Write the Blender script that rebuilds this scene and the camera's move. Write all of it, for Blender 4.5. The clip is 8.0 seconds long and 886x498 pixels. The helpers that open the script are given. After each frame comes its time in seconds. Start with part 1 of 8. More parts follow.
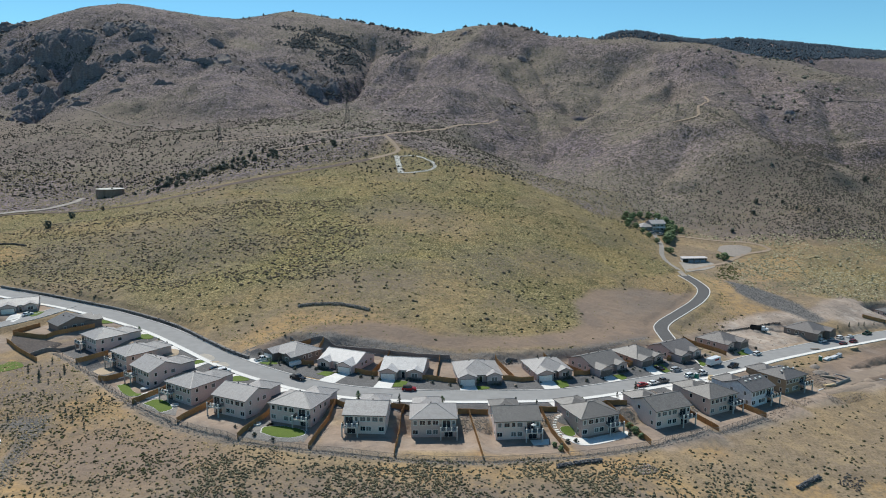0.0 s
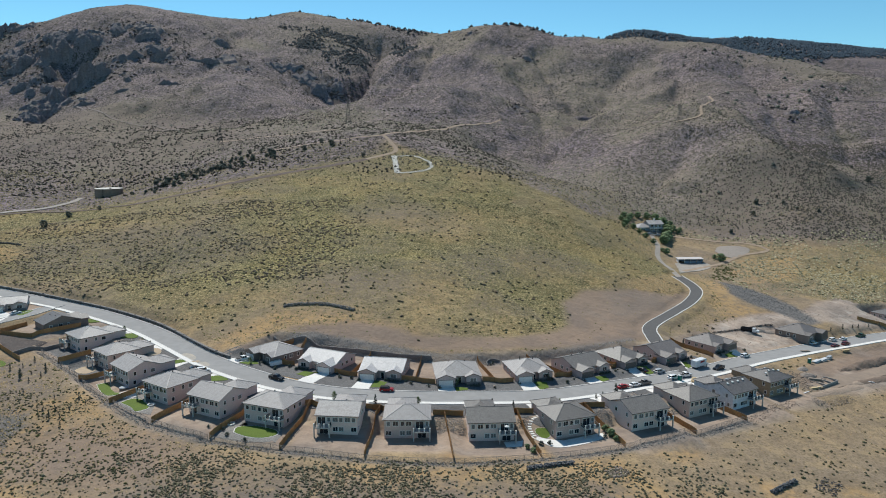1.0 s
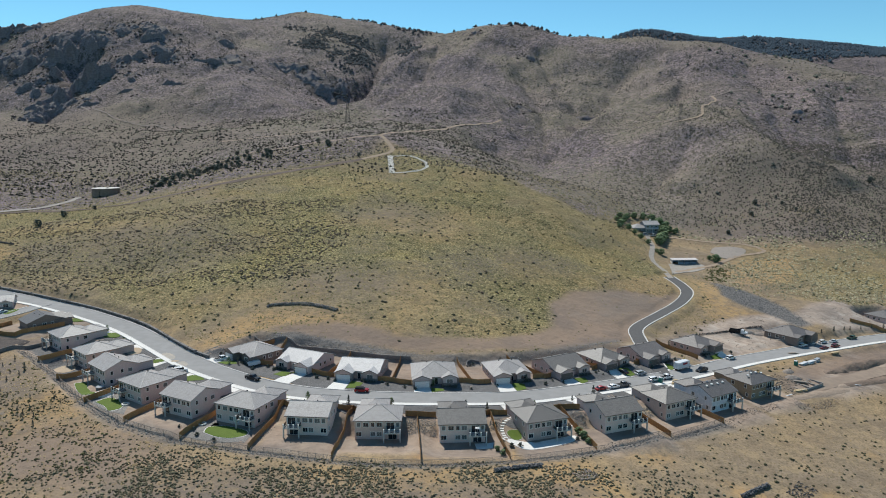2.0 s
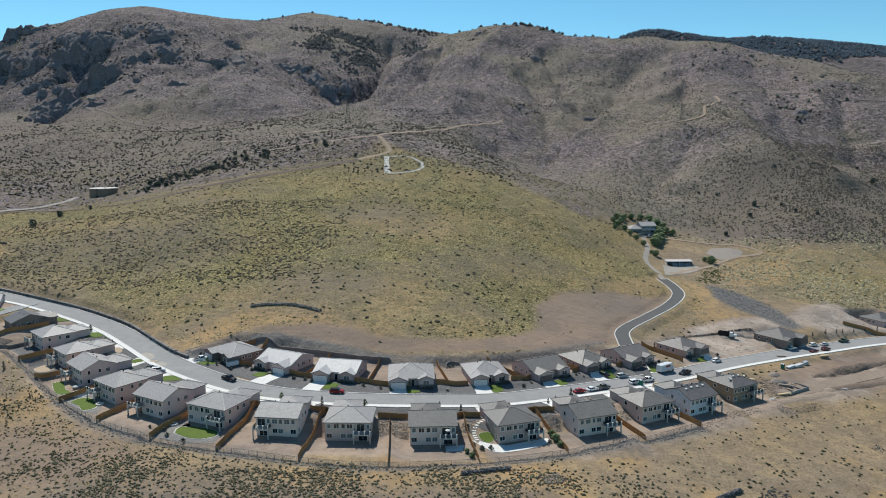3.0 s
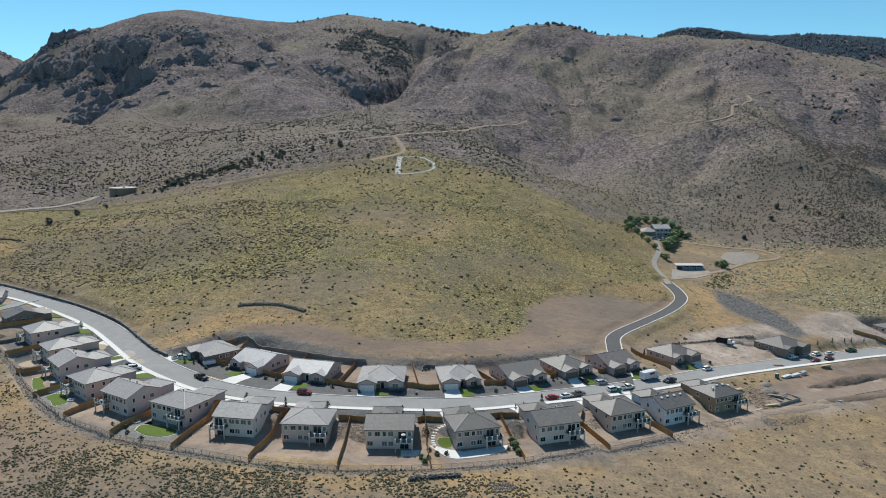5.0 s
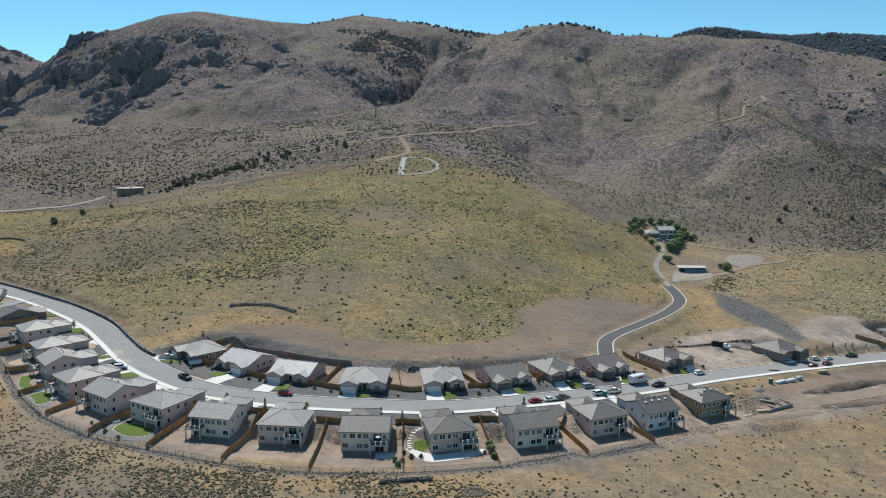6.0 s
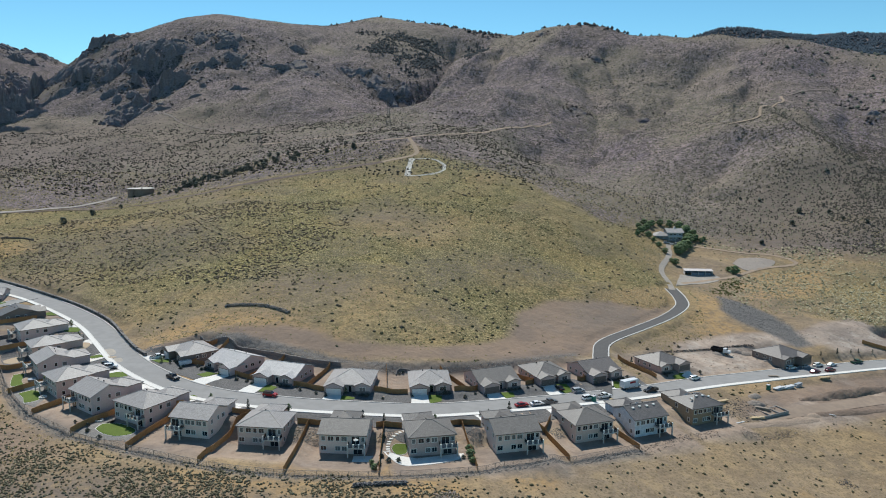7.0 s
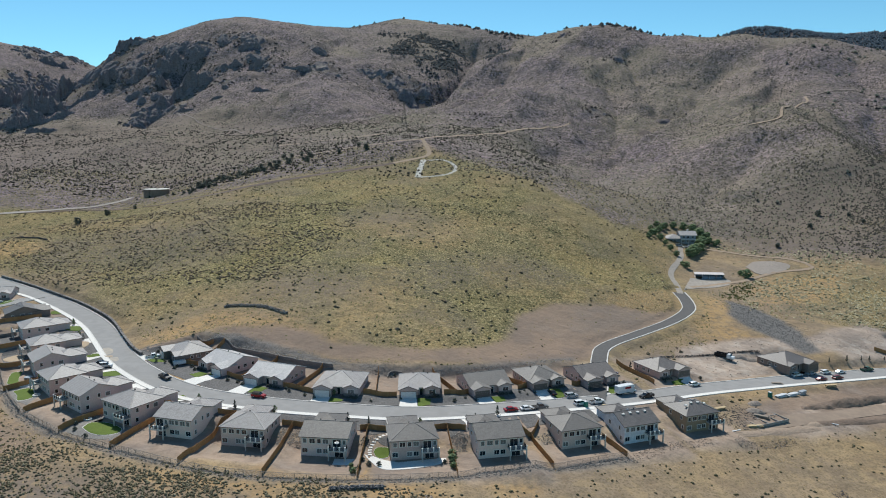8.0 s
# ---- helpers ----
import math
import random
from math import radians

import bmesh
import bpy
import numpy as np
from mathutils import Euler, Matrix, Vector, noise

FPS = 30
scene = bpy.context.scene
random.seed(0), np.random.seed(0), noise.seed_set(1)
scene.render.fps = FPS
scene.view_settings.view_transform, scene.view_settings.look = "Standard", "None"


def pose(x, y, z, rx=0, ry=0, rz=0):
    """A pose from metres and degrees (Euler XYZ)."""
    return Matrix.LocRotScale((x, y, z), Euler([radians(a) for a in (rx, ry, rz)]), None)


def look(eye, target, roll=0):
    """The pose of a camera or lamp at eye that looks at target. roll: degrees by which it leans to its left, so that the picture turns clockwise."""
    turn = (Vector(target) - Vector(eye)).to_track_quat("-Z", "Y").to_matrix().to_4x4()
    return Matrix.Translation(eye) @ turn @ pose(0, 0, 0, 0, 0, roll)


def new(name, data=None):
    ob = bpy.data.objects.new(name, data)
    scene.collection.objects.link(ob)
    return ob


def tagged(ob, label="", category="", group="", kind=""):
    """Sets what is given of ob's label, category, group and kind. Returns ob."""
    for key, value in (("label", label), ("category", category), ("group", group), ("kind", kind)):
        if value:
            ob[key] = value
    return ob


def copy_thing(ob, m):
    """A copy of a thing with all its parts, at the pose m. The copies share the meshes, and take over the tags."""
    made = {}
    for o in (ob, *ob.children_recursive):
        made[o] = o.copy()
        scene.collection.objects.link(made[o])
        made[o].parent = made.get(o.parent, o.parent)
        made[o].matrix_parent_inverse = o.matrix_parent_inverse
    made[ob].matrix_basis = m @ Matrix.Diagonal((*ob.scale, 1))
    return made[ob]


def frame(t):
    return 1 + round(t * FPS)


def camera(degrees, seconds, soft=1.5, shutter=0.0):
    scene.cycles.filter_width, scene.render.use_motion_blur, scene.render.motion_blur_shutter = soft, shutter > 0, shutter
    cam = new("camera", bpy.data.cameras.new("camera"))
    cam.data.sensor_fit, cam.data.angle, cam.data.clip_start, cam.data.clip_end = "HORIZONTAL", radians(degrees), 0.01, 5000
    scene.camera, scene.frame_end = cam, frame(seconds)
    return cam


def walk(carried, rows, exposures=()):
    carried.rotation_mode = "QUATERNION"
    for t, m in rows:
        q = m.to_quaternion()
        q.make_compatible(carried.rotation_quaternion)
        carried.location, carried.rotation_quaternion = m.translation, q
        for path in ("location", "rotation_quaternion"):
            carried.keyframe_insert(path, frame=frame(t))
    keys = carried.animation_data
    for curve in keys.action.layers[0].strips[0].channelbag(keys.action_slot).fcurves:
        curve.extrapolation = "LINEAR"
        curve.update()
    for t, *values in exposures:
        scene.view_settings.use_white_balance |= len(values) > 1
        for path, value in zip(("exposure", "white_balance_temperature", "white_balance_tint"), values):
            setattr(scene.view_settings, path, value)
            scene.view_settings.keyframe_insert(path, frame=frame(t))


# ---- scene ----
cam = camera(63.8, 8.0, soft=1.0)
METRES, EYE, TILT, LEAN, TURN = 95.0, 86.0, -9.0, 0.0, 0.0
ROWS = [
    (0.0, 0.0, 0.0, 0.0, 0.0, 0.0, 0.0),
    (0.5, 0.0566, 0.0048, 0.0007, 0.45, 0.01, -0.07),
    (1.0, 0.1146, 0.0105, 0.0012, 0.89, -0.0, -0.14),
    (1.5, 0.1741, 0.0171, 0.002, 1.32, -0.01, -0.21),
    (3.0, 0.3536, 0.0429, 0.0051, 2.58, 0.03, -0.43),
    (3.5, 0.415, 0.054, 0.0064, 3.27, 0.04, -0.55),
    (4.0, 0.4772, 0.0654, 0.008, 4.29, 0.04, -0.72),
    (4.5, 0.5406, 0.0783, 0.0103, 5.17, 0.04, -0.85),
    (6.0, 0.729, 0.1242, 0.0169, 7.57, 0.07, -1.22),
    (6.5, 0.7907, 0.1433, 0.0192, 8.3, 0.1, -1.34),
    (7.0, 0.8514, 0.1632, 0.022, 9.4, 0.13, -1.51),
    (7.5, 0.9135, 0.185, 0.0254, 10.51, 0.16, -1.67),
    (8.0, 0.9737, 0.2086, 0.0283, 11.56, 0.17, -1.83),
]
walk(cam, [(t, pose(0, 0, EYE, TILT, LEAN, TURN) @ pose(METRES * x, METRES * y, METRES * z, 90 + pitch, roll, yaw)) for t, x, y, z, yaw, pitch, roll in ROWS],
     exposures=[(0.0, 0.22, 6300, 7), (8.0, 0.22, 6300, 7)])

# ---------------------------------------------------------------- light
SUN_TURN, SUN_HEIGHT = -25.0, 51.0      # degrees from straight ahead (minus: to the left), and above the horizon
sun_from = Vector((math.sin(radians(SUN_TURN)) * math.cos(radians(SUN_HEIGHT)), math.cos(radians(SUN_TURN)) * math.cos(radians(SUN_HEIGHT)),
                   math.sin(radians(SUN_HEIGHT))))
sun = new("sun", bpy.data.lights.new("sun", "SUN"))
sun.data.energy, sun.data.angle, sun.data.color = 4.25, radians(0.53), (1.0, 0.95, 0.87)
sun.matrix_world = look(sun_from * 900, (0, 0, 0))
world = bpy.data.worlds.new("sky")
scene.world, world.use_nodes = world, True
sky = world.node_tree.nodes.new("ShaderNodeTexSky")
sky.sky_type, sky.sun_disc = "NISHITA", False
sky.sun_elevation, sky.sun_rotation = radians(SUN_HEIGHT), radians(SUN_TURN)
sky.altitude, sky.air_density, sky.dust_density, sky.ozone_density = 1400, 1.0, 0.0, 2.5
backing = world.node_tree.nodes["Background"]
backing.inputs["Strength"].default_value = 0.094
clear = world.node_tree.nodes.new("ShaderNodeMix")          # thin dry desert air: a deeper blue
clear.data_type, clear.blend_type = "RGBA", "MULTIPLY"
clear.inputs["Factor"].default_value, clear.inputs[7].default_value = 1.0, (0.66, 1.02, 1.03, 1)
world.node_tree.links.new(sky.outputs["Color"], clear.inputs[6])
world.node_tree.links.new(clear.outputs[2], backing.inputs["Color"])

# ---------------------------------------------------------------- materials


def shader(name, rough=0.8, metal=0.0):
    m = bpy.data.materials.new(name)
    m.use_nodes = True
    n, l = m.node_tree.nodes, m.node_tree.links
    b = n["Principled BSDF"]
    b.inputs["Roughness"].default_value, b.inputs["Metallic"].default_value = rough, metal
    b.inputs["Specular IOR Level"].default_value = 0.3
    return m, n, l, b


def noise_node(n, l, where, scale, detail=3.0, rough=0.55):
    t = n.new("ShaderNodeTexNoise")
    t.inputs["Scale"].default_value, t.inputs["Detail"].default_value, t.inputs["Roughness"].default_value = scale, detail, rough
    l.new(where, t.inputs["Vector"])
    return t.outputs["Fac"]


def ramp(n, l, value, low, high):
    r = n.new("ShaderNodeMapRange")
    r.interpolation_type = "SMOOTHSTEP"
    r.inputs["From Min"].default_value, r.inputs["From Max"].default_value = low, high
    l.new(value, r.inputs["Value"])
    return r.outputs["Result"]


def mixed(n, l, fac, a, b, blend="MIX"):
    m = n.new("ShaderNodeMix")
    m.data_type, m.blend_type = "RGBA", blend
    if isinstance(fac, (int, float)):
        m.inputs["Factor"].default_value = fac
    else:
        l.new(fac, m.inputs["Factor"])
    for socket, v in ((m.inputs[6], a), (m.inputs[7], b)):
        if isinstance(v, tuple):
            socket.default_value = (*v, 1)
        else:
            l.new(v, socket)
    return m.outputs[2]


def times(n, l, a, b):
    m = n.new("ShaderNodeMath")
    m.operation = "MULTIPLY"
    for socket, v in ((m.inputs[0], a), (m.inputs[1], b)):
        if isinstance(v, (int, float)):
            socket.default_value = v
        else:
            l.new(v, socket)
    return m.outputs[0]


def dots(n, l, where, cell, small, big):
    """Round plants seen from afar: 1 on a plant, 0 between, of many sizes, at about one to each cell of that many metres."""
    flat = n.new("ShaderNodeVectorMath")
    flat.operation = "MULTIPLY"
    flat.inputs[1].default_value = (1, 1, 0)
    l.new(where, flat.inputs[0])
    v = n.new("ShaderNodeTexVoronoi")
    v.voronoi_dimensions = "2D"
    v.inputs["Scale"].default_value = 1 / cell
    l.new(flat.outputs[0], v.inputs["Vector"])
    size = n.new("ShaderNodeMapRange")
    size.inputs["To Min"].default_value, size.inputs["To Max"].default_value = small, big
    l.new(v.outputs["Color"], size.inputs["Value"])
    k = n.new("ShaderNodeMath")
    k.operation = "LESS_THAN"
    l.new(v.outputs["Distance"], k.inputs[0])
    l.new(size.outputs["Result"], k.inputs[1])
    return k.outputs[0]


def place_of(n):
    return n.new("ShaderNodeNewGeometry").outputs["Position"]


def bump(n, l, b, value, strength, distance):
    k = n.new("ShaderNodeBump")
    k.inputs["Strength"].default_value, k.inputs["Distance"].default_value = strength, distance
    l.new(value, k.inputs["Height"])
    l.new(k.outputs["Normal"], b.inputs["Normal"])


def surface(name, light, dark, grain=3.0, stain=0.25, rough=0.8, metal=0.0, relief=0.3, deep=0.03, each=0.0):
    """A plain weathered surface: grain and larger stains between two colours. each: how much one piece differs from the next."""
    m, n, l, b = shader(name, rough, metal)
    p = place_of(n)
    fine, broad = noise_node(n, l, p, grain, 4), noise_node(n, l, p, stain, 3)
    c = mixed(n, l, ramp(n, l, fine, 0.3, 0.7), light, dark)
    c = mixed(n, l, times(n, l, ramp(n, l, broad, 0.4, 0.75), 0.5), c, dark)
    if each:
        info = n.new("ShaderNodeObjectInfo")
        c = mixed(n, l, times(n, l, info.outputs["Random"], each), c, tuple(v * 0.45 for v in dark))
    l.new(c, b.inputs["Base Color"])
    if relief:
        bump(n, l, b, fine, relief, deep)
    return m


def plain(name, colour, rough=0.5, metal=0.0):
    m, n, l, b = shader(name, rough, metal)
    p = place_of(n)
    c = mixed(n, l, ramp(n, l, noise_node(n, l, p, 1.7, 3), 0.3, 0.75), colour, tuple(v * 0.86 for v in colour))
    l.new(c, b.inputs["Base Color"])
    return m


def roof_tiles(name, light, dark):
    """Flat concrete tiles in level courses, each house weathered a little differently."""
    m, n, l, b = shader(name, 0.5)
    b.inputs["Specular IOR Level"].default_value = 0.22
    p = place_of(n)
    split = n.new("ShaderNodeSeparateXYZ")
    l.new(p, split.inputs[0])
    wave = n.new("ShaderNodeMath")
    wave.operation = "FRACT"
    l.new(times(n, l, split.outputs["Z"], 5.2), wave.inputs[0])
    info = n.new("ShaderNodeObjectInfo")
    c = mixed(n, l, ramp(n, l, noise_node(n, l, p, 2.2, 4, 0.7), 0.38, 0.62), light, dark)
    c = mixed(n, l, times(n, l, ramp(n, l, noise_node(n, l, p, 0.6, 3), 0.5, 0.7), 0.5), c, tuple(v * 0.75 for v in dark))
    c = mixed(n, l, times(n, l, info.outputs["Random"], 0.45), c, dark)
    c = mixed(n, l, times(n, l, ramp(n, l, wave.outputs[0], 0.6, 0.95), 0.38), c, tuple(v * 0.5 for v in dark))
    l.new(c, b.inputs["Base Color"])
    bump(n, l, b, wave.outputs[0], 0.5, 0.05)
    return m


def ground_material():
    m, n, l, b = shader("dry_ground", 0.95)
    b.inputs["Specular IOR Level"].default_value = 0.1
    p = place_of(n)

    def kind(name):
        a = n.new("ShaderNodeAttribute")
        a.attribute_name = name
        return a.outputs["Fac"]

    broad, mid = noise_node(n, l, p, 0.012, 3), noise_node(n, l, p, 0.045, 4, 0.6)
    mottle, fine = noise_node(n, l, p, 0.33, 4, 0.7), noise_node(n, l, p, 1.5, 3, 0.7)
    sweep, patch = ramp(n, l, broad, 0.4, 0.6), ramp(n, l, mid, 0.4, 0.62)
    spot, speck = ramp(n, l, mottle, 0.46, 0.66), ramp(n, l, fine, 0.44, 0.66)
    low_brush, tufts, scrub = dots(n, l, p, 2.1, 0.12, 0.42), dots(n, l, p, 1.1, 0.1, 0.45), dots(n, l, p, 4.2, 0.12, 0.40)
    straw = mixed(n, l, patch, (0.315, 0.225, 0.125), (0.25, 0.187, 0.122))
    straw = mixed(n, l, times(n, l, sweep, 0.5), straw, (0.27, 0.21, 0.155))
    straw = mixed(n, l, times(n, l, spot, 0.5), straw, (0.185, 0.142, 0.092))
    straw = mixed(n, l, times(n, l, tufts, 0.55), straw, (0.15, 0.118, 0.072))
    green = mixed(n, l, sweep, (0.252, 0.202, 0.08), (0.25, 0.182, 0.092))
    green = mixed(n, l, times(n, l, patch, 0.8), green, (0.175, 0.15, 0.078))
    green = mixed(n, l, times(n, l, spot, 0.8), green, (0.105, 0.09, 0.046))
    green = mixed(n, l, times(n, l, tufts, 0.85), green, (0.42, 0.35, 0.185))
    green = mixed(n, l, times(n, l, low_brush, 0.9), green, (0.07, 0.07, 0.03))
    grass = dots(n, l, p, 1.35, 0.12, 0.42)
    green = mixed(n, l, times(n, l, grass, 0.8), green, (0.08, 0.076, 0.035))
    clumps = noise_node(n, l, p, 0.13, 4, 0.68)
    thick, thin = ramp(n, l, clumps, 0.5, 0.6), ramp(n, l, clumps, 0.48, 0.38)
    green = mixed(n, l, times(n, l, thick, 0.4), green, (0.11, 0.096, 0.048))
    green = mixed(n, l, times(n, l, thin, 0.3), green, (0.34, 0.27, 0.125))
    straw = mixed(n, l, times(n, l, thick, 0.35), straw, (0.17, 0.125, 0.085))
    straw = mixed(n, l, times(n, l, thin, 0.35), straw, (0.40, 0.29, 0.16))
    # heath soil, with the mountain's haze mixed in as added blue
    heath = mixed(n, l, sweep, (0.255, 0.198, 0.208), (0.198, 0.157, 0.18))
    heath = mixed(n, l, times(n, l, patch, 0.7), heath, (0.18, 0.148, 0.15))
    heath = mixed(n, l, times(n, l, spot, 0.6), heath, (0.118, 0.094, 0.09))
    heath = mixed(n, l, times(n, l, thick, 0.65), heath, (0.098, 0.078, 0.078))
    heath = mixed(n, l, times(n, l, thin, 0.5), heath, (0.36, 0.268, 0.235))
    heath = mixed(n, l, times(n, l, low_brush, 0.8), heath, (0.088, 0.08, 0.06))
    heath = mixed(n, l, times(n, l, scrub, 0.85), heath, (0.068, 0.06, 0.048))
    bare = mixed(n, l, patch, (0.268, 0.195, 0.142), (0.21, 0.16, 0.127))
    bare = mixed(n, l, times(n, l, sweep, 0.5), bare, (0.258, 0.185, 0.13))
    bare = mixed(n, l, times(n, l, spot, 0.3), bare, (0.155, 0.12, 0.098))
    bare = mixed(n, l, times(n, l, speck, 0.25), bare, (0.17, 0.13, 0.105))
    gravel = mixed(n, l, speck, (0.185, 0.172, 0.16), (0.108, 0.103, 0.098))
    rock = mixed(n, l, spot, (0.125, 0.1, 0.09), (0.075, 0.064, 0.064))
    c = mixed(n, l, kind("green"), straw, green)
    heath = mixed(n, l, times(n, l, kind("olive"), ramp(n, l, mottle, 0.8, 0.35)), heath, (0.232, 0.2, 0.118))
    c = mixed(n, l, times(n, l, kind("ochre"), ramp(n, l, mottle, 0.7, 0.35)), c, (0.40, 0.258, 0.12))
    c = mixed(n, l, kind("heath"), c, heath)
    c = mixed(n, l, times(n, l, kind("brown"), ramp(n, l, mottle, 0.25, 0.55)), c, (0.178, 0.142, 0.115))
    c = mixed(n, l, kind("bare"), c, bare)
    pale = mixed(n, l, patch, (0.44, 0.35, 0.28), (0.30, 0.245, 0.205))
    pale = mixed(n, l, times(n, l, spot, 0.5), pale, (0.22, 0.175, 0.14))
    pale = mixed(n, l, times(n, l, thin, 0.4), pale, (0.5, 0.44, 0.38))
    c = mixed(n, l, kind("pale"), c, pale)
    c = mixed(n, l, kind("gravel"), c, gravel)
    edge = n.new("ShaderNodeMath")
    edge.operation = "ADD"
    l.new(kind("rock"), edge.inputs[0])
    l.new(times(n, l, mid, 0.9), edge.inputs[1])
    c = mixed(n, l, ramp(n, l, edge.outputs[0], 0.78, 0.98), c, rock)
    l.new(c, b.inputs["Base Color"])
    both = n.new("ShaderNodeMath")
    both.operation = "ADD"
    l.new(times(n, l, mid, 5.0), both.inputs[0])
    l.new(mottle, both.inputs[1])
    bump(n, l, b, both.outputs[0], 0.6, 0.7)
    return m


GROUND = ground_material()
ROOF = roof_tiles("grey_roof_tiles", (0.42, 0.39, 0.37), (0.32, 0.295, 0.28))
# the grey tiles again, with the sun's glint painted in as a paler colour
ROOF_GLINT = roof_tiles("sun_glint_roof_tiles", (0.55, 0.525, 0.51), (0.43, 0.41, 0.4))
ROOF_MID = roof_tiles("brown_grey_roof_tiles", (0.225, 0.208, 0.19), (0.16, 0.146, 0.134))
ROOF_BROWN = roof_tiles("brown_roof_tiles", (0.205, 0.183, 0.17), (0.145, 0.13, 0.122))
ROOF_DARK = roof_tiles("dark_roof_tiles", (0.175, 0.163, 0.155), (0.118, 0.11, 0.107))
PAINT = {
    "greige": surface("greige_stucco", (0.69, 0.525, 0.475), (0.60, 0.455, 0.41), 2.5, 0.3, 0.9),
    "tan": surface("tan_stucco", (0.63, 0.48, 0.41), (0.54, 0.41, 0.35), 2.5, 0.3, 0.9),
    "rose": surface("rose_stucco", (0.61, 0.46, 0.415), (0.52, 0.395, 0.355), 2.5, 0.3, 0.9),
    "grey": surface("grey_stucco", (0.53, 0.43, 0.41), (0.45, 0.37, 0.35), 2.5, 0.3, 0.9),
    "cream": surface("cream_stucco", (0.78, 0.60, 0.52), (0.69, 0.53, 0.46), 2.5, 0.3, 0.9),
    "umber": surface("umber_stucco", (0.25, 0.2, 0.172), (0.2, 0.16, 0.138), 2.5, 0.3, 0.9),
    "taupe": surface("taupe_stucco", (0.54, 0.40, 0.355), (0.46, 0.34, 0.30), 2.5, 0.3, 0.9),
    "wrap": surface("white_house_wrap", (0.72, 0.73, 0.75), (0.55, 0.57, 0.6), 1.2, 0.5, 0.5),
    "sheathing": surface("wood_sheathing", (0.33, 0.245, 0.16), (0.26, 0.19, 0.125), 2.0, 0.6, 0.8),
}
TRIM = surface("off_white_trim", (0.76, 0.735, 0.69), (0.66, 0.64, 0.6), 3, 0.5, 0.7, relief=0)
FASCIA = surface("brown_fascia", (0.17, 0.14, 0.115), (0.13, 0.105, 0.09), 3, 0.5, 0.7, relief=0)
STONE = surface("dark_ledgestone", (0.26, 0.24, 0.222), (0.14, 0.132, 0.126), 4.0, 0.6, 0.9, relief=0.6)
IRON = plain("black_iron", (0.02, 0.02, 0.022), 0.45, 0.4)
CEDAR = surface("cedar_boards", (0.47, 0.265, 0.115), (0.34, 0.185, 0.08), 3.2, 0.35, 0.85, each=0.35)
KERB = surface("worn_kerb_concrete", (0.60, 0.575, 0.54), (0.50, 0.48, 0.45), 2.0, 0.12, 0.85, relief=0.15)
CONCRETE = surface("pale_concrete", (0.72, 0.695, 0.65), (0.61, 0.587, 0.55), 2.0, 0.12, 0.85, relief=0.15)
ASPHALT = surface("worn_asphalt", (0.285, 0.277, 0.268), (0.245, 0.238, 0.23), 0.3, 0.05, 0.9, relief=0.15)
NEW_ASPHALT = surface("fresh_asphalt", (0.10, 0.096, 0.094), (0.08, 0.077, 0.075), 1.0, 0.1, 0.85, relief=0.15)
DIRT_TRACK = surface("pale_dirt_track", (0.36, 0.27, 0.19), (0.28, 0.21, 0.15), 0.5, 0.08, 0.95)
BROWN_TRACK = surface("brown_dirt_track", (0.155, 0.112, 0.088), (0.11, 0.082, 0.067), 0.5, 0.08, 0.95)
SAND_DUST = surface("sand_dust", (0.44, 0.375, 0.30), (0.33, 0.305, 0.27), 0.9, 0.3, 0.95, relief=0.2)
HEATH_TRACK = surface("faint_old_track", (0.25, 0.205, 0.175), (0.18, 0.148, 0.13), 0.3, 0.05, 0.95)
GRADED = surface("graded_dirt", (0.31, 0.235, 0.175), (0.25, 0.19, 0.145), 0.4, 0.06, 0.95)
PALE_CHIPS = surface("pale_stone_chips", (0.27, 0.25, 0.228), (0.16, 0.15, 0.138), 2.5, 0.4, 0.95, relief=0.5)
GRAVEL_TRACK = surface("grey_gravel_track", (0.36, 0.32, 0.275), (0.27, 0.24, 0.208), 0.5, 0.08, 0.95)
LAWN = surface("watered_lawn", (0.112, 0.162, 0.02), (0.072, 0.108, 0.013), 5.0, 0.4, 0.9, relief=0.6)
YARD_GRAVEL = surface("dark_yard_gravel", (0.165, 0.158, 0.153), (0.092, 0.088, 0.086), 2.0, 0.35, 0.95, relief=0.5)
MULCH = surface("dark_bark_mulch", (0.105, 0.086, 0.076), (0.06, 0.05, 0.046), 1.2, 0.35, 0.95, relief=0.5)
TAN_GRAVEL = surface("tan_decomposed_granite", (0.44, 0.345, 0.24), (0.36, 0.28, 0.2), 5.0, 0.3, 0.95, relief=0.4)


def glass_material():
    m, n, l, b = shader("window_glass", 0.06)
    b.inputs["Base Color"].default_value = (0.022, 0.026, 0.032, 1)
    b.inputs["Specular IOR Level"].default_value = 0.6
    return m


GLASS = glass_material()
DRAWN_GLASS = plain("glass_over_pale_blind", (0.17, 0.165, 0.16), 0.12)
# ---------------------------------------------------------------- the lie of the land
STREET = [(-290, 366), (-240, 345), (-190, 322), (-165, 312), (-133, 294.5), (-113, 281), (-96, 265.5), (-77, 247.5),
          (-62, 236.5), (-45, 227), (-30, 222.5), (-15, 221), (0, 221), (20, 223), (38, 226), (55, 233.5), (83, 249.5),
          (108, 266), (135, 288), (160, 306), (185, 322), (215, 340), (250, 356), (300, 374), (380, 392)]
STREET_GRADE = ((-290, -190, -143, -108, -71, -30, 0, 38, 59, 99, 125, 155, 200, 260, 380),
                (16, 12, 9.5, 7.2, 5.5, 3.6, 2.7, 1.4, 0.2, -2.4, -4.6, -7.2, -10.2, -13, -17))
LANE = [(97, 259), (98, 285), (98, 303), (101, 319), (117, 340), (132, 359), (141, 377), (142, 392), (140, 408)]
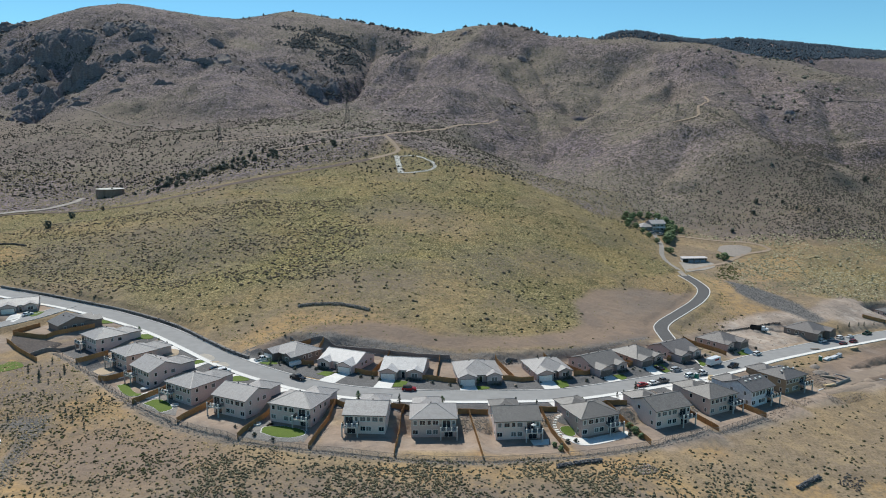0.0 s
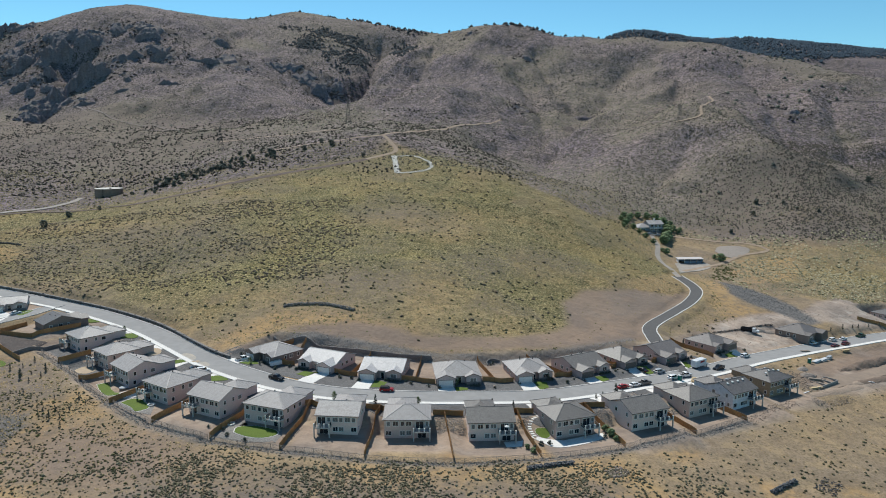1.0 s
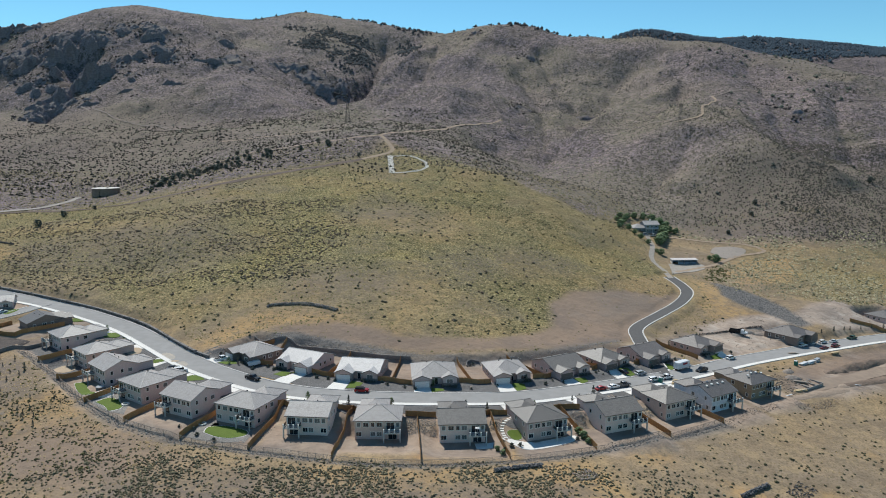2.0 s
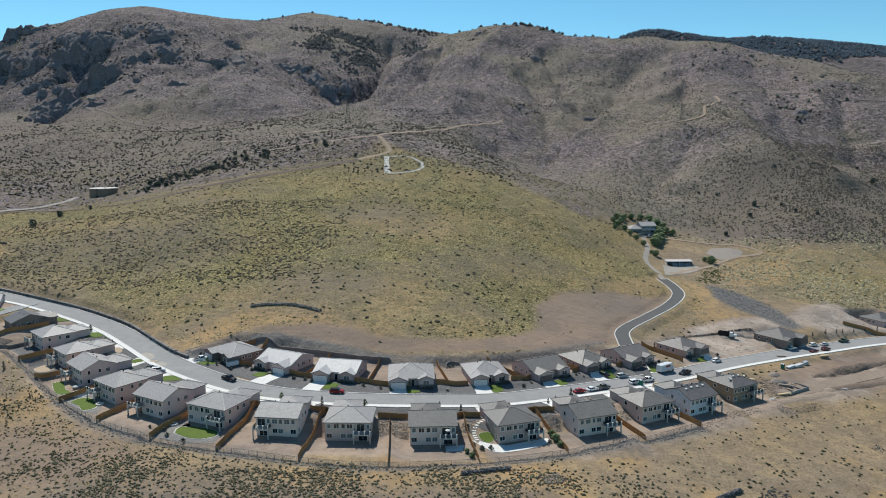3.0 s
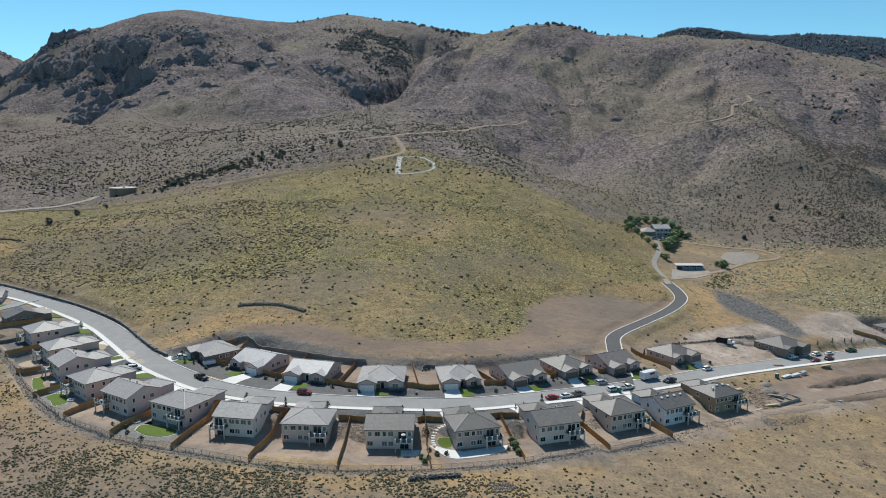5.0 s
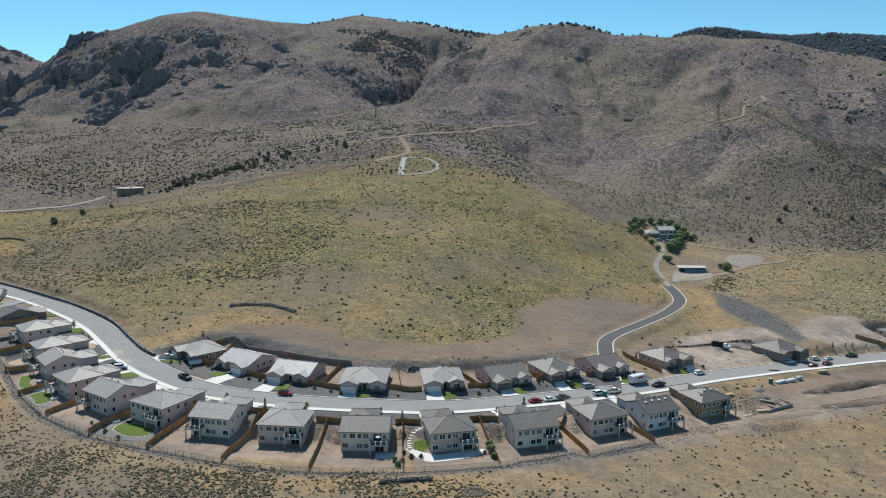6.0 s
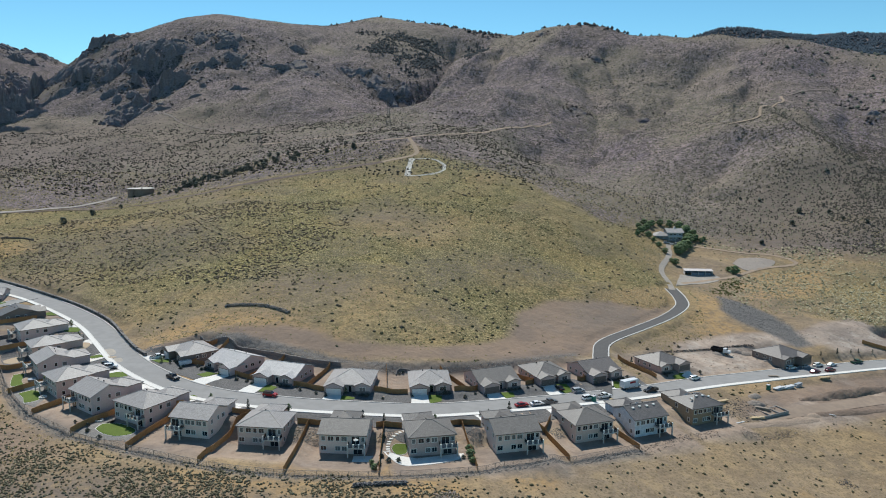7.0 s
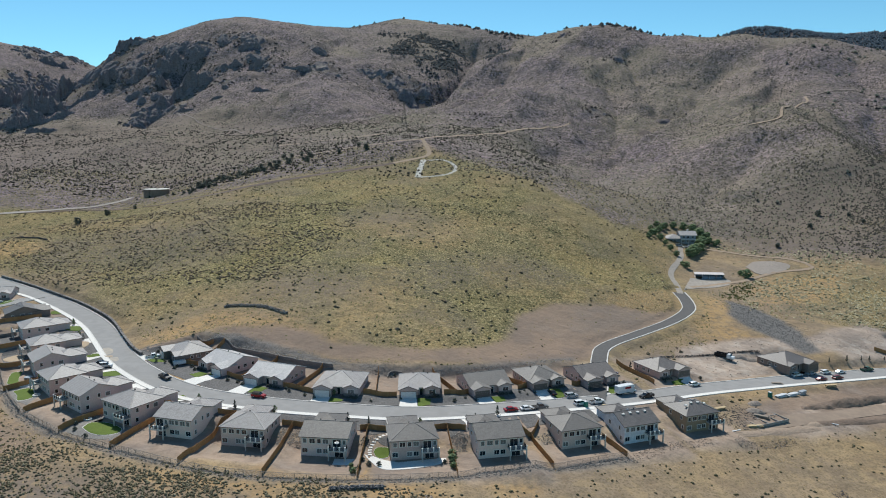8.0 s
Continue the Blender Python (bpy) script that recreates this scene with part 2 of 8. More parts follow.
SIDE_STREET = [(-168, 312), (-171, 300), (-177, 289), (-188, 276), (-203, 264)]

# landforms, each a line of x, y and height
LANDFORMS = {
    "plain": [(0, 90, -9), (-150, 90, -10), (150, 90, -23), (0, -150, -22), (-320, 0, -15), (330, 0, -38), (430, 250, -30),
              (-420, 230, 4), (0, -900, -40), (-1300, -300, -20), (1300, -300, -80)],
    "field_below_lots": [(-210, 235, 2), (-150, 216, 2), (-112, 192, -2), (-60, 172, -0.5), (-10, 166, 0), (40, 172, -1.5),
                         (72, 186, -3.5), (104, 185, -9), (129, 206, -9.6), (157, 240, -13), (195, 290, -12.5), (245, 318, -16)],
    "back_of_lots": [(-172, 262, 7), (-139, 243, 5.6), (-114, 220, 4), (-80, 202, 1.2), (-60, 193, 0.8), (-38, 188, 0.7),
                     (-14, 182, 0.5), (11, 182, -0.4), (35, 187, -1.4), (56, 198, -2.2), (76, 207, -3.0), (99, 220, -4.2),
                     (125, 240, -6.4), (160, 278, -8.2)],
    "above_street": [(-215, 352, 15.5), (-160, 323, 14), (-117, 299, 11.5), (-85, 272, 8), (-42, 262, 6.6), (0, 260, 5.2),
                     (40, 263, 4.2), (72, 285, 1.5), (96, 305, -1), (150, 330, -5), (190, 345, -6.5), (222, 363, -8)],
    "hill_foot": [(-250, 372, 19), (-212, 363, 18), (-138, 355, 18.5), (-95, 315, 17), (-59, 297, 14), (-31, 292, 13.4), (6, 287, 11.5),
                  (53, 313, 8), (70, 345, 9), (90, 345, 5), (99, 375, 10)],
    "hill_face": [(-202, 384, 24), (-132, 376, 28), (-76, 402, 36), (-16, 339, 23), (31, 377, 25), (85, 424, 22.5), (118, 422, 13),
                  (-119, 402, 37), (20, 440, 38), (-30, 460, 48)],
    "hill_crest": [(-242, 433, 31), (-245, 467, 33), (-163, 479, 47), (-159, 515, 57), (-89, 585, 78), (-30, 529, 60.5),
                   (-8, 537, 63), (-38, 585, 74), (-49, 617, 86), (35, 520, 57), (70, 480, 42), (108, 462, 24)],
    "tank_bench": [(-262, 550, 42), (-345, 512, 46), (-394, 638, 66), (-430, 682, 76), (-347, 757, 82), (-210, 640, 72), (-560, 520, 52)],
    "saddle": [(-22, 675, 88), (-2, 740, 91), (25, 800, 96)],
    "east_draw": [(152, 385, 4), (171, 422, 3.5), (154, 452, 7), (178, 456, 7), (151, 516, 18), (217, 529, 15), (238, 467, 2.5),
                  (206, 371, -3), (190, 378, -2), (265, 420, -4), (340, 420, -12), (480, 470, -10)],
    "east_slope": [(255, 580, 34), (285, 546, 29), (191, 657, 53), (270, 651, 73), (232, 730, 93), (275, 787, 110), (321, 742, 86),
                   (385, 752, 77), (411, 698, 54), (333, 910, 130), (424, 901, 138), (470, 893, 138), (620, 700, 60)],
    "east_crest": [(431, 1041, 187), (484, 985, 170), (277, 1092, 177), (179, 1146, 183)],
    "centre_gully": [(52, 760, 64), (120, 840, 82), (191, 972, 110), (68, 869, 102), (93, 938, 116), (14, 940, 145), (-24, 1195, 209)],
    "west_gully": [(-198, 932, 111), (-186, 1139, 141), (-304, 994, 151), (-545, 951, 107), (-640, 860, 84), (-800, 1000, 130)],
    "west_massif": [(-482, 1191, 252), (-385, 1314, 262), (-217, 1348, 250), (-91, 1397, 252)],
    "west_crest": [(-784, 1220, 230), (-753, 1220, 263), (-688, 1230, 271), (-662, 1260, 290), (-615, 1290, 309), (-573, 1316, 318),
                   (-526, 1330, 314), (-466, 1400, 313), (-392, 1500, 320), (-338, 1635, 356), (-273, 1600, 344)],
    "middle_crest": [(-190, 1550, 325), (-125, 1500, 309), (-63, 1450, 289), (-6, 1400, 281), (48, 1350, 284), (108, 1332, 284),
                     (147, 1320, 278), (188, 1290, 260), (236, 1260, 252)],
    "east_skyline": [(321, 1230, 247), (391, 1190, 235), (426, 1170, 230), (463, 1130, 213), (526, 1090, 193), (564, 1060, 175),
                     (650, 1010, 158), (800, 950, 140), (1100, 800, 80)],
    "behind_crests": [(-820, 1600, 190), (-500, 1950, 250), (-200, 1900, 240), (0, 1720, 200), (250, 1520, 170), (480, 1400, 140),
                      (700, 1350, 110), (0, 2600, 200), (-900, 2600, 180), (900, 2700, 200)],
    "forest_ridge": [(372, 1750, 312), (429, 1750, 329), (500, 1750, 324), (562, 1750, 311), (640, 1800, 316), (724, 1850, 328),
                     (850, 1880, 324), (966, 1900, 315), (1200, 1950, 299)],
    "west_shoulder": [(-810, 1205, 214), (-813, 1185, 200), (-806, 1130, 166), (-790, 1080, 136), (-775, 1010, 115), (-753, 950, 98), (-714, 880, 85)],
    "west_canyon": [(-700, 900, 97), (-643, 800, 85), (-890, 1150, 118), (-1000, 1350, 160), (-1185, 1700, 262), (-880, 1330, 175)],
    "far_west_ridge": [(-1100, 1300, 211), (-1278, 1500, 313), (-1247, 1560, 300), (-1190, 1620, 288), (-1500, 1400, 330), (-1100, 900, 110),
                       (-1700, 1000, 260), (-1600, 1900, 240)],
}

# houses with their backs to the field: back-left eave corner, turn, width, depth, eave height, roof, side of the deck, wall paint, side of the garage wing
LOWER_ROW = [
    (-141, 267.5, -41, 14.0, 13.0, 10.4, "hip", "L", "greige", "R"),
    (-121.5, 250, -40, 12.4, 13.0, 9.1, "hip", "L", "tan", "R"),
    (-108.4, 236.4, -41, 13.7, 12.5, 8.2, "gable", "L", "greige", "R"),
    (-89.9, 219.4, -34, 13.6, 12.5, 8.3, "hip", "L", "rose", "R"),
    (-71.0, 207.8, -27, 13.7, 12.5, 8.1, "gable", "L", "greige", "R"),
    (-52.5, 202.7, -21, 15.0, 12.5, 7.4, "hip", "R", "greige", "R"),
    (-29.1, 194.4, -4, 12.9, 12.0, 7.0, "gable", "L", "cream", "R"),
    (-9.8, 196.6, 2, 14.2, 12.5, 4.7, "hip", "R", "tan", "L"),
    (14.9, 195.9, 5, 14.2, 12.5, 4.2, "gable", "R", "cream", "L"),
    (40.5, 198.2, 21, 14.0, 12.5, 3.9, "hip", "R", "taupe", "L"),
    (64.1, 203.7, 23, 14.0, 12.5, 4.1, "gable", "R", "cream", "L"),
    (86.4, 219.3, 28, 13.6, 12.5, 2.0, "hip", "R", "tan", "L"),
    (104.6, 230.0, 31, 13.0, 12.5, 0.5, "gable", "R", "wrap", "L"),
    (124.7, 247.7, 31, 13.5, 12.5, -1.5, "hip", "R", "sheathing", "L"),
    (-187, 252, -35, 11.0, 12.0, 10.6, "gable", "L", "grey", "L"),
]
# houses that face the street: front-left eave corner, turn, width, depth, eave height, roof, side of the garage, wall paint
UPPER_ROW = [
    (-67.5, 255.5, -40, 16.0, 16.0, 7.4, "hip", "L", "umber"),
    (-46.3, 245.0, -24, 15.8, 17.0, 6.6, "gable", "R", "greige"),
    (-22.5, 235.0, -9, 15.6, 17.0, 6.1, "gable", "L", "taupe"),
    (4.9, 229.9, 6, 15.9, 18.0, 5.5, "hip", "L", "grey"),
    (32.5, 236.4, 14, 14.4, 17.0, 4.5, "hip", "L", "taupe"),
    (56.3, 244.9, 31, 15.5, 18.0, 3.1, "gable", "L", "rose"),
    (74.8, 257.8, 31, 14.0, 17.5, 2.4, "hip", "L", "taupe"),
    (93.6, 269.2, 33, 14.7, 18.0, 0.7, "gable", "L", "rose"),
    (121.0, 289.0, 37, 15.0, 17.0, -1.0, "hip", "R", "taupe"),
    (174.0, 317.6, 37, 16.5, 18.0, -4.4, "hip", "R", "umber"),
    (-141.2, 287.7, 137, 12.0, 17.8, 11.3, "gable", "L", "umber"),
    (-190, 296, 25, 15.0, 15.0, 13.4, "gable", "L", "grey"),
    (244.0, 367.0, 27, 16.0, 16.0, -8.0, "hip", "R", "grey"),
]

# dry gullies: how wide and deep each is cut, and its line
GULLIES = [
    (30, 32, [(-130, 1460), (-130, 1288), (-137, 1199), (-147, 1151), (-165, 1050), (-185, 940)]),
    (22, 14, [(-10, 1381), (-23, 1300), (-30, 1206), (-47, 1141), (-75, 1078), (-96, 942), (-130, 850)]),
    (30, 12, [(300, 1150), (256, 1105), (225, 1035), (188, 967), (148, 852), (109, 761), (81, 642), (70, 600)]),
    (20, 12, [(140, 1230), (146, 1174), (159, 1071), (172, 1000), (188, 967)]),
    (24, 9, [(77, 1290), (102, 1168), (118, 1061), (124, 965), (116, 858), (99, 727)]),
    (26, 22, [(-575, 1130), (-571, 1107), (-556, 1062), (-551, 1011), (-540, 941), (-500, 860)]),
    (24, 9, [(-453, 1150), (-420, 1080), (-376, 1032), (-302, 926)]),
    (28, 9, [(437, 1103), (406, 968), (380, 858), (358, 768), (343, 690), (355, 640)]),
    (20, 9, [(326, 1097), (319, 1006), (293, 943), (262, 880)]),
    (18, 8, [(245, 720), (232, 689), (217, 663), (190, 625), (170, 590)]),
    (22, 10, [(-375, 1370), (-374, 1226), (-374, 1142), (-350, 1040)]),
    (20, 9, [(-300, 1300), (-270, 1190), (-235, 1110), (-205, 1048)]),
    (20, 8, [(-640, 1180), (-660, 1080), (-690, 980)]),
    (14, 7, [(470, 900), (430, 800), (400, 700), (390, 640)]),
]
# spurs between them: width, height and line of each
SPURS = [
    (17, 17, [(-120, 1060), (-112, 1120), (-100, 1165), (-82, 1195), (-58, 1235), (-34, 1272), (-18, 1315)]),
    (24, 14, [(125, 790), (161, 852), (192, 887), (234, 938), (275, 967), (305, 993), (330, 1050)]),
    (22, 12, [(290, 860), (269, 780), (280, 749), (291, 715), (300, 668), (311, 647), (333, 630), (354, 600)]),
    (18, 8, [(140, 690), (173, 666), (195, 631), (210, 600)]),
    (20, 9, [(20, 1120), (34, 1042), (57, 932), (67, 870), (76, 810)]),
    (18, 10, [(125, 1160), (134, 1114), (155, 1050), (173, 1005)]),
    (24, 10, [(-90, 1160), (-47, 1042), (2, 889), (24, 850)]),
    (20, 12, [(-300, 1250), (-278, 1233), (-236, 1220), (-183, 1192), (-155, 1150)]),
    (24, 10, [(-340, 1220), (-350, 1182), (-374, 1110), (-397, 1060)]),
    (22, 9, [(-480, 985), (-505, 965), (-515, 930), (-500, 880)]),
]
# dirt tracks on the mountain and its foot, round which the ground lies smoother
FAR_TRACKS = {
    "foot": [(-50, 620), (-39, 650), (-26, 706), (-8, 755), (19, 816), (38, 842), (67, 874)],
    "pale": [(-215, 694), (-190, 690), (-172, 688.5), (-143, 686.5), (-113, 687), (-98, 691)],
    "middle": [(150, 856), (170, 846), (190, 834), (218, 793), (236, 752)],
    "zigzag": [(236, 741), (246, 744), (258, 748), (267, 755), (270, 768), (282, 795), (296, 835), (308, 864), (323, 883), (328, 913)],
    "upper": [(328, 913), (352, 924), (390, 940), (425, 915), (445, 885), (473, 868), (560, 840)],
    "old": [(-492, 959), (-421, 886), (-377, 857), (-332, 838), (-266, 793), (-217, 733)],
}
# dark rock: centre, reach and height of each outcrop
OUTCROPS = [
    (-750, 1178, 17, 12), (-741, 1200, 15, 15), (-717, 1210, 18, 9), (-692, 1222, 15, 6), (-775, 1150, 32, 10), (-740, 1140, 32, 9), (-696, 1126, 30, 10),
    (-660, 1118, 20, 8), (-607, 1150, 29, 11), (-630, 1160, 17, 8), (-566, 1150, 23, 9), (-541, 1068, 36, 13), (-520, 1058, 22, 9), (-613, 1100, 15, 8),
    (-632, 1130, 14, 7), (-592, 1075, 13, 7), (-530, 1190, 20, 6), (-482, 1190, 27, 8), (-445, 1132, 25, 8), (-490, 1100, 18, 6), (-428, 1118, 16, 6),
    (-388, 1255, 18, 6), (-345, 1142, 26, 5), (-606, 1054, 13, 7), (-550, 1000, 27, 12), (-557, 970, 19, 9), (-560, 1030, 15, 8), (-500, 987, 13, 4),
    (-650, 1068, 15, 6), (-715, 1105, 16, 6), (-468, 1055, 10, 5), (-498, 1081, 11, 5), (-265, 1202, 20, 7), (-227, 1181, 24, 9), (-203, 1154, 26, 9),
    (-165, 1030, 18, 6), (-179, 1172, 17, 7), (185, 964, 13, 4), (97, 944, 12, 4), (393, 830, 12, 4), (393, 877, 10, 4), (38, 1290, 10, 4), (125, 1189, 12, 4),
    (-1071, 1385, 36, 18), (-1015, 1353, 34, 16), (-1062, 1300, 32, 14), (-972, 1239, 34, 12), (-800, 1140, 24, 8),
    (-860, 1280, 40, 14), (-900, 1390, 45, 16), (-1190, 1535, 34, 10), (-1178, 1580, 30, 10), (-1150, 1600, 26, 9), (-1200, 1490, 30, 9), (-935, 1160, 26, 10),
    (-1090, 1345, 26, 14), (-1056, 1400, 28, 14), (-1020, 1320, 32, 14), (-800, 1025, 26, 9), (-765, 970, 22, 8), (-770, 1000, 24, 8), (-825, 1110, 30, 10), (-790, 1075, 26, 8),
]
# crags: middle of the foot, half width, height and bearing of each
CRAGS = [
    (-596, 1111, 33, 34, 28), (-555, 1130, 18, 22, 26), (-475, 1158, 24, 17, 22), (-523, 1170, 15, 13, 24), (-436, 1112, 20, 21, 21), (-472, 1104, 15, 15, 23), (-524, 1045, 45, 33, 27),
    (-455, 1032, 7, 14, 24), (-647, 1100, 28, 31, 31), (-670, 1156, 28, 23, 30), (-588, 1070, 13, 17, 29), (-581, 1027, 25, 23, 29), (-550, 1009, 20, 28, 29), (-552, 971, 15, 17, 30),
    (-611, 1044, 23, 15, 30), (-383, 1241, 16, 11, 17), (-375, 1123, 28, 12, 18), (-392, 1024, 20, 10, 21), (-444, 985, 15, 8, 24), (-485, 963, 20, 8, 27),
    (-1000, 1259, 66, 60, 39), (-699, 1098, 60, 30, 34), (-724, 1056, 32, 25, 35), (-710, 985, 30, 23, 36), (-656, 880, 28, 13, 37), (-1143, 1492, 66, 24, 38), (-765, 948, 18, 24, 39),
    (-1010, 1225, 84, 42, 41), (-748, 962, 38, 34, 36), (-778, 1030, 46, 42, 37), (-815, 1100, 48, 44, 38),
]


def lattice(ix, iy, seed):
    """A fixed random value from 0 to 1 for each whole-numbered place."""
    v = np.sin(ix * 127.1 + iy * 311.7 + seed * 74.7) * 43758.5453
    return v - np.floor(v)


def value_noise(x, y, seed=0):
    ix, iy = np.floor(x), np.floor(y)
    fx, fy = x - ix, y - iy
    ux, uy = fx * fx * (3 - 2 * fx), fy * fy * (3 - 2 * fy)
    a, b = lattice(ix, iy, seed), lattice(ix + 1, iy, seed)
    c, d = lattice(ix, iy + 1, seed), lattice(ix + 1, iy + 1, seed)
    return (a + (b - a) * ux) * (1 - uy) + (c + (d - c) * ux) * uy


def fbm(x, y, octaves=4, seed=0):
    total, weight = 0.0, 0.5
    for k in range(octaves):
        total = total + weight * (value_noise(x, y, seed + 17 * k) * 2 - 1)
        x, y, weight = x * 2.03 + 11.3, y * 2.03 - 7.1, weight * 0.5
    return total


def ridged(x, y, octaves=3, seed=0):
    """0 in the gullies, up to 1 on sharp crests."""
    total, weight = 0.0, 0.55
    for k in range(octaves):
        total = total + weight * (1 - np.abs(value_noise(x, y, seed + 13 * k) * 2 - 1))
        x, y, weight = x * 2.1 + 5.7, y * 2.1 + 3.1, weight * 0.5
    return total


def smooth(a, b, v):
    t = np.clip((v - a) / (b - a), 0, 1)
    return t * t * (3 - 2 * t)


def curve_through(points, step=2.0):
    """A smooth line through the given points, as an array of places about step apart."""
    p = np.array(points, float)
    p = np.vstack([2 * p[0] - p[1], p, 2 * p[-1] - p[-2]])
    out = []
    for k in range(1, len(p) - 2):
        n = max(2, int(np.linalg.norm(p[k + 1] - p[k]) / step))
        t = np.linspace(0, 1, n, endpoint=False)[:, None]
        a, b, c, d = p[k - 1], p[k], p[k + 1], p[k + 2]
        out.append(0.5 * (2 * b + (c - a) * t + (2 * a - 5 * b + 4 * c - d) * t ** 2 + (3 * b - a - 3 * c + d) * t ** 3))
    return np.vstack(out + [p[-2:-1]])


def from_line(x, y, line):
    """The distance of each place from a line, and how far along it the nearest place lies (as an index)."""
    best, where = np.full(np.shape(x), 1e9), np.zeros(np.shape(x))
    for k in range(len(line) - 1):
        ax, ay = line[k][:2]
        dx, dy = line[k + 1][0] - ax, line[k + 1][1] - ay
        t = np.clip(((x - ax) * dx + (y - ay) * dy) / (dx * dx + dy * dy), 0, 1)
        d = np.hypot(x - ax - t * dx, y - ay - t * dy)
        near = d < best
        best, where = np.where(near, d, best), np.where(near, k + t, where)
    return best, where


def grade(x):
    return np.interp(x, *STREET_GRADE)


NODES = np.array([n for line in LANDFORMS.values() for n in line] + [(x, y, float(grade(x))) for x, y in STREET], float)
SOFT = 8.0


def solve_land():
    d2 = (NODES[:, None, 0] - NODES[None, :, 0]) ** 2 + (NODES[:, None, 1] - NODES[None, :, 1]) ** 2
    n = len(NODES)
    a = np.zeros((n + 3, n + 3))
    a[:n, :n] = -np.sqrt(d2 + SOFT * SOFT) - np.eye(n) * 0.6
    a[:n, n], a[:n, n + 1], a[:n, n + 2] = 1, NODES[:, 0] / 1000, NODES[:, 1] / 1000
    a[n:, :n] = a[:n, n:].T
    return np.linalg.solve(a, np.concatenate([NODES[:, 2], np.zeros(3)]))


LAND = solve_land()


def land(x, y):
    """The broad lie of the land, with no roads or pads."""
    x, y = np.asarray(x, float), np.asarray(y, float)
    if x.size < 3000:
        r = np.sqrt((x[..., None] - NODES[:, 0]) ** 2 + (y[..., None] - NODES[:, 1]) ** 2 + SOFT * SOFT)
        return LAND[-3] + LAND[-2] * x / 1000 + LAND[-1] * y / 1000 - r @ LAND[:-3]
    z = LAND[-3] + LAND[-2] * x / 1000 + LAND[-1] * y / 1000
    for (nx, ny, _), w in zip(NODES, LAND):
        z = z - w * np.sqrt((x - nx) ** 2 + (y - ny) ** 2 + SOFT * SOFT)
    return z


def pads():
    """Level ground for houses and yards: centre, turn, half sizes, height."""
    out = []
    for x, y, turn, w, d, eave, *_ in LOWER_ROW:
        a = radians(turn)
        def spot(u, v):
            return x + u * math.cos(a) - v * math.sin(a), y + u * math.sin(a) + v * math.cos(a)
        out.append((*spot(w / 2, -2.5), a, w / 2 + 0.5, 4.5, eave - 5.75))
        out.append((*spot(w / 2, d + 4.0), a, w / 2 + 1.0, 4.5, eave - 2.95))
    for x, y, turn, w, d, eave, *_ in UPPER_ROW:
        a = radians(turn)
        yard = 3.0 if -60 < x < 40 else 0.0
        u, v = w / 2, d / 2 - 1 + yard / 2
        out.append((x + u * math.cos(a) - v * math.sin(a), y + u * math.sin(a) + v * math.cos(a), a, w / 2 + 1.2 + yard, d / 2 + 2.5 + yard / 2, eave - 2.9))
    return out


PADS = pads()
STREET_LINE = curve_through(STREET, 4.0)
LANE_LINE = curve_through(LANE, 3.0)
LANE_GRADE = np.interp(np.arange(len(LANE_LINE)) / (len(LANE_LINE) - 1), (0, 0.1, 0.3, 0.6, 0.85, 1), (-2.4, -2.3, -0.6, 1.6, 4.2, 6.0))
SIDE_LINE = curve_through(SIDE_STREET, 3.0)
SIDE_GRADE = np.interp(np.arange(len(SIDE_LINE)) / (len(SIDE_LINE) - 1), (0, 0.15, 1), (10.8, 10.7, 8.5))


